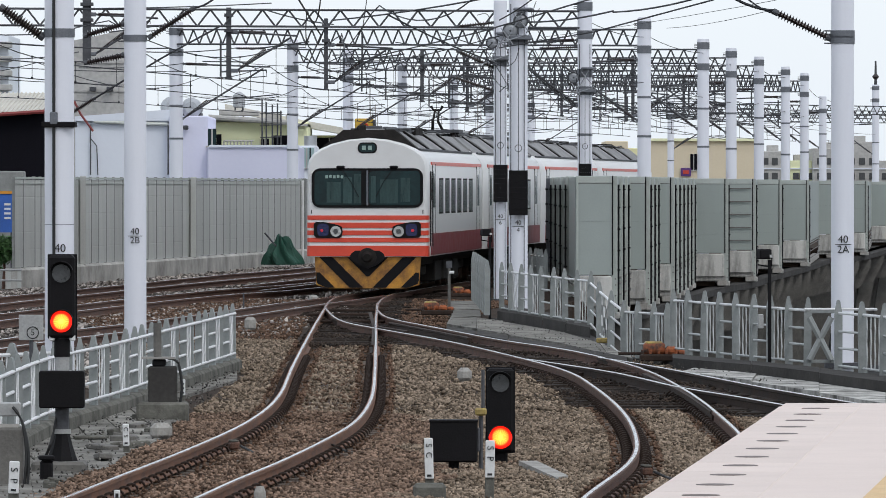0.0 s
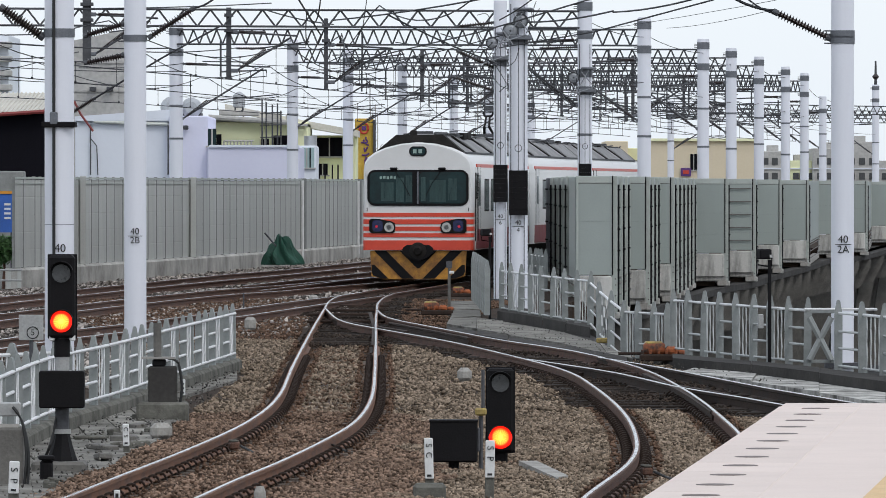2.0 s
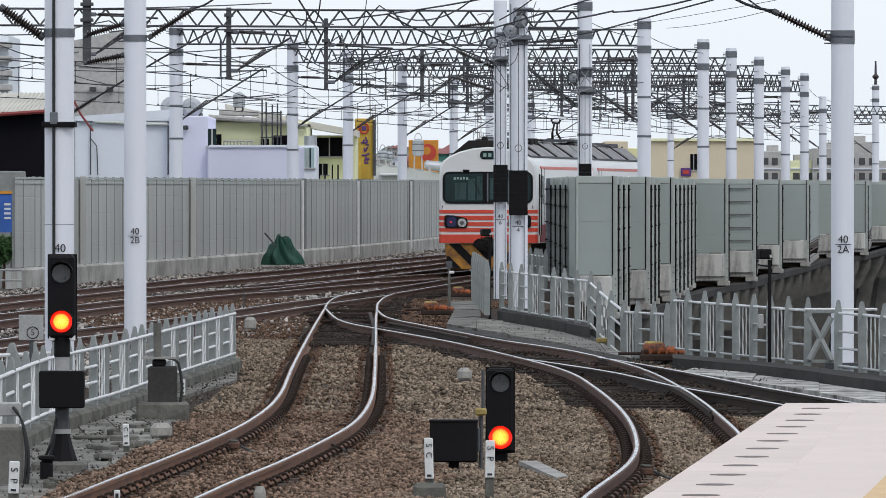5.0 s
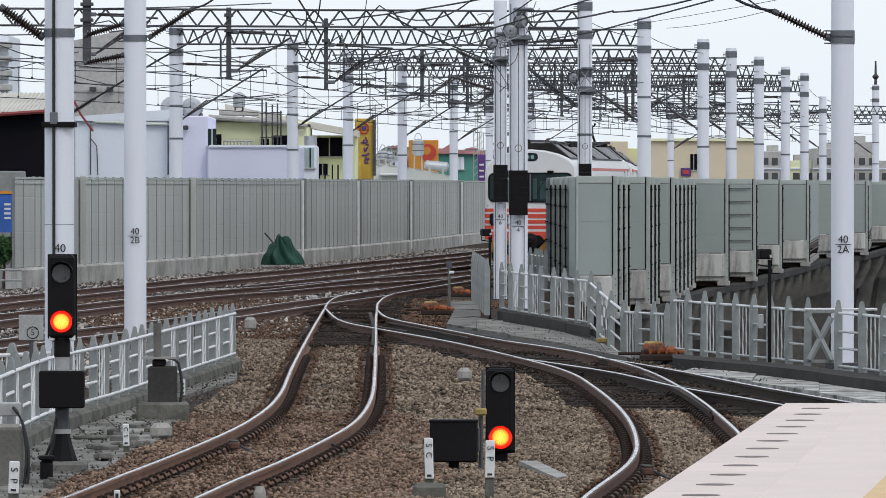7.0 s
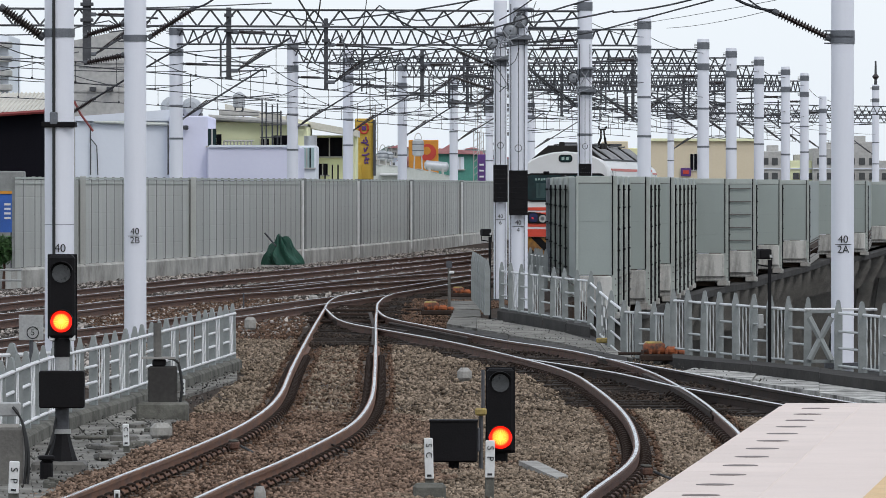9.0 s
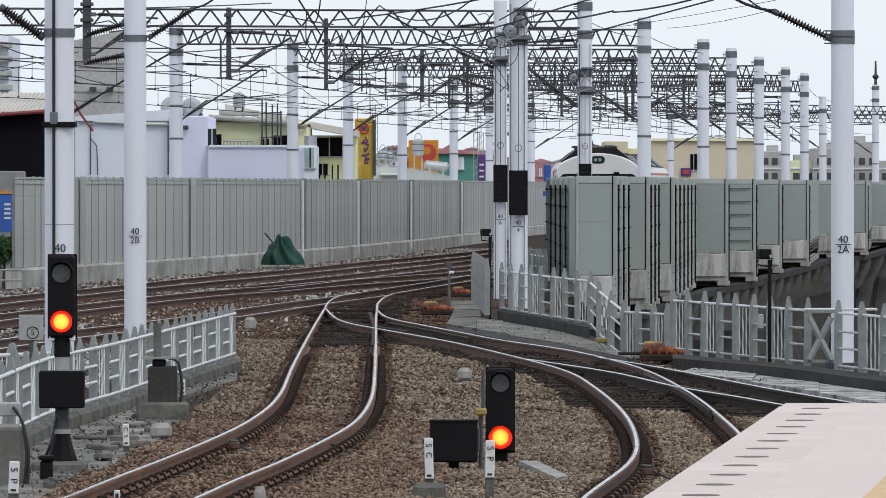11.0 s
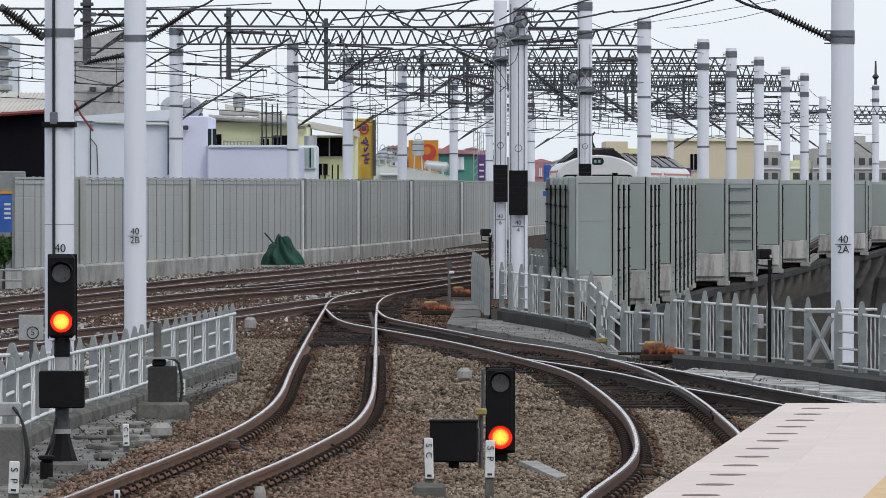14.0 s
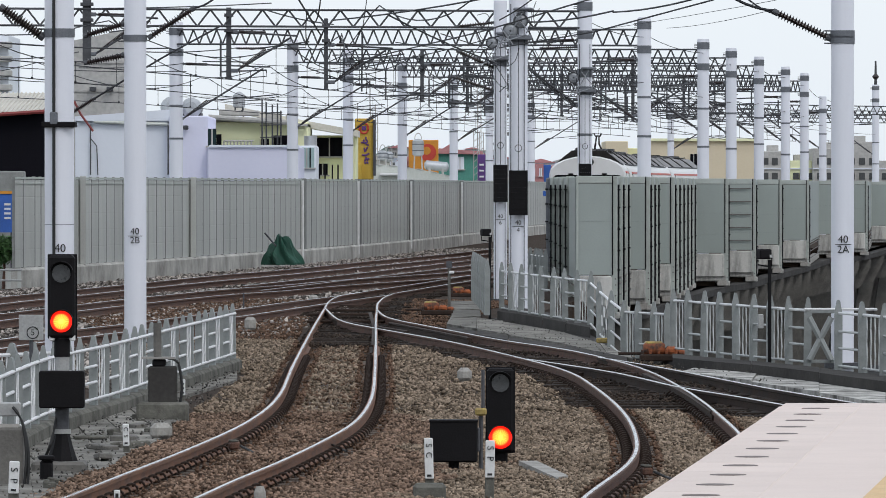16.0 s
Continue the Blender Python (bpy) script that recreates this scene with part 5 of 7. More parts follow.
    # plates proud of the glass paint its paler reflections and cab panels as colour
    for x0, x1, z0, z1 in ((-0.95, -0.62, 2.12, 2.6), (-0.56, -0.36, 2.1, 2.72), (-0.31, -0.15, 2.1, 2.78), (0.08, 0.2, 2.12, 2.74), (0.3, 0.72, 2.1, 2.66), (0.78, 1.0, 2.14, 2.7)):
        part("cab_partition", Geo().box(((x0 + x1) / 2, -0.0405, (z0 + z1) / 2), (x1 - x0, 0.004, z1 - z0), 0, 0.001), "windscreen_tone", c, "dim teal plate on the glass painting windscreen reflections and interior")
    part("cab_pillar", Geo().box((-0.09, -0.041, 2.46), (0.1, 0.005, 0.8)), "black", c)
    # yellow and black obstacle plough
    plough = part("plough", Geo().plate([(-1.24, 0.85), (1.24, 0.85), (1.2, 0.2), (0.9, 0.12), (-0.9, 0.12), (-1.2, 0.2)], 0.08, 0.2), "yellow", c, "yellow plough with black chevrons")
    for s in (-1, 1):
        for c0 in (-0.545, 0.11, 0.765):
            inner, outer = [], []
            for i in range(9):
                z = 0.135 + 0.71 * i / 8
                lim = 1.2 if z > 0.22 else 0.95
                xi, xo = (min(max(c0 + w + 1.0 * (z - 0.135), 0), lim) for w in (0.0, 0.31))
                if xo - xi > 0.005:
                    inner.append((s * xi, z))
                    outer.append((s * xo, z))
            if len(inner) > 1:
                part("chevron", Geo().plate(inner + outer[::-1], 0.068, 0.085), "black", plough)
    # the recess is drawn as a flat black plate proud of the stripes
    part("coupler_pocket", Geo().plate([(-0.28, 1.0), (0.28, 1.0), (0.38, 0.93), (0.42, 0.82), (0.2, 0.66), (0, 0.58), (-0.2, 0.66), (-0.42, 0.82), (-0.38, 0.93)], -0.052, 0.1), "black", c, "black plate standing for the coupler recess")
    part("coupler_cover", Geo().tube([(0, 0.2, 0.87), (0, -0.06, 0.84), (0, -0.085, 0.84)], [0.22, 0.22, 0.15], 22), "train_under", c, "round black coupler pocket", True)
    part("coupler", Geo().tube([(0, 0.1, 0.86), (0, -0.12, 0.86), (0, -0.2, 0.84)], [0.1, 0.13, 0.09], 12), "train_under", c, "dark knuckle coupler")


def pantograph(c, y):
    p = part("pantograph", Geo().box((0, y, 3.95), (1.3, 1.4, 0.08)), "galvanised", c, "raised dark pantograph")
    for s in (-0.07, 0.07):
        part("lower_arm", Geo().tube([(s * 2, y + 0.4, 3.96), (s, y - 0.3, 4.2)], 0.04, 6), "train_under", p)
        part("upper_arm", Geo().tube([(s, y - 0.3, 4.2), (s * 0.7, y + 0.1, 4.5)], 0.03, 6), "train_under", p)
        for e in (-0.5, 0.5):
            part("foot_insulator", Geo().tube([(s * 7, y + e, 3.7), (s * 7, y + e, 3.8), (s * 7, y + e, 3.95)], [0.07, 0.1, 0.05], 10), "insulator", p, "dark foot insulator")
    part("contact_shoe", Geo().tube([(-0.15, y + 0.1, 4.62), (-0.1, y + 0.1, 4.51), (0.1, y + 0.1, 4.51), (0.15, y + 0.1, 4.62)], 0.035, 6), "black", p)


for k in range(4):
    c = thing("railcar", ("white railcar cab with orange front stripes and chevron plough", "white railcar with pantograph and dark red lower band", "white railcar with dark roof and dark red lower band", "white railcar with dark roof and dark red lower band")[k], "railcar", group="train cars")
    ends = [(0, 0.955, 0.985), (0.06, 0.985, 0.996), (0.2, 1, 1)] if k == 0 else [(0, 0.97, 0.99), (0.08, 1, 1)]
    part("body", loft(ends + [(LENGTH - 0.08, 1, 1), (LENGTH, 0.97, 0.99)]), "train_white", c, "white lacquered body shell", True)
    sides(c)
    roof_and_underframe(c, k == 0)
    if k == 0:
        cab_front(c)
    else:
        part("gangway", Geo().box((0, -0.25, 2.0), (1.1, 0.5, 2.1), 0, 0.05), "train_under", c, "dark gangway bellows")
    if k == 1:
        pantograph(c, 1.8)
    CARS.append(c)


# ---- picket fences ----
def fence(pts, height, bays, label, z=0.0, w=0.105, rod=0.021, pale="fence_bar", side=(0, 0), z_end=None, first=0):
    """Pickets with rounded pointed tops, three rails, and wavy thin bars in every second bay."""
    line = spline([(x, y, 0) for x, y in pts], 0.1)
    run = [0.0]
    for a, b in zip(line, line[1:]):
        run.append(run[-1] + (b - a).length)
    z_end = z if z_end is None else z_end
    nodes = []
    for i in range(bays + 1):
        d = run[-1] * i / bays
        nodes.append(Vector((float(np.interp(d, run, [q.x for q in line])), float(np.interp(d, run, [q.y for q in line])), z + (z_end - z) * i / bays)))
    f = thing("picket_fence", label, "fence", group="picket fences")
    half = [(w / 2, 0), (w / 2, height * 0.8), (w * 0.44, height * 0.86), (w * 0.27, height * 0.94), (w * 0.22, height * 0.98), (w * 0.1, height)]
    tip = Geo().plate(half + [(-x, h) for x, h in half[::-1]], -0.06, 0.06).mesh("picket", "fence")
    for i, p in enumerate(nodes):
        o = part("picket", tip, None, f)
        o.matrix_basis = pose(p.x, p.y, p.z, 0, 0.8 * math.sin(i * 4.1), 6 * math.sin(i * 2.3))
        if i < bays:
            q = nodes[i + 1]
            along = (q - p)
            wavy = (i + first) % 2
            for h in (0.82, 0.1) if wavy else (0.82, 0.57, 0.34, 0.1):
                lift = Vector((*side, h * height))
                part("rail", Geo().tube([p + lift, q + lift], rod if h > 0.8 else rod * 0.85, 6), "fence_rail" if h > 0.8 else pale, f)
            if wavy:
                for k in range(4):
                    u = 0.2 + 0.2 * k
                    bow = 0.016 * (-1 if k % 2 else 1)
                    bar = [p + along * (u + bow * (1 if j % 2 else -1)) + Vector((side[0] * 0.5, side[1] * 0.5, height * (0.1 + 0.18 * j))) for j in range(5)]
                    part("bar", Geo().tube(bar, 0.0085 if pale == "fence_rail" else 0.0115, 5), pale, f)
    return f


fence(WEST_FENCE, 0.8, 30, "pale grey-green picket fence with white rails on a concrete kerb", 0.0, 0.09, 0.021, "fence_rail", (0.035, -0.05))
fence([(-5.627, 83.333), (-5.095, 84.459), (-4.669, 85.324)], 0.8, 4, "pale picket fence behind the kerb fence", -0.17, 0.14, 0.026, "fence_rail")
fence([(1.15, 138.274), (1.841, 130.753), (2.579, 123.518)], 1.0, 8, "pale grey-green picket fence beside the walkway", 0.02)
fence([(2.579, 123.518), (2.665, 114.469), (2.767, 107.759)], 0.98, 3, "pale grey-green picket fence sloping down round a corner", 0.0, z_end=-0.22)
fence([(2.767, 107.759), (3.361, 105.574)], 0.98, 3, "low pale grey-green picket fence past the corner", -0.22, first=1)
fence([(3.423, 104.866), (4.161, 100.806), (4.98, 96.55)], 0.98, 8, "pale grey-green picket fence over the drop", 0.0, first=1)
fence([(5.29, 94.497), (5.551, 93.006), (5.896, 90.318)], 0.98, 3, "pale grey-green picket fence behind a platform end", 0.0)
fence([(0.668, 154.703), (0.767, 145.349), (0.848, 135.87)], 1.05, 20, "short pale picket fence return", 0.02)
fence([(2.005, 171.703), (2.188, 169.837), (2.407, 166.223)], 1.0, 5, "short pale picket fence on the deck", 0.02)
x, y = (5.123, 95.859)
gate = thing("cross_gate", "pale fence panel with crossed flat bars", "fence gate", pose(x, y, 0))
for a, b in (((-0.15, 0.14), (0.15, 0.72)), ((0.15, 0.14), (-0.15, 0.72))):
    part("cross_bar", Geo().tube([(a[0], 0, a[1]), (b[0], 0.05, b[1])], 0.045, 6), "fence", gate)
for z in (0.12, 0.8):
    part("bar", Geo().box((0, 0.05, z), (0.4, 0.04, 0.05), 0, 0.008), "fence", gate)
part("top_bar", Geo().tube([(-0.22, 0, 0.83), (0.8, 0.6, 0.82)], 0.02, 6), "fence_rail", gate)


# ---- dwarf signals ----
def signal(xy, z_head0, z_head1, w, z_red, z_top, label, lr=0.1):
    s = thing("signal", label, "railway signal", pose(xy[0], xy[1], 0), group="colour light signals")
    h = part("head", Geo().box((0, 0, (z_head0 + z_head1) / 2), (w, 0.2, z_head1 - z_head0), 0, 0.025), "black", s, "black signal head")
    part("backplate", Geo().box((0, 0.08, (z_head0 + z_head1) / 2), (w + 0.03, 0.02, z_head1 - z_head0 + 0.02), 0, 0.005), "black", h)
    part("red_lens", Geo().tube([(0, -0.1, z_red), (0, -0.125, z_red), (0, -0.135, z_red)], [lr, lr, lr * 0.8], 28), "red_light", h, "lit red lens", True)
    part("lens_glow", Geo().tube([(0, -0.13, z_red), (0, -0.1375, z_red)], lr * 0.74, 28), "orange_light", h, "orange glow inside the lens", True)
    g = Geo().tube([(0, -0.139, z_red), (0, -0.143, z_red)], 0.026, 12)
    for k in range(20):
        a = 2 * math.pi * k / 20
        g.tube([(0.03 * math.cos(a), -0.14, z_red + 0.03 * math.sin(a)), (0.072 * math.cos(a), -0.138, z_red + 0.072 * math.sin(a))], 0.0036, 4)
    part("lamp_core", g, "amber_light", h, "bright orange rays behind the lens", kind="stuff")
    part("upper_lens", Geo().tube([(0, -0.1, z_top), (0, -0.12, z_top)], 0.085, 24), "lens_dark", h, "unlit dark lens")
    for z in (z_red, z_top):
        hood = Geo()
        arc = [(0.115 * math.cos(a), 0.115 * math.sin(a)) for a in (radians(d) for d in range(15, 166, 15))]
        n = len(arc)
        hood.add([(x, y, z + q) for y in (-0.1, -0.2) for x, q in arc] + [(x * 0.94, y, z + q * 0.94) for y in (-0.1, -0.2) for x, q in arc],
                 [(i, i + 1, n + i + 1, n + i) for i in range(n - 1)] + [(2 * n + i, 3 * n + i, 3 * n + i + 1, 2 * n + i + 1) for i in range(n - 1)] + [(n + i, n + i + 1, 3 * n + i + 1, 3 * n + i) for i in range(n - 1)])
        part("hood", hood, "black", h)
    return s


s1 = signal((-3.55, 65.789), 1.089, 1.858, 0.245, 1.242, 1.689, "black dwarf signal on a post showing red")
part("post", Geo().tube([(0, 0.02, -0.2), (0, 0.02, 1.089)], 0.065, 14), "galvanised", s1, "grey signal post", True)
part("sleeve", Geo().tube([(0, 0.02, 0.78), (0, 0.02, 0.93)], 0.068, 14), "board_grey", s1, "pale grey post sleeve", True)
part("collar", Geo().tube([(0, 0.02, 0.911), (0, 0.02, 1.079)], 0.075, 14), "black", s1, "black collar", True)
part("collar", Geo().tube([(0, 0.02, 0.195), (0, 0.02, 0.237)], 0.08, 14), "board_grey", s1, "", True)
part("bracket", Geo().box((-0.09, -0.02, 1.089), (0.05, 0.1, 0.06), 0, 0.01), "white", s1)
part("bracket", Geo().box((0.1, -0.02, 1.089), (0.05, 0.1, 0.06), 0, 0.01), "white", s1)
part("pedestal", Geo().tube([(0, 0.02, -0.105), (0, 0.02, 0.079), (0, 0.02, 0.195)], [0.16, 0.1, 0.07], 8), "black", s1, "flared black pedestal")
part("footing", Geo().box((-0.02, 0.05, -0.14), (0.5, 0.5, 0.16), 0, 0.03), "concrete_dark", s1, "concrete footing")
part("junction_box", Geo().box((0.005, -0.08, 0.611), (0.42, 0.2, 0.345), 0, 0.012), "black", s1, "black junction box")
part("cable", Geo().tube(spline([(-0.2, 0.05, -0.1), (-0.1, -0.1, 0.1), (-0.05, 0.0, 0.35)], 0.1), 0.015, 6), "cable", s1)
s2 = signal((0.552, 67.935), -0.06, 0.75, 0.255, 0.092, 0.609, "black ground signal in the ballast showing red", 0.112)
part("footing", Geo().box((0, 0.05, -0.1), (0.14, 0.14, 0.2), 0, 0.02), "black", s2)
x, y = (0.1, 65.789)
jb = thing("junction_box", "black steel junction box on a short foot in ballast", "junction box", pose(x, y, 0))
part("case", Geo().box((0, 0, 0.126), (0.445, 0.28, 0.385), 0, 0.015), "black", jb)
part("lid", Geo().box((0, 0, 0.316), (0.46, 0.3, 0.02), 0, 0.005), "black", jb)
part("foot", Geo().tube([(0, 0, -0.15), (0, 0, 0.12)], 0.05, 10), "black", jb)
part("latch", Geo().box((0.22, -0.05, 0.142), (0.05, 0.1, 0.22), 0, 0.01), "galvanised", jb)


# ---- small marker posts with lettering ----
def marker(px, z0, z1, w, text, tilt=0.0):
    m = thing("marker_post", "white marker post with black lettering in the ballast", "marker post", pose(px[0], px[1], 0, 0, tilt), group="marker posts")
    part("board", Geo().box((0, 0, (z0 + z1) / 2), (w, 0.06, z1 - z0), 0, 0.006), "white", m)
    part("base", Geo().box((0, 0.02, z0 - 0.1), (w * 1.0, 0.06, 0.22), 0, 0.01), "grimy", m)
    part("lettering_bar", Geo().box((0, -0.032, z0 + 0.03), (w * 0.5, 0.006, 0.018)), "lettering", m)
    if text:
        for k, letter in enumerate(text):
            part("lettering", line_mesh(letter, w * 1.0), None, m).matrix_basis = pose(0, -0.036, z1 - w * (0.8 + 1.1 * k)) @ pose(0, 0, 0, 90) @ pose(0, 0, 0, 0, 0, -90)
    else:
        for k in range(2):
            part("lettering_bar", Geo().box((0, -0.032, z1 - 0.05 - k * 0.05), (w * 0.5, 0.008, 0.02)), "lettering", m)


marker((-0.117, 60.68), -0.015, 0.335, 0.075, "SC", -1.5)
marker((0.397, 60.096), 0.019, 0.337, 0.08, "SP", 1)
marker((-3.585, 58.962), -0.066, 0.203, 0.085, "SP", 2)
marker((-3.152, 70.225), -0.084, 0.135, 0.062, "CS", -2)
marker((-3.067, 83.333), 0.033, 0.22, 0.05, "", 0)
marker((-2.684, 58.14), -0.067, -0.002, 0.05, "", 0)
x, y = (-0.115, 59.809)
solid("footing", Geo().box((0, 0.1, -0.1), (0.28, 0.3, 0.16), 0, 0.03), "grimy", "dark concrete footing of a marker post", "footing", m=pose(x, y, 0))
x, y = (-1.507, 58.14)
solid("stub_post", Geo().tube([(0, 0, -0.3), (0, 0, -0.02), (0, 0, 0.03)], [0.05, 0.05, 0.03], 10), "concrete", "short grey concrete stub in the ballast", "stub post", m=pose(x, y, 0))

# round-number board on the fence
x, y = (-4.86, 83.333)
nb = thing("number_board", "grey enamel board with a circled number", "sign board", pose(x, y, 0))
part("board", Geo().box((0, 0, 0.833), (0.29, 0.03, 0.3), 0, 0.005), "board_grey", nb)
part("leg", Geo().tube([(0, 0.03, -0.3), (0, 0.03, 0.75)], 0.025, 8), "galvanised", nb)
part("ring", Geo().tube([(0.02 + 0.068 * math.cos(a), -0.02, 0.773 + 0.068 * math.sin(a)) for a in (i * math.pi / 12 for i in range(25))], 0.006, 5), "lettering", nb)
part("lettering", line_mesh("5", 0.1), None, nb).matrix_basis = pose(0.02, -0.02, 0.773, 90)

# trackside cabinet by the near fence
x, y = (-3.159, 79.618)
cab = thing("relay_cabinet", "dark grey relay cabinet on a concrete plinth", "relay cabinet", pose(x, y, 0))
part("case", Geo().box((0, 0, 0.26), (0.32, 0.3, 0.42), 0, 0.015), "soffit", cab)
part("roof", Geo().box((-0.04, 0, 0.51), (0.15, 0.24, 0.09), 0, 0.02), "black", cab)
part("lid", Geo().slab([(-0.24, -0.16), (0.14, -0.16), (0.14, 0.16), (-0.24, 0.16)], 0.555, 0.575), "concrete", cab, "pale slanting cover plate")
part("plinth", Geo().box((0.0, 0, -0.08), (0.58, 0.5, 0.3), 0, 0.03), "grimy", cab, "grey concrete plinth")
part("pole", Geo().tube([(-0.06, 0, 0.564), (-0.06, 0, 0.959)], 0.045, 10), "concrete_dark", cab)
part("cable", Geo().tube(spline([(0.06, -0.1, 0.56), (0.17, -0.12, 0.525), (0.22, -0.12, 0.271), (0.2, -0.12, 0.048)], 0.05), 0.016, 6), "cable", cab)
x, y = (-3.82, 62.5)
pl = thing("cable_post", "weathered concrete cable post with black cables", "cable post", pose(x, y, 0))
part("post", Geo().box((-0.02, 0, 0), (0.26, 0.26, 0.75), 0, 0.03), "concrete_dark", pl)
part("cap", Geo().box((-0.02, 0, 0.36), (0.2, 0.22, 0.07), 0, 0.02), "concrete", pl)
part("tray", Geo().box((-0.03, 0.02, 0.525), (0.22, 0.2, 0.12), 0, 0.01), "board_grey", pl)
for k in range(2):
    part("cable", Geo().tube(spline([(0.02, -0.1, 0.55), (0.1, -0.12, 0.425), (0.14 + 0.02 * k, -0.14, 0.15), (0.12 + 0.03 * k, -0.14, -0.19)], 0.06), 0.013, 6), "cable", pl)
x, y = (-3.582, 63.776)
solid("cable_stub", Geo().tube([(0, 0, -0.2), (0, 0, 0.0), (0.02, 0, 0.04)], [0.06, 0.06, 0.05], 10).box((0.0, -0.02, 0.05), (0.14, 0.12, 0.04), 10, 0.01), "black", "short dark cable stub by the signal", "cable stub", m=pose(x, y, 0))

# bond boxes on the feet of the near rails
for bx, by in ((-2.08, 70.2), (1.84, 63.9), (-1.18, 70.6)):
    bond = thing("bond_box", "small rusty bond box beside a rail foot", "bond box", pose(bx, by, -0.1, 0, 0, 12), group="bond boxes")
    part("case", Geo().box((0, 0, 0.02), (0.09, 0.16, 0.07), 0, 0.015), "rust", bond)
    part("lid", Geo().box((0, 0, 0.07), (0.08, 0.14, 0.02), 0, 0.006), "grimy", bond)
    part("lead", Geo().tube([(0.05, -0.1, 0.02), (0.11, -0.3, -0.02), (0.1, -0.6, -0.03)], 0.012, 6), "cable", bond)

# white concrete blocks and slabs in the ballast
for xy, w, h in (((-3.552, 130.208), 0.2, 0.17), ((-2.906, 158.629), 0.2, 0.14), ((0.292, 96.154), 0.18, 0.11), ((-2.956, 74.052), 0.22, 0.1), ((-12.786, 223.214), 0.2, 0.1)):
    solid("concrete_block", Geo().box((0, 0, h / 2 - 0.12), (w, 0.2, h + 0.08), 14, 0.05), "concrete", "small pale concrete block in the ballast", "concrete block", "concrete blocks", m=pose(xy[0], xy[1], 0))
solid("concrete_slab", Geo().slab([(0.717, 66.916), (0.889, 66.916), (1.123, 63.516), (1.013, 63.004)], -0.16, -0.1), "concrete", "thin pale concrete slab lying on ballast", "concrete slab")
x, y = (0.353, 65.789)
ym = thing("detector_box", "faded yellow detector box behind the ground signal", "detector box", pose(x, y, 0))
part("case", Geo().box((0, 0, 0.4), (0.11, 0.15, 0.07), 0, 0.015), "machine_yellow", ym)
part("leg", Geo().tube([(0, 0, -0.2), (0, 0, 0.368)], 0.02, 8), "galvanised", ym)
part("rod", Geo().tube([(0.02, 0, 0.368), (0.02, 0, 0.789)], 0.016, 8), "galvanised", ym)


# ---- switch machines, lamp posts ----
def switch_machine(xy, sc, label):
    m = thing("switch_machine", label, "switch machine", pose(xy[0], xy[1], 0) @ Matrix.Scale(sc, 4), group="switch machines")
    part("motor_case", Geo().tube([(-0.26, 0, 0.1), (-0.22, 0, 0.1), (0.08, 0, 0.1), (0.12, 0, 0.1)], [0.08, 0.11, 0.11, 0.08], 14), "orange_metal", m, "rusty orange motor case", True)
    part("lid", Geo().box((-0.08, 0.1, 0.2), (0.3, 0.3, 0.06), 6, 0.025), "machine_yellow", m, "faded yellow lid")
    part("gear_case", Geo().box((0.22, -0.05, 0.07), (0.2, 0.3, 0.15), 8, 0.05), "orange_metal", m)
    part("gear_case", Geo().box((0.42, 0.0, 0.04), (0.16, 0.26, 0.12), -10, 0.04), "orange_metal", m)
    for x in (-0.28, -0.14, 0.0, 0.14, 0.3):
        part("flange_bolt", Geo().tube([(x, -0.16, 0.02), (x, -0.16, 0.09)], 0.03, 8), "orange_metal", m)
    part("rod", Geo().tube([(-0.7, 0, 0.02), (0.4, 0, 0.02)], 0.025, 8), "oil", m)
    part("base", Geo().box((0.08, 0, -0.05), (0.8, 0.6, 0.12), 0, 0.02), "oil", m)


switch_machine((3.196, 104.866), 0.85, "rusty orange switch machine by the fence")
switch_machine((-0.182, 142.045), 0.8, "rusty orange switch machine in the junction")
switch_machine((0.408, 164.474), 0.7, "rusty orange switch machine near the deck edge")
x, y = (2.554, 113.225)
solid("cable_cover", Geo().box((0, 0, 0.03), (0.2, 0.25, 0.08), 0, 0.02), "machine_yellow", "faded yellow cable cover on the walkway", "cable cover", m=pose(x, y, 0))
for xy, zt, head in (((4.544, 98.27), 1.358, "flood"), ((0.902, 135.87), 1.413, "horn")):
    lp = thing("lamp_post", "thin black post with a small floodlight" if head == "flood" else "thin black post with a loudspeaker", "lamp post", pose(xy[0], xy[1], 0), group="black posts")
    part("post", Geo().tube([(0, 0, -0.3), (0, 0, zt + 0.12)], 0.026, 10), "black", lp)
    part("head", Geo().box((-0.08, -0.04, zt + 0.2), (0.18, 0.16, 0.14), 20, 0.02), "black", lp, "small black lamp head")
    part("glass", Geo().box((0.02, -0.13, zt + 0.17), (0.05, 0.02, 0.04)), "lens", lp)
    part("yoke", Geo().tube([(-0.16, 0, zt + 0.12), (-0.16, 0, zt + 0.05), (0.03, 0, zt + 0.02), (0.03, 0, zt + 0.16)], 0.012, 6), "black", lp)
    if head == "flood":
        part("control_box", Geo().box((-0.12, 0.0, 0.62), (0.075, 0.1, 0.2), 0, 0.01), "board_grey", lp, "small grey control box")
x, y = (0.126, 143.349)
sp = thing("sign_post", "grey-brown thin post with a small square plate", "sign post", pose(x, y, 0))
part("post", Geo().tube([(0, 0, -0.2), (0, 0, 0.891)], 0.03, 8), "concrete_dark", sp)
part("plate", Geo().box((0, -0.03, 0.914), (0.12, 0.02, 0.14), 0, 0.004), "galvanised", sp)
part("knob", Geo().box((0.05, -0.04, 0.753), (0.1, 0.06, 0.06), 0, 0.01), "white", sp)
x, y = (-4.263, 150.966)
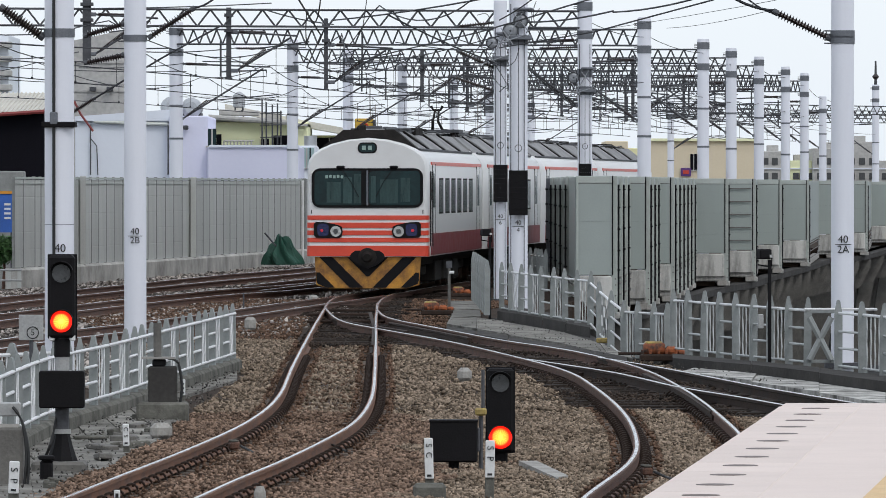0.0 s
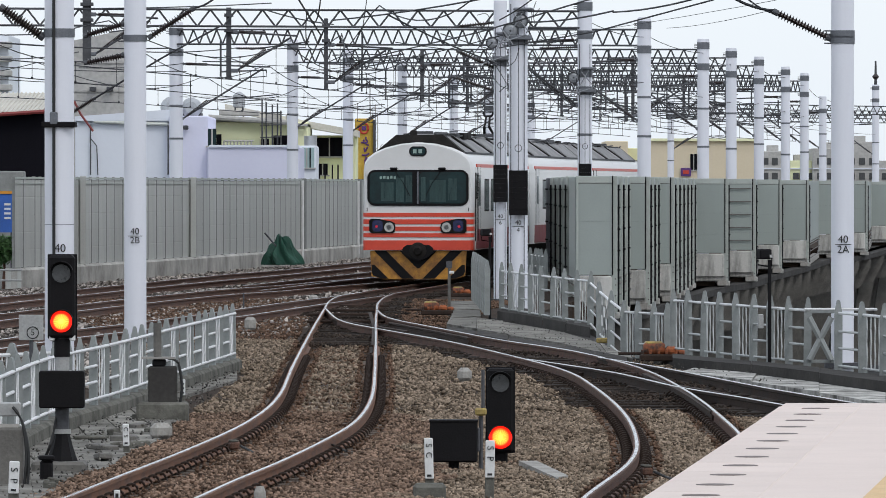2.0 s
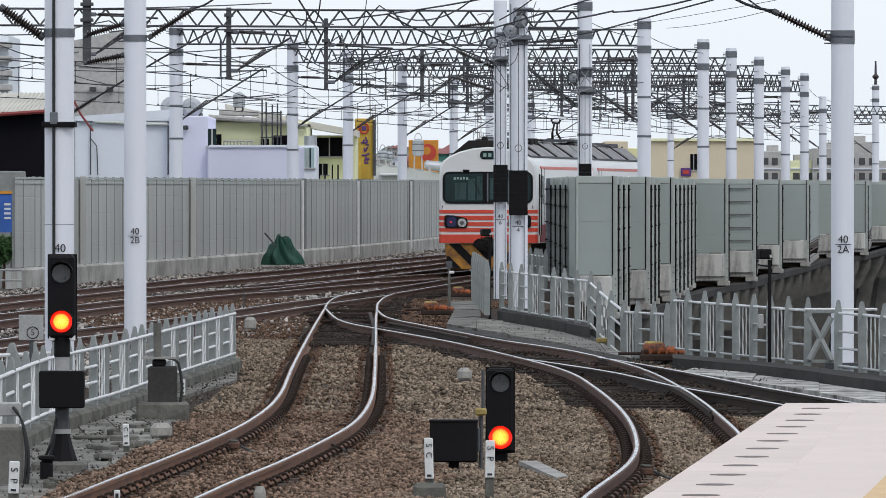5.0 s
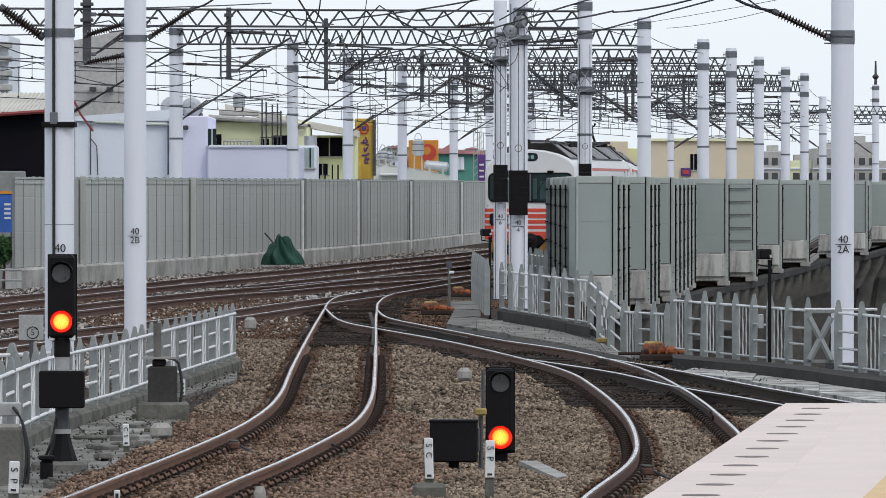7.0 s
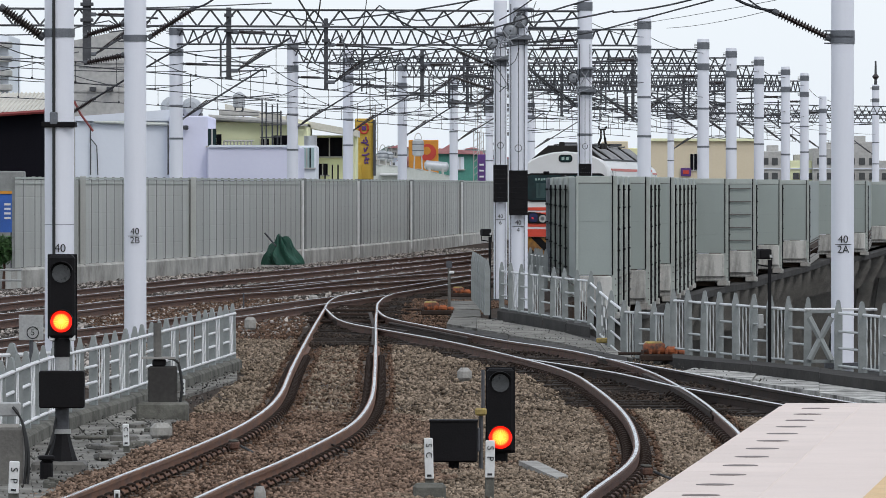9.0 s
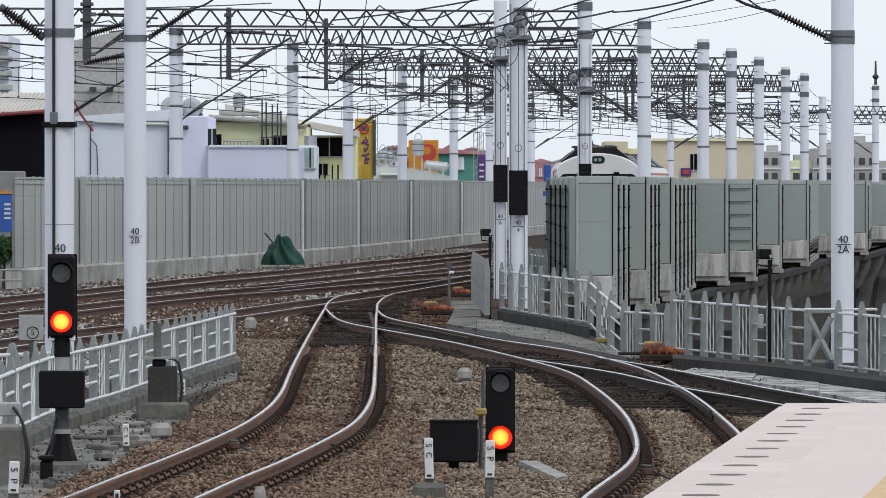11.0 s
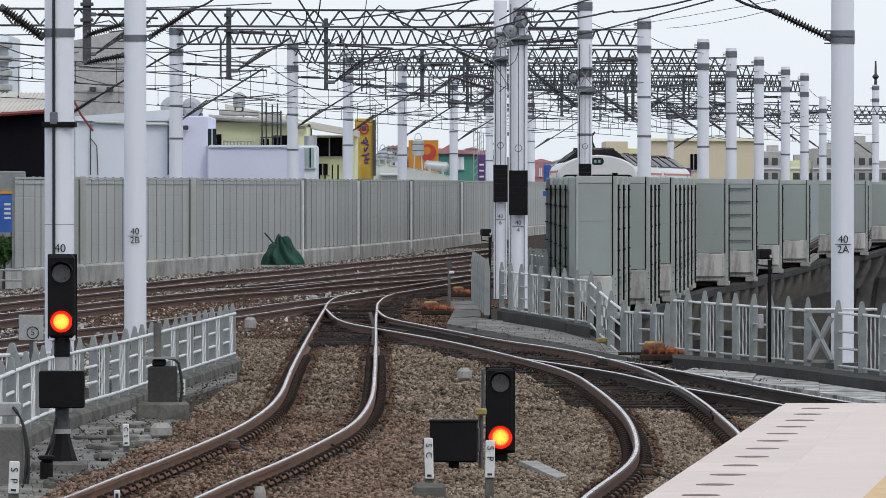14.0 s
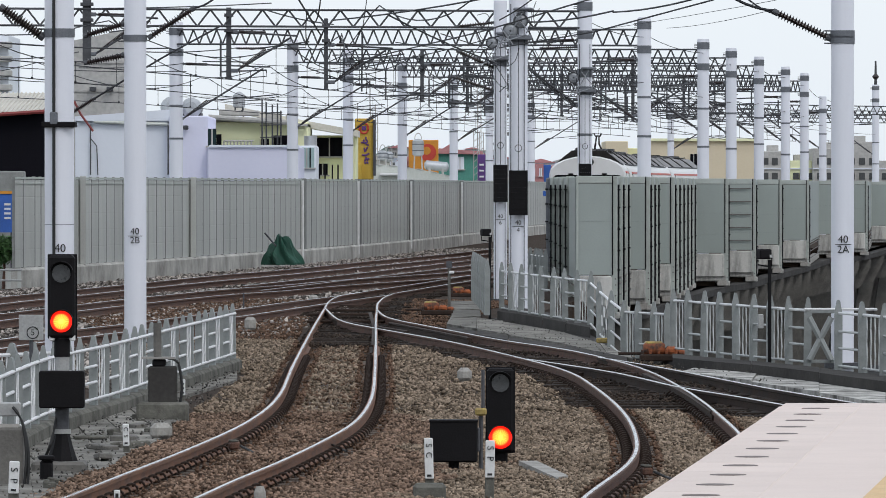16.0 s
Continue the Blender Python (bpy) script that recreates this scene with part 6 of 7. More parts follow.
solid("stake", Geo().tube([(0, 0, -0.2), (0, 0, 0.22)], 0.018, 6), "galvanised", "short thin steel stake beside the rails", "stake", m=pose(x, y, 0))

# green tarpaulin heap against the sound wall
bm = bmesh.new()
bmesh.ops.create_uvsphere(bm, u_segments=40, v_segments=24, radius=1.0)
for v in bm.verts:
    d = v.co.copy()
    fold = 0.12 * math.sin(9 * math.atan2(d.y, d.x) + 3 * d.z) + 0.3 * noise.noise(d * 1.8)
    v.co = Vector((d.x * 0.6 * (1.05 - 0.45 * max(d.z, 0)), d.y * 0.5, max(d.z, -0.05) * 0.8)) * (1 + fold)
    v.co.x -= 0.12 * max(d.z, 0)
me = bpy.data.meshes.new("tarpaulin")
bm.to_mesh(me)
bm.free()
me.materials.append(M["tarp"])
x, y = (-5.109, 227.273)
heap = tagged(new("tarpaulin", me), "dark green tarpaulin draped over a heap by the wall", "tarpaulin")
heap.matrix_basis = pose(x, y, 0.02)
part("pole", Geo().tube([(-0.25, -0.3, 0.55), (-0.62, -0.35, 0.98)], 0.03, 6), "galvanised", heap, "thin pole sticking out")


# ---- town beyond the sound walls ----
def block(b, name, x0, x1, y, z0, z1, mat, depth=8.0, label=""):
    return part(name, Geo().box(((x0 + x1) / 2, y + depth / 2, (z0 + z1) / 2), (x1 - x0, depth, z1 - z0), 0, 0.04), mat, b, label)


def window(b, x0, x1, y, z0, z1, mat="glass"):
    w = part("window", Geo().box(((x0 + x1) / 2, y - 0.02, (z0 + z1) / 2), (x1 - x0, 0.08, z1 - z0)), mat, b, "dark window")
    part("frame", Geo().box(((x0 + x1) / 2, y - 0.06, z0 - 0.03), (x1 - x0 + 0.15, 0.12, 0.06)), "wall_grey", w)
    part("mullion", Geo().box(((x0 + x1) / 2, y - 0.07, (z0 + z1) / 2), (0.05, 0.04, z1 - z0)), "wall_grey", w)
    return w


# black-sided shed with a pale sheet roof and red trim
x0, x1, y = -15.709, -12.818, 227.3
b = thing("shed", "black-sided shed with pale sheet roof and red trim", "shed")
block(b, "wall", x0, x1, y, -7, 4.9, "dark_side", 10, "black sheet wall")
roof = Geo().add([(x0 - 0.3, y - 0.4, 4.645), (x1 + 0.1, y - 0.4, 4.973), (x1 + 0.1, y + 9, 5.627), (x0 - 0.3, y + 9, 5.591), (x0 - 0.3, y - 0.4, 4.609), (x1 + 0.1, y - 0.4, 4.918), (x1 + 0.1, y + 9, 5.555), (x0 - 0.3, y + 9, 5.518)], [(0, 1, 2, 3), (7, 6, 5, 4), (0, 4, 5, 1), (1, 5, 6, 2), (2, 6, 7, 3), (3, 7, 4, 0)])
r = part("roof", roof, "roof_sheet", b, "pale ribbed sheet roof")
for k in range(23):
    u = k / 22
    xa = x0 - 0.2 + u * (x1 - x0 + 0.2)
    za = 4.645 + u * (4.973 - 4.645)
    part("rib", Geo().tube([(xa, y - 0.4, za + 0.02), (xa, y + 9, 5.609 + 0.03)], 0.022, 5), "roof_sheet", r)
part("fascia", Geo().tube([(x0 - 0.3, y - 0.45, 4.682), (x1, y - 0.45, 4.9), (x1 + 0.15, y - 0.45, 5.118)], 0.07, 6), "red_trim", b, "dull red fascia")
part("barge_board", Geo().tube([(-11.927, y + 1, 5.264), (-11.709, y + 1, 4.827), (-11.309, y + 1, 4.282)], 0.04, 6), "red_trim", b)

# tall stained concrete block
b = thing("tower_block", "stained grey concrete block behind the shed", "building")
x0, x1, y = -14.533, -12.356, 277.8
part("wall", Geo().plate([(x0, -7), (x1, -7), (x1, 8.678), (x0, 8.233)], y, y + 10), "wall_grey", b, "stained concrete wall")
for z in (7.389, 6.278):
    part("floor_band", Geo().box(((x0 + x1) / 2, y - 0.03, z), (x1 - x0, 0.06, 0.12)), "wall_grey", b)
for px in (-13.756, -13.089):
    part("bracket", Geo().box((px, y - 0.2, 6.322), (0.25, 0.4, 0.15)), "galvanised", b)
b = thing("apartment_block", "pale far apartment block with balconies", "building")
x0, x1, y = -20.095, -18.286, 297.6
block(b, "wall", x0, x1, y, -7, 8.881, "wall_white")
for k in range(4):
    part("balcony", Geo().box((x1 - 0.5, y - 0.4, 8.452 - k * 0.6), (1.3, 0.8, 0.25), 0, 0.03), "wall_grey", b)

# lavender and white factory
b = thing("factory", "lavender-white plaster factory with rooftop tanks nearby", "building")
y = 250.0
block(b, "wall", -13.08, -9.72, y + 1, -7, 4.86, "wall_white", 9, "white plaster wall")
part("roof_slope", Geo().plate([(-13.08, 4.98), (-9.72, 5.22), (-9.72, 4.82), (-13.08, 4.82)], y + 0.8, y + 9), "wall_white", b)
block(b, "wall", -9.72, -8.34, y + 0.5, -7, 5, "wall_lilac", 9, "lavender plaster wall")
block(b, "wall", -8.34, -5.08, y, -7, 3.9, "wall_lilac", 9, "lavender plaster wall")
part("parapet", Geo().box((-6.68, y - 0.04, 3.92), (3.2, 0.1, 0.08)), "wall_white", b)
window(b, -8.34, -8.04, y + 0.6, 3.94, 4.54)
part("downpipe", Geo().tube([(-9.74, y + 0.4, 2.9), (-9.74, y + 0.4, 4.66)], 0.028, 6), "galvanised", b)
part("downpipe", Geo().tube([(-12.52, y + 0.9, 2.9), (-12.52, y + 0.9, 4.7)], 0.025, 6), "galvanised", b)
part("downpipe", Geo().tube([(-12.52, y + 0.9, 4.2), (-12.3, y + 0.9, 3.94), (-12.26, y + 0.9, 2.9)], 0.02, 6), "galvanised", b)
part("wall_pipe", Geo().tube([(-12.4, y + 0.85, 4.8), (-9.75, y + 0.85, 4.7)], 0.06, 8), "roof_pale", b, "pale pipe along the wall")
part("floodlight", Geo().box((-9.12, y + 0.3, 4.58), (0.2, 0.2, 0.15), 0, 0.03), "galvanised", b)
for px, rr in ((-9.68, 0.4), (-8.98, 0.36)):
    t = thing("water_tank", "round stainless steel rooftop water tank", "water tank", pose(px, y + 3, 0), group="water tanks")
    part("vessel", Geo().tube([(0, -1.2, 5.3), (0, -1.05, 5.3), (0, 0.9, 5.3), (0, 1.05, 5.3)], [rr * 0.6, rr, rr, rr * 0.6], 24), "steel_tank", t, "", True)
    part("cradle", Geo().box((0, 0, 4.94), (0.7, 1.6, 0.35)), "galvanised", t)

# cream building with pipes and dark windows
b = thing("cream_building", "cream plaster building with pipes, tank and dark windows", "building")
y = 290.7
block(b, "wall", -9.581, -5.558, y, -7, 5.151, "wall_cream", 9, "cream plaster wall")
part("roof", Geo().plate([(-9.86, 5.384), (-5.558, 5.058), (-5.558, 4.965), (-9.86, 5.244)], y - 0.4, y + 9), "wall_grey", b)
part("pipe", Geo().tube([(-9.628, y - 0.8, 5.337), (-6.14, y - 0.8, 5.105)], 0.11, 8), "wall_grey", b, "thick grey pipe")
for x0, x1, z0, z1 in ((-9.698, -9.116, 4.081, 4.64), (-7.488, -7.163, 4.081, 4.453), (-6.977, -6.372, 4.105, 4.593)):
    window(b, x0, x1, y, z0, z1, "dark_side")
for k in range(9):
    px = -8.977 + k * 0.14
    part("rail_post", Geo().tube([(px, y - 1.2, 4.128), (px, y - 1.2, 4.36)], 0.03, 5), "wall_grey", b)
part("rail", Geo().tube([(-8.977, y - 1.2, 4.36), (-7.767, y - 1.2, 4.36)], 0.03, 5), "wall_grey", b)
for x, zt in ((-7.42, 6.1), (-7.25, 5.95), (-7.0, 5.85), (-6.79, 5.9), (-6.65, 5.6)):
    part("vent_pipe", Geo().tube([(x, y - 0.9, 4.2), (x, y - 0.9, zt)], 0.032, 8), "galvanised", b, "thin dark vent pipe")
for z in (4.5, 5.0, 5.5):
    part("pipe_tie", Geo().tube([(-7.5, y - 0.95, z), (-6.6, y - 0.95, z + 0.03)], 0.025, 6), "galvanised", b)
for x, w, zc, h in ((-9.0, 0.5, 5.55, 0.25), (-8.2, 1.2, 5.52, 0.22), (-7.0, 0.6, 5.4, 0.3), (-6.3, 0.4, 5.3, 0.3)):
    part("roof_unit", Geo().box((x, y + 1.5, zc), (w, 1.0, h), 0, 0.04), "wall_grey", b, "grey rooftop unit")
tank = thing("roof_tank", "pale drum tank on a steel stand over the cream building", "water tank", pose(-8.45, y + 2.0, 0))
part("drum", Geo().tube([(0, 0, 5.75), (0, 0, 5.8), (0, 0, 6.28), (0, 0, 6.42)], [0.2, 0.25, 0.25, 0.06], 20), "steel_tank", tank, "", True)
for ax, ay in ((-0.2, -0.2), (0.2, -0.2), (-0.2, 0.2), (0.2, 0.2)):
    part("stand_leg", Geo().tube([(ax, ay, 5.1), (ax * 0.8, ay * 0.8, 5.76)], 0.025, 6), "galvanised", tank)
b = thing("awning_building", "cream building with a beige awning and dark openings", "building")
y = 297.6
block(b, "wall", -6.095, -3.667, y, -7, 4.643, "wall_cream", 8)
part("awning", Geo().plate([(-9.14, 5.95), (-6.095, 5.31), (-3.548, 4.833), (-3.548, 4.571), (-6.095, 5.024), (-9.14, 5.7)], y - 1.6, y + 4), "roof_sheet", b, "beige awning roof")
for x0, x1, z0, z1 in ((-5.333, -4.238, 3.762, 4.548), (-5.286, -4.857, 2.976, 3.452)):
    window(b, x0, x1, y, z0, z1, "dark_side")
b = thing("annex", "small white annex with a shuttered window and tank", "building")
y = 284
block(b, "wall", -5.864, -5.091, y, -7, 4.136, "wall_white", 6)
window(b, -5.773, -5.182, y, 3.25, 4.045, "pane_teal")
for x in (-5.62, -5.34):
    part("mullion", Geo().box((x, y - 0.07, 3.65), (0.05, 0.05, 0.8)), "dark_side", b)
part("tank", Geo().tube([(-5.364, y + 2, 4.136), (-5.364, y + 2, 4.545)], 0.26, 16), "steel_tank", b, "small steel tank", True)
for x in (-4.977, -4.75, -4.455, -4.227):
    part("railing", Geo().tube([(x, y + 0.5, 2.773), (x, y + 0.5, 3.364)], 0.03, 6), "dark_side", b)

# tall sign with vertical writing kept as bars
b = thing("tall_sign", "tall yellow shop sign with purple bars", "sign")
x0, x1, y = -4.105, -3.237, 329.0
block(b, "board", x0, x1, y, 2.816, 5.658, "sign_yellow", 0.5)
x = x0 + 0.42
part("emblem", Geo().tube([(x + 0.2 * math.cos(a), y - 0.04, 5.2 + 0.24 * math.sin(a)) for a in (i * math.pi / 9 for i in range(19))], 0.045, 6), "sign_red", b, "dull red ring emblem")
part("emblem_core", Geo().box((x, y - 0.04, 5.2), (0.2, 0.08, 0.2), 0, 0.02), "sign_purple", b)
stroke_rng = random.Random(3)
for z in (4.62, 4.1, 3.62):
    for k in range(5):
        dx, dz = stroke_rng.uniform(-0.12, 0.12), stroke_rng.uniform(-0.16, 0.16)
        ux, uz = stroke_rng.uniform(-0.14, 0.14), stroke_rng.uniform(-0.12, 0.12)
        part("bar", Geo().tube([(x + 0.06 + dx - ux, y - 0.03, z + dz - uz), (x + 0.06 + dx + ux, y - 0.03, z + dz + uz)], 0.04, 5), "sign_purple", b)
part("frame", Geo().box((x1 + 0.05, y, 4.289), (0.12, 0.4, 2.6)), "galvanised", b)
block(b, "base", -4.158, -3.789, y - 0.3, -7, 3.553, "sign_yellow", 0.6)
b = thing("orange_sign", "orange shop billboard with a red round emblem", "sign")
x0, x1, y = -2.033, -0.267, 417.0
block(b, "board", x0, x1, y, -7, 5.233, "sign_orange", 0.5)
part("emblem", Geo().tube([(-0.9, y - 0.05, 4.5), (-0.9, y + 0.1, 4.5)], 0.5, 22), "sign_red", b)
part("emblem_inner", Geo().tube([(-0.967, y - 0.09, 4.6), (-0.967, y, 4.6)], 0.24, 18), "sign_orange", b)
def drum(x, y, z0, z1, r, foot):
    """Upright stainless tank on four legs with a hoop ladder on top."""
    t = thing("steel_tank", "upright stainless steel tank on legs above the roofs", "water tank", pose(x, y, 0), group="upright tanks")
    part("vessel", Geo().tube([(0, 0, z0), (0, 0, z0 + 0.08), (0, 0, z1 - 0.1), (0, 0, z1)], [r * 0.6, r, r, r * 0.5], 20), "steel_tank", t, "", True)
    for z in (z0 + (z1 - z0) * 0.3, z0 + (z1 - z0) * 0.66):
        part("band", Geo().tube([(0, 0, z), (0, 0, z + 0.05)], r + 0.02, 20), "band", t, "", True)
    for ax, ay in ((-1, -1), (1, -1), (-1, 1), (1, 1)):
        part("leg", Geo().tube([(ax * r * 0.8, ay * r * 0.8, foot), (ax * r * 0.6, ay * r * 0.6, z0 + 0.1)], 0.035, 6), "wall_grey", t)
    part("hoop", Geo().tube([(r * 0.6 * math.cos(a), 0, z1 + 0.28 * math.sin(a)) for a in (i * math.pi / 8 for i in range(9))], 0.02, 5), "wall_grey", t)


drum(-1.23, 349.0, 3.98, 4.84, 0.28, 3.0)
drum(-2.95, 345.0, 3.75, 4.25, 0.24, 3.2)
drum(-2.65, 345.5, 3.7, 4.2, 0.22, 3.2)
drum(-4.12, 326.0, 3.8, 4.6, 0.16, -7.0)
t = thing("steel_tank", "long horizontal stainless steel tank above the hall roof", "water tank", pose(-0.31, 349.5, 0), group="lying tanks")
part("vessel", Geo().tube([(-0.62, 0, 3.55), (-0.52, 0, 3.55), (0.5, 0, 3.45), (0.6, 0, 3.45)], [0.1, 0.24, 0.24, 0.1], 18), "steel_tank", t, "", True)
for e in (-0.35, 0.3):
    part("saddle", Geo().box((e, 0, 3.18), (0.12, 0.4, 0.4)), "wall_grey", t)

# long pale vaulted roof
b = thing("vaulted_hall", "long hall with a pale vaulted sheet roof", "building")
y, n = 340.0, 14
arc = [(-3.892 + 4.6 * k / n, 2.716 + 0.72 * math.cos(math.pi * 0.5 * k / n) ** 0.8 + 0.12) for k in range(n + 1)]
part("roof", Geo().plate([(-3.946, -7)] + arc + [(arc[-1][0], -7)], y, y + 12), "roof_pale", b, "pale vaulted sheet roof")
for k in range(8):
    part("seam", Geo().tube([(px, y + 0.05 - 0.1, pz + 0.01) for px, pz in arc[k * 2 if k * 2 < n else n - 1:k * 2 + 2]] + [(arc[min(k * 2 + 1, n)][0], y - 0.05, arc[min(k * 2 + 1, n)][1])], 0.02, 4), "wall_grey", b)
part("skylight", Geo().box((-2.541, y - 0.2, 3.068), (1.0, 0.3, 0.12), 0, 0.02), "white", b)

# green clad building and small signs
b = thing("green_building", "green sheet-clad building with a red roof", "building")
x0, x1, y = -0.414, 2.345, 431.0
block(b, "wall", x0, x1, y, -7, 4.5, "green_sheet", 8)
part("roof", Geo().plate([(x0 - 0.2, 4.5), (x0 + 0.2, 4.81), (x1, 4.638), (x1 + 0.3, 4.431)], y - 0.3, y + 8), "pink", b, "pale red roof")
window(b, x0 + 1.2, x0 + 1.7, y, 3.534, 4.293, "wall_white")
b = thing("blue_sign", "narrow purple shop sign with pale bars", "sign")
x0, x1, y = 2.033, 2.5, 415.0
block(b, "board", x0, x1, y, -7, 4.367, "sign_purple", 0.4)
for k in range(3):
    part("bar", Geo().box(((x0 + x1) / 2, y - 0.03, 3.767 - k * 0.35), (0.26, 0.06, 0.1)), "white", b)
b = thing("pink_building", "faded pink low building far beyond the wall", "building")
block(b, "wall", 5.222, 6.593, 463, -7, 3.981, "pink", 8)
for k in range(3):
    window(b, 5.407 + k * 0.45, 5.593 + k * 0.45, 463, 3.167, 3.685, "wall_white")
block(b, "shop_front", 6.593, 7.074, 463.5, -7, 3.907, "sign_blue", 6)

# beige buildings behind the viaduct
b = thing("beige_building", "long beige plaster building with few dark windows", "building")
y = 480.0
block(b, "wall", 14.077, 21.577, y, -7, 5.731, "wall_beige", 12, "beige plaster wall")
block(b, "wall", 11.077, 12.615, y + 2, -7, 5.577, "wall_beige", 12)
block(b, "wall", 12.154, 14.462, y + 4, -7, 5.115, "wall_cream", 12)
window(b, 16.808, 17.269, y, 3.615, 4.692, "dark_side")
window(b, 19.462, 19.846, y, 4.038, 4.885, "dark_side")
part("cornice", Geo().box((17.846, y - 0.1, 5.654), (7.6, 0.3, 0.18)), "wall_cream", b)
sg = part("wall_sign", Geo().box((16.5, y - 0.15, 3.462), (0.7, 0.1, 0.55)), "sign_purple", b, "blue and red wall sign")
part("sign_bar", Geo().box((16.5, y - 0.22, 3.462), (0.4, 0.04, 0.25)), "sign_red", sg)
b = thing("white_house", "pale far houses behind the viaduct", "building")
for x0, x1, zt, mat in ((23.4, 25.7, 5.1, "wall_grey"), (25.7, 27.3, 4.4, "wall_cream"), (27.3, 29.8, 5.3, "wall_grey"), (29.8, 32.3, 5.8, "wall_grey"), (32.2, 34.8, 4.4, "wall_grey")):
    y = 521 + (x0 % 3)
    w = block(b, "wall", x0, x1, y, -7, zt, mat, 10)
    part("roof_box", Geo().box(((x0 + x1) / 2, y + 3, zt + 0.2), (0.8, 2, 0.5)), "wall_grey", w)
    for k in range(3):
        for z in (3.0, 4.1):
            if z + 0.5 < zt:
                xa = x0 + (x1 - x0) * (0.12 + 0.3 * k)
                part("window", Geo().box((xa + 0.22, y - 0.02, z + 0.25), (0.44, 0.08, 0.5)), "lens_dark", w, "dark window")
    part("floor_band", Geo().box(((x0 + x1) / 2, y - 0.05, 3.8), (x1 - x0, 0.12, 0.1)), "wall_white", w)

# scattered far roofs
rnd = random.Random(11)
for k in range(46):
    across = rnd.uniform(-144, 116) if k < 32 else rnd.uniform(146, 276)
    rise = rnd.uniform(68, 34) if k < 32 else rnd.uniform(44, 26)
    s = rnd.uniform(17, 24)
    top = 2.5 + rise / s
    w = rnd.uniform(0.4, 1.3)
    b = thing("far_house", "small pale house among far roofs", "house", group="far houses")
    x, y = across / s, 12500 / s
    block(b, "wall", x - w, x + w, y, -7, top, rnd.choice(("wall_white", "wall_grey", "wall_cream", "pink", "wall_white", "roof_sheet")), 5)
    part("roof", Geo().plate([(x - w - 0.15, top), (x, top + rnd.uniform(0.1, 0.5)), (x + w + 0.15, top)], y - 0.3, y + 5), rnd.choice(("pink", "wall_grey", "pink", "roof_sheet")), b)
    for j in range(2):
        window(b, x - w * 0.6 + j * w * 0.7, x - w * 0.25 + j * w * 0.7, y, top - 0.9, top - 0.4, "lens_dark")
# antenna masts
for x, y, zt in ((-3.444, 347.2, 6.53), (-3.333, 347.2, 6.11), (1.933, 416.7, 5.83), (2.267, 416.7, 5.67), (2.286, 446.4, 8.93)):
    m = thing("antenna_mast", "thin lattice antenna mast above the roofs", "antenna mast", pose(x, y, 0), group="antenna masts")
    for d in (-0.12, 0.12):
        part("leg", Geo().tube([(d, 0, -7), (d, 0, zt)], 0.025, 4), "wall_grey", m)
    g = Geo()
    for k in range(10):
        z = zt - 0.3 - k * 0.4
        g.tube([(-0.12, 0, z), (0.12, 0, z + 0.2)], 0.018, 4)
    part("lattice", g, "wall_grey", m)

# wooded hill far off
for cx, w, zt, dist in ((-11.3, 16, 11.0, 1500), (-22, 30, 9.5, 1600)):
    g = Geo()
    n = 40
    prof = [(cx + w * (k / n - 0.5) * 2, -7 + (zt + 7) * math.exp(-((k / n - 0.5) * 3.2) ** 2) + 1.2 * noise.noise(Vector((k * 0.7, dist, 0)))) for k in range(n + 1)]
    hill = solid("hill", Geo().plate([(prof[0][0], -7)] + prof + [(prof[-1][0], -7)], dist, dist + 60), "hill", "wooded hill on the horizon with haze in its colour", "hill", kind="structure")


def leaf_cloud(name, centre, size, n, leaf, mat, seed, kind="", label="", category=""):
    rs = np.random.RandomState(seed)
    g = Geo()
    for k in range(n):
        d = rs.normal(size=3)
        d /= np.linalg.norm(d)
        r = rs.uniform(0.35, 1.0) ** 0.5
        lump = 0.7 + 0.45 * noise.noise(Vector(d) * 2.2 + Vector((seed, 0, 0)))
        c = Vector(centre) + Vector((d[0] * size[0], d[1] * size[1], d[2] * size[2])) * r * lump
        a, b = Vector(rs.normal(size=3)).normalized() * leaf, Vector(rs.normal(size=3)).normalized() * leaf * 0.5
        g.add([c - a, c + b, c + a, c - b], [(0, 1, 2, 3)])
    return g


# shrub and blue hoarding at the end of the wall
x, y = (-11.969, 192.308)
sh = thing("shrub", "dark green shrub at the end of the sound wall", "shrub", pose(x, y, 0))
part("trunk", Geo().tube([(0, 0, -0.3), (0.03, 0, 0.3), (-0.05, 0, 0.7)], [0.05, 0.04, 0.02], 6), "rust", sh)
part("crown", leaf_cloud("crown", (0, 0, 0.75), (0.4, 0.4, 0.55), 900, 0.075, "leaf", 3), "leaf", sh, "dense small green leaves")
x, y = (-12.71, 201.613)
hb = thing("hoarding", "blue hoarding with white bars and an orange edge", "sign", pose(x, y, 0))
part("board", Geo().box((0, 0, 1.758), (0.95, 0.08, 1.15)), "sign_blue", hb)
part("edge", Geo().box((0, -0.02, 2.323), (0.98, 0.1, 0.08)), "sign_orange", hb)
for k in range(4):
    part("bar", Geo().box((0.28, -0.045, 1.984 - 0.13 * k), (0.18, 0.02, 0.06)), "white", hb)
for e in (-0.4, 0.4):
    part("leg", Geo().tube([(e, 0.05, -0.4), (e, 0.05, 1.371)], 0.04, 6), "galvanised", hb)
hw = thing("low_wall", "dark green-grey wall behind the hoarding", "wall")
block(hw, "wall", -14.067, -12.4, 209, -7, 2.95, "post_dark", 1.0)
x, y = (-11.412, 183.824)
gr = thing("guard_rail", "low grey guard rail beside the wall end", "guard rail", pose(x, y, 0))
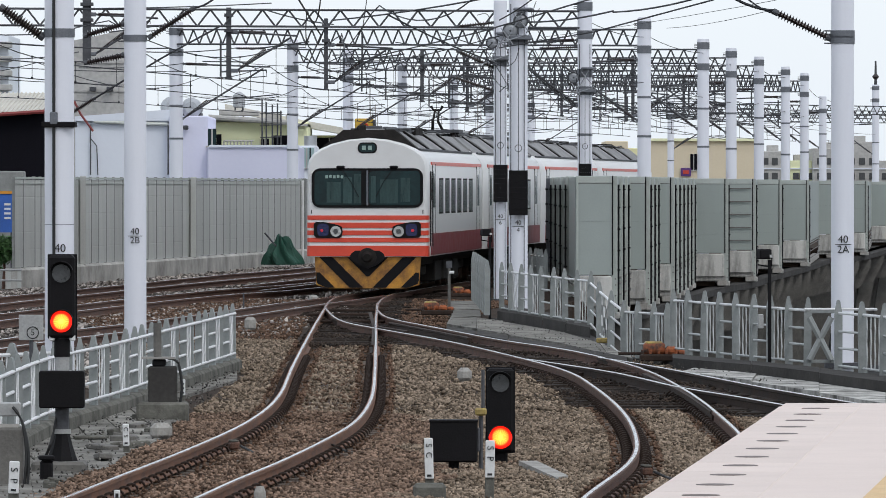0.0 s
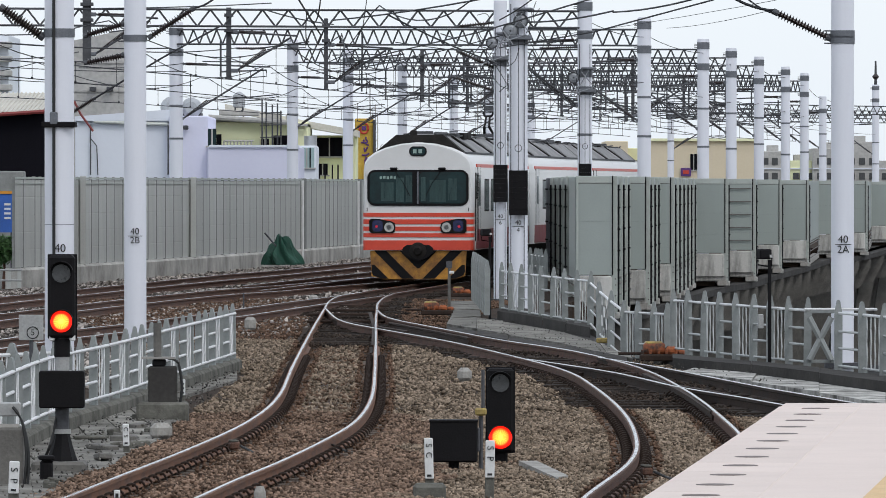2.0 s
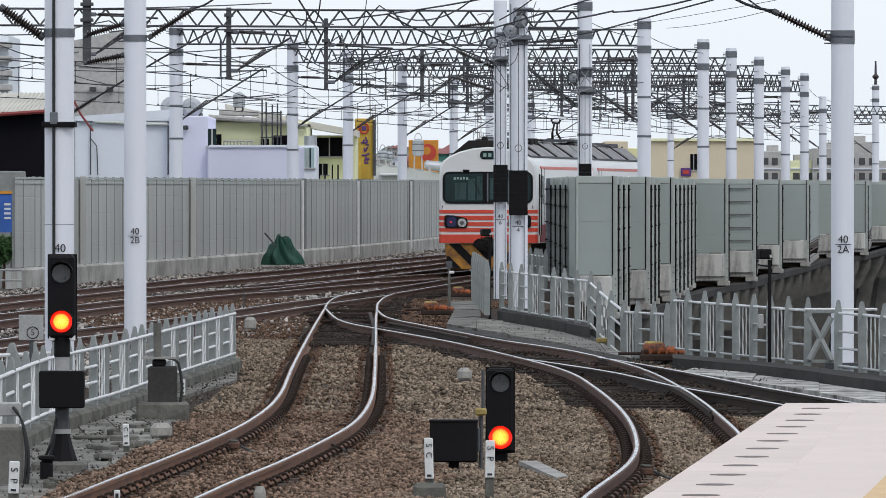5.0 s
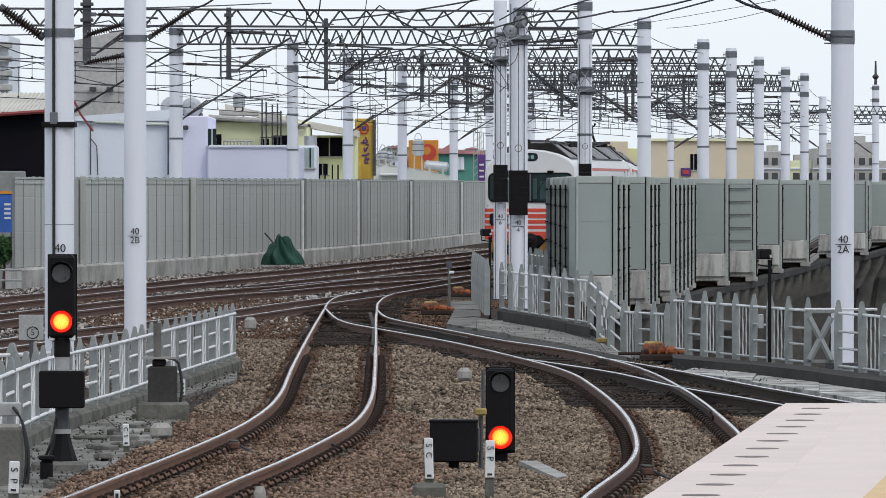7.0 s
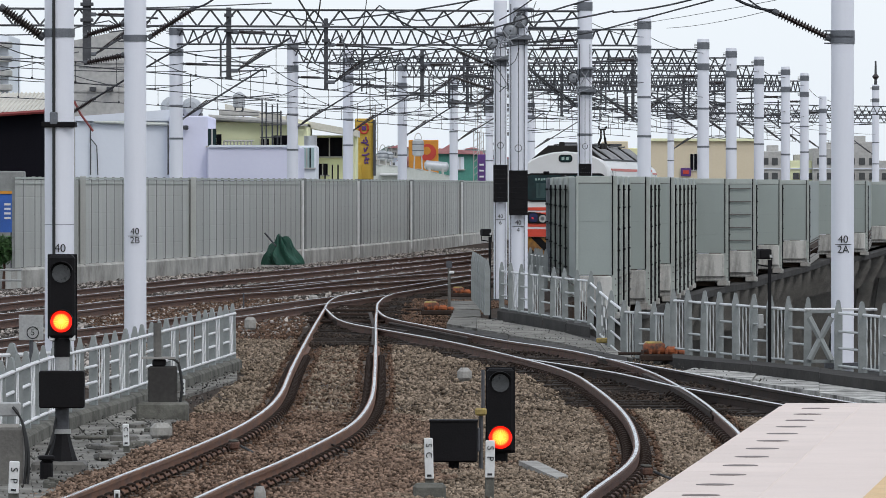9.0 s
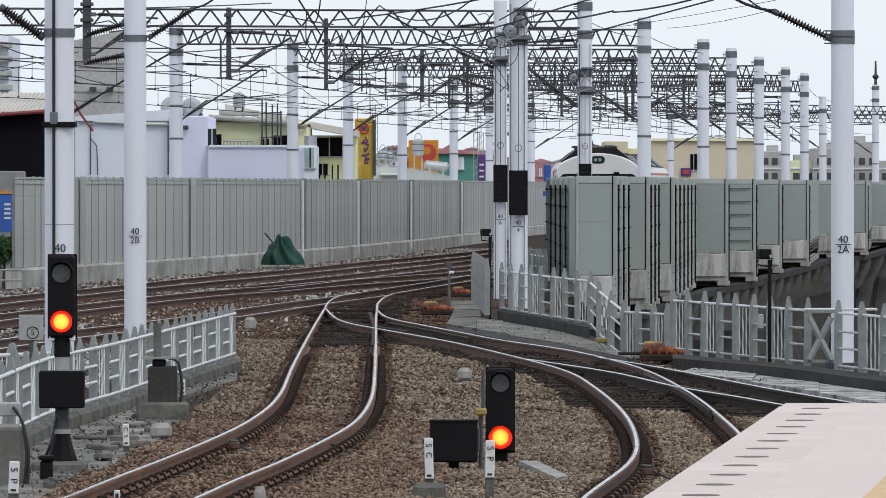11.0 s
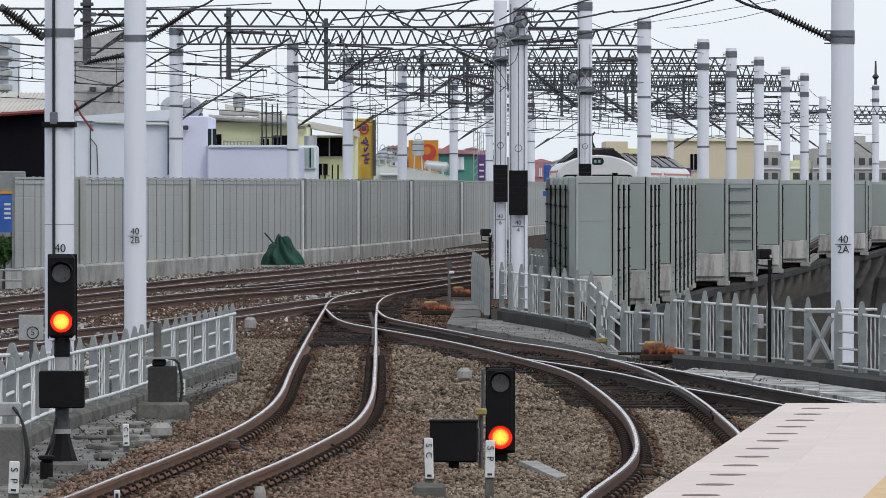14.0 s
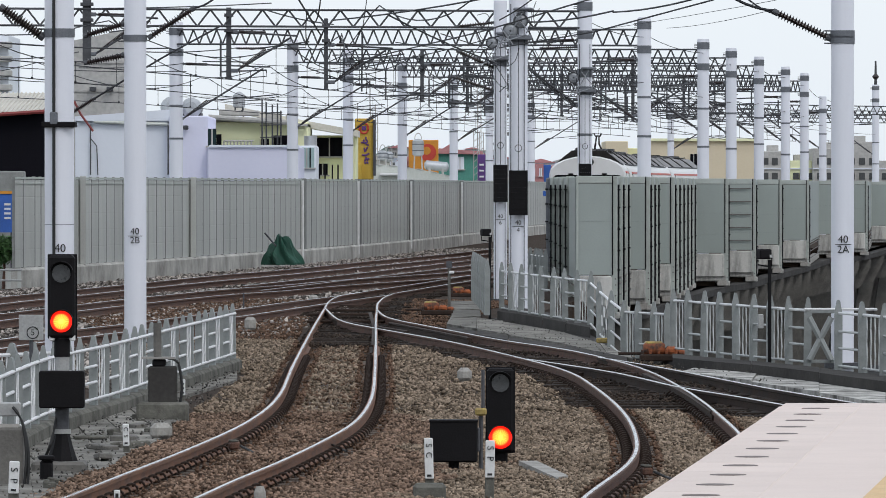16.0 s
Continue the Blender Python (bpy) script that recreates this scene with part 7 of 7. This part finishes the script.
for z in (0.32, 0.05):
    part("bar", Geo().tube([(-0.8, 0, z), (0.45, 0, z)], 0.03, 6), "board_grey", gr)
for k in range(5):
    part("post", Geo().box((-0.7 + k * 0.27, 0.02, 0.1), (0.09, 0.04, 0.5)), "barrier_far", gr)


# ---- loose ballast stones ----
def scatter(name, n, area, size, z, seed, label, keep=None, mat="ballast"):
    """Many angular stones in one mesh; area: y from, y to and half the width per metre of distance."""
    rs = np.random.RandomState(seed)
    y = np.sqrt(rs.uniform(area[0] ** 2, area[1] ** 2, n))
    x = rs.uniform(-1, 1, n) * (area[2] * y + area[3])
    if keep is not None:
        ok = keep(x, y)
        x, y = x[ok], y[ok]
    n = len(x)
    base = np.array([(1, 0, 0), (0, 1, 0), (-1, 0, 0), (0, -1, 0), (0, 0, 1), (0, 0, -1)], float)
    v = (base[None] * rs.uniform(0.6, 1.0, (n, 6, 1)) + rs.uniform(-0.3, 0.3, (n, 6, 3))) * 0.68
    v *= (size * rs.uniform(0.6, 1.5, (n, 1, 1))) * rs.uniform(0.55, 1.3, (n, 1, 3))
    q = rs.normal(size=(n, 4))
    q /= np.linalg.norm(q, axis=1)[:, None]
    w, a, b, c = q.T
    R = np.stack([np.stack([1 - 2 * (b * b + c * c), 2 * (a * b - c * w), 2 * (a * c + b * w)], -1), np.stack([2 * (a * b + c * w), 1 - 2 * (a * a + c * c), 2 * (b * c - a * w)], -1), np.stack([2 * (a * c - b * w), 2 * (b * c + a * w), 1 - 2 * (a * a + b * b)], -1)], 1)
    v = np.einsum("nij,nkj->nki", R, v)
    zz = z + 0.02 * np.sin(x * 1.7 + y * 0.9) + rs.uniform(-0.018, 0.02, n)
    v[:, :, 2] *= 0.8
    v += np.stack([x, y, zz], -1)[:, None]
    tri = np.array([(0, 1, 4), (1, 2, 4), (2, 3, 4), (3, 0, 4), (1, 0, 5), (2, 1, 5), (3, 2, 5), (0, 3, 5)])
    f = (tri[None] + 6 * np.arange(n)[:, None, None]).reshape(-1, 3)
    me = bpy.data.meshes.new(name)
    me.vertices.add(n * 6)
    me.vertices.foreach_set("co", v.reshape(-1))
    me.loops.add(f.size)
    me.loops.foreach_set("vertex_index", f.reshape(-1).astype(np.int32))
    me.polygons.add(len(f))
    me.polygons.foreach_set("loop_start", np.arange(0, f.size, 3, dtype=np.int32))
    me.update(calc_edges=True)
    me.materials.append(M[mat])
    return tagged(new(name, me), label, "ballast", kind="stuff")


def oily(x, y):
    """True over the blackened bed of the switches and crossings."""
    zone = np.zeros(len(x), bool)
    for left, right, y0, y1, extra in ((BL, BR, 84, 143, 0.4), (NL, NR, 116, 144, 0.12), (T_LEFT, T_RIGHT, 144, 190, 0.5)):
        a = sorted(rail_line(left), key=lambda p: p.y)
        b = sorted(rail_line(right), key=lambda p: p.y)
        xl = np.interp(y, [p.y for p in a], [p.x for p in a])
        xr = np.interp(y, [p.y for p in b], [p.x for p in b])
        zone |= (y > y0) & (y < y1) & (x > np.minimum(xl, xr) - extra) & (x < np.maximum(xl, xr) + extra)
    return zone | ((y > 80) & (y < 100) & (x > np.interp(y, [80, 100], [3.3, 2.2])) & (x < np.interp(y, [80, 100], [5.6, 3.6])))


def on_bed(x, y):
    """True on the ballast bed: right of the west slabs, left of the east walkway and platform."""
    west_x = np.interp(y, [50, 59, 67, 74, 80, 88, 100, 110, 160], [-4.2, -3.6, -3.15, -2.95, -2.95, -2.9, -2.75, -4.5, -9])
    east_x = np.interp(y, [50, 52, 70, 86, 98, 110, 120, 135, 150, 165], [2.3, 5, 5.6, 5.2, 4.3, 2.8, 1.9, 0.5, 0.9, 2.0])
    return (x > west_x) & (x < east_x) & ~oily(x, y)


def by_rail(x, y, reach, between):
    """True close beside the rails of the two near tracks, or between the rails of the left one."""
    zone = np.zeros(len(x), bool)
    for line in (NL, NR, BL, BR):
        p = sorted(rail_line(line), key=lambda q: q.y)
        py, px = [q.y for q in p], [q.x for q in p]
        slope = (np.interp(y + 1, py, px) - np.interp(y - 1, py, px)) / 2
        zone |= (np.abs(x - np.interp(y, py, px)) / np.sqrt(1 + slope * slope) < reach) & (y > py[0]) & (y < py[-1])
    if between:
        a, b = (sorted(rail_line(line), key=lambda q: q.y) for line in (NL, NR))
        zone |= (x > np.interp(y, [q.y for q in a], [q.x for q in a])) & (x < np.interp(y, [q.y for q in b], [q.x for q in b])) & (np.sin(x * 9 + y * 5.3) + np.sin(x * 17 - y * 3.1) > 0.7)
    return zone


def clean_bed(x, y):
    return on_bed(x, y) & ~by_rail(x, y, 0.26, True)


def stained_bed(x, y):
    return on_bed(x, y) & by_rail(x, y, 0.26, True) & ~by_rail(x, y, 0.2, False)


def rail_trough(x, y):
    return on_bed(x, y) & by_rail(x, y, 0.2, False)


def grey_side(x, y):
    """True over the greyer ballast towards the platform."""
    return x > -0.1 + 0.25 * np.sin(y * 0.6) + 0.15 * np.sin(x * 5 + y * 2.3)


scatter("ballast_stones", 170000, (53, 82, 0.0665, 0.3), 0.036, -0.148, 1, "angular rusty brown ballast stones between the near rails", lambda x, y: clean_bed(x, y) & ~grey_side(x, y))
scatter("ballast_stones", 170000, (53, 82, 0.0665, 0.3), 0.036, -0.148, 9, "angular grey-brown ballast stones beside the platform", lambda x, y: clean_bed(x, y) & grey_side(x, y), "ballast_dusty")
scatter("ballast_stones", 80000, (82, 122, 0.0665, 0.5), 0.044, -0.15, 2, "dusty brown-grey ballast stones in the junction", clean_bed, "ballast_dusty")
scatter("ballast_stones", 60000, (122, 165, 0.0665, 0.5), 0.046, -0.15, 7, "dark brown ballast stones behind the junction", clean_bed, "ballast_rusty")
scatter("ballast_stones", 110000, (53, 120, 0.0665, 0.3), 0.04, -0.15, 5, "rust-stained dark ballast stones beside the rails", stained_bed, "ballast_rusty")
scatter("ballast_stones", 90000, (53, 120, 0.0665, 0.3), 0.034, -0.178, 6, "rust-dark ballast stones low along the rail feet", rail_trough, "ballast_rusty")
scatter("ballast_stones", 90000, (92, 300, 0.0665, 0.5), 0.07, -0.165, 3, "grey-brown ballast stones along the far tracks", lambda x, y: (x < np.interp(y, [92, 104, 120, 124.9, 125, 165, 200, 230, 300], [-4, -3.2, -4.5, -6, -2.8, -1.5, 1, 3.5, 7])) & (x > np.interp(y, [125, 165, 190, 216, 243, 285, 345], [-12, -12, -10.4, -7.4, -4.6, -1.1, 2.6])), "ballast_grey")
scatter("ballast_stones", 190000, (80, 190, 0.04, 0.5), 0.046, -0.15, 4, "oil-blackened ballast stones under the switches", oily, "ballast_oily")


def on_west_slabs(x, y):
    return (x > np.interp(y, [56, 64, 72, 80, 90, 100], [-4.25, -4.2, -4.15, -3.85, -3.45, -3.0])) & (x < np.interp(y, [56, 59, 67, 74, 80, 88, 100], [-3.62, -3.5, -3.12, -2.92, -2.94, -2.9, -2.8]))


def on_east_slabs(x, y):
    return (x > np.interp(y, [84, 93, 98, 104, 110, 116, 123, 131], [5.2, 4.0, 3.2, 2.6, 1.98, 1.9, 1.0, 0.05])) & (x < np.interp(y, [84, 93, 100, 105, 108, 124, 139], [5.6, 4.9, 3.7, 2.9, 2.7, 2.3, 0.9]))


scatter("concrete_crumbs", 11000, (56, 100, 0.0665, 0.3), 0.02, -0.118, 12, "dark dirt and crumbs lying on the broken slabs", on_west_slabs, "soffit")
scatter("concrete_crumbs", 5000, (56, 100, 0.0665, 0.3), 0.028, -0.112, 13, "pale concrete crumbs lying on the broken slabs", on_west_slabs, "broken_slab")
scatter("concrete_crumbs", 5000, (84, 140, 0.04, 1.0), 0.02, -0.055, 14, "dark dirt and crumbs lying on the walkway slabs", on_east_slabs, "grimy")


# ---- motion ----
LINE = smoothed(spline([(x, y, 0) for x, y in PATH], 0.25), 8)
RUN = [0.0]
for a, b in zip(LINE, LINE[1:]):
    RUN.append(RUN[-1] + (b - a).length)


def on_path(s):
    i = int(np.clip(np.searchsorted(RUN, s) - 1, 0, len(LINE) - 2))
    return LINE[i].lerp(LINE[i + 1], (s - RUN[i]) / (RUN[i + 1] - RUN[i]))


def nose(t):
    """Distance run along the path of the cab's front at t seconds."""
    far = 164.5 + 8.4 * t - 0.15 * t * t
    return float(np.interp(far, [p.y for p in LINE], RUN))


def motions():
    times = [i * 0.5 for i in range(33)]
    for k, car in enumerate(CARS):
        rows = []
        for t in times:
            s = nose(t) + k * 20.1
            a, b = on_path(s), on_path(s + 17.0)
            d = b - a
            rows.append((t, Matrix.LocRotScale(a, Euler((0, 0, math.atan2(-d.x, d.y))), None)))
        walk(car, rows)


motions()
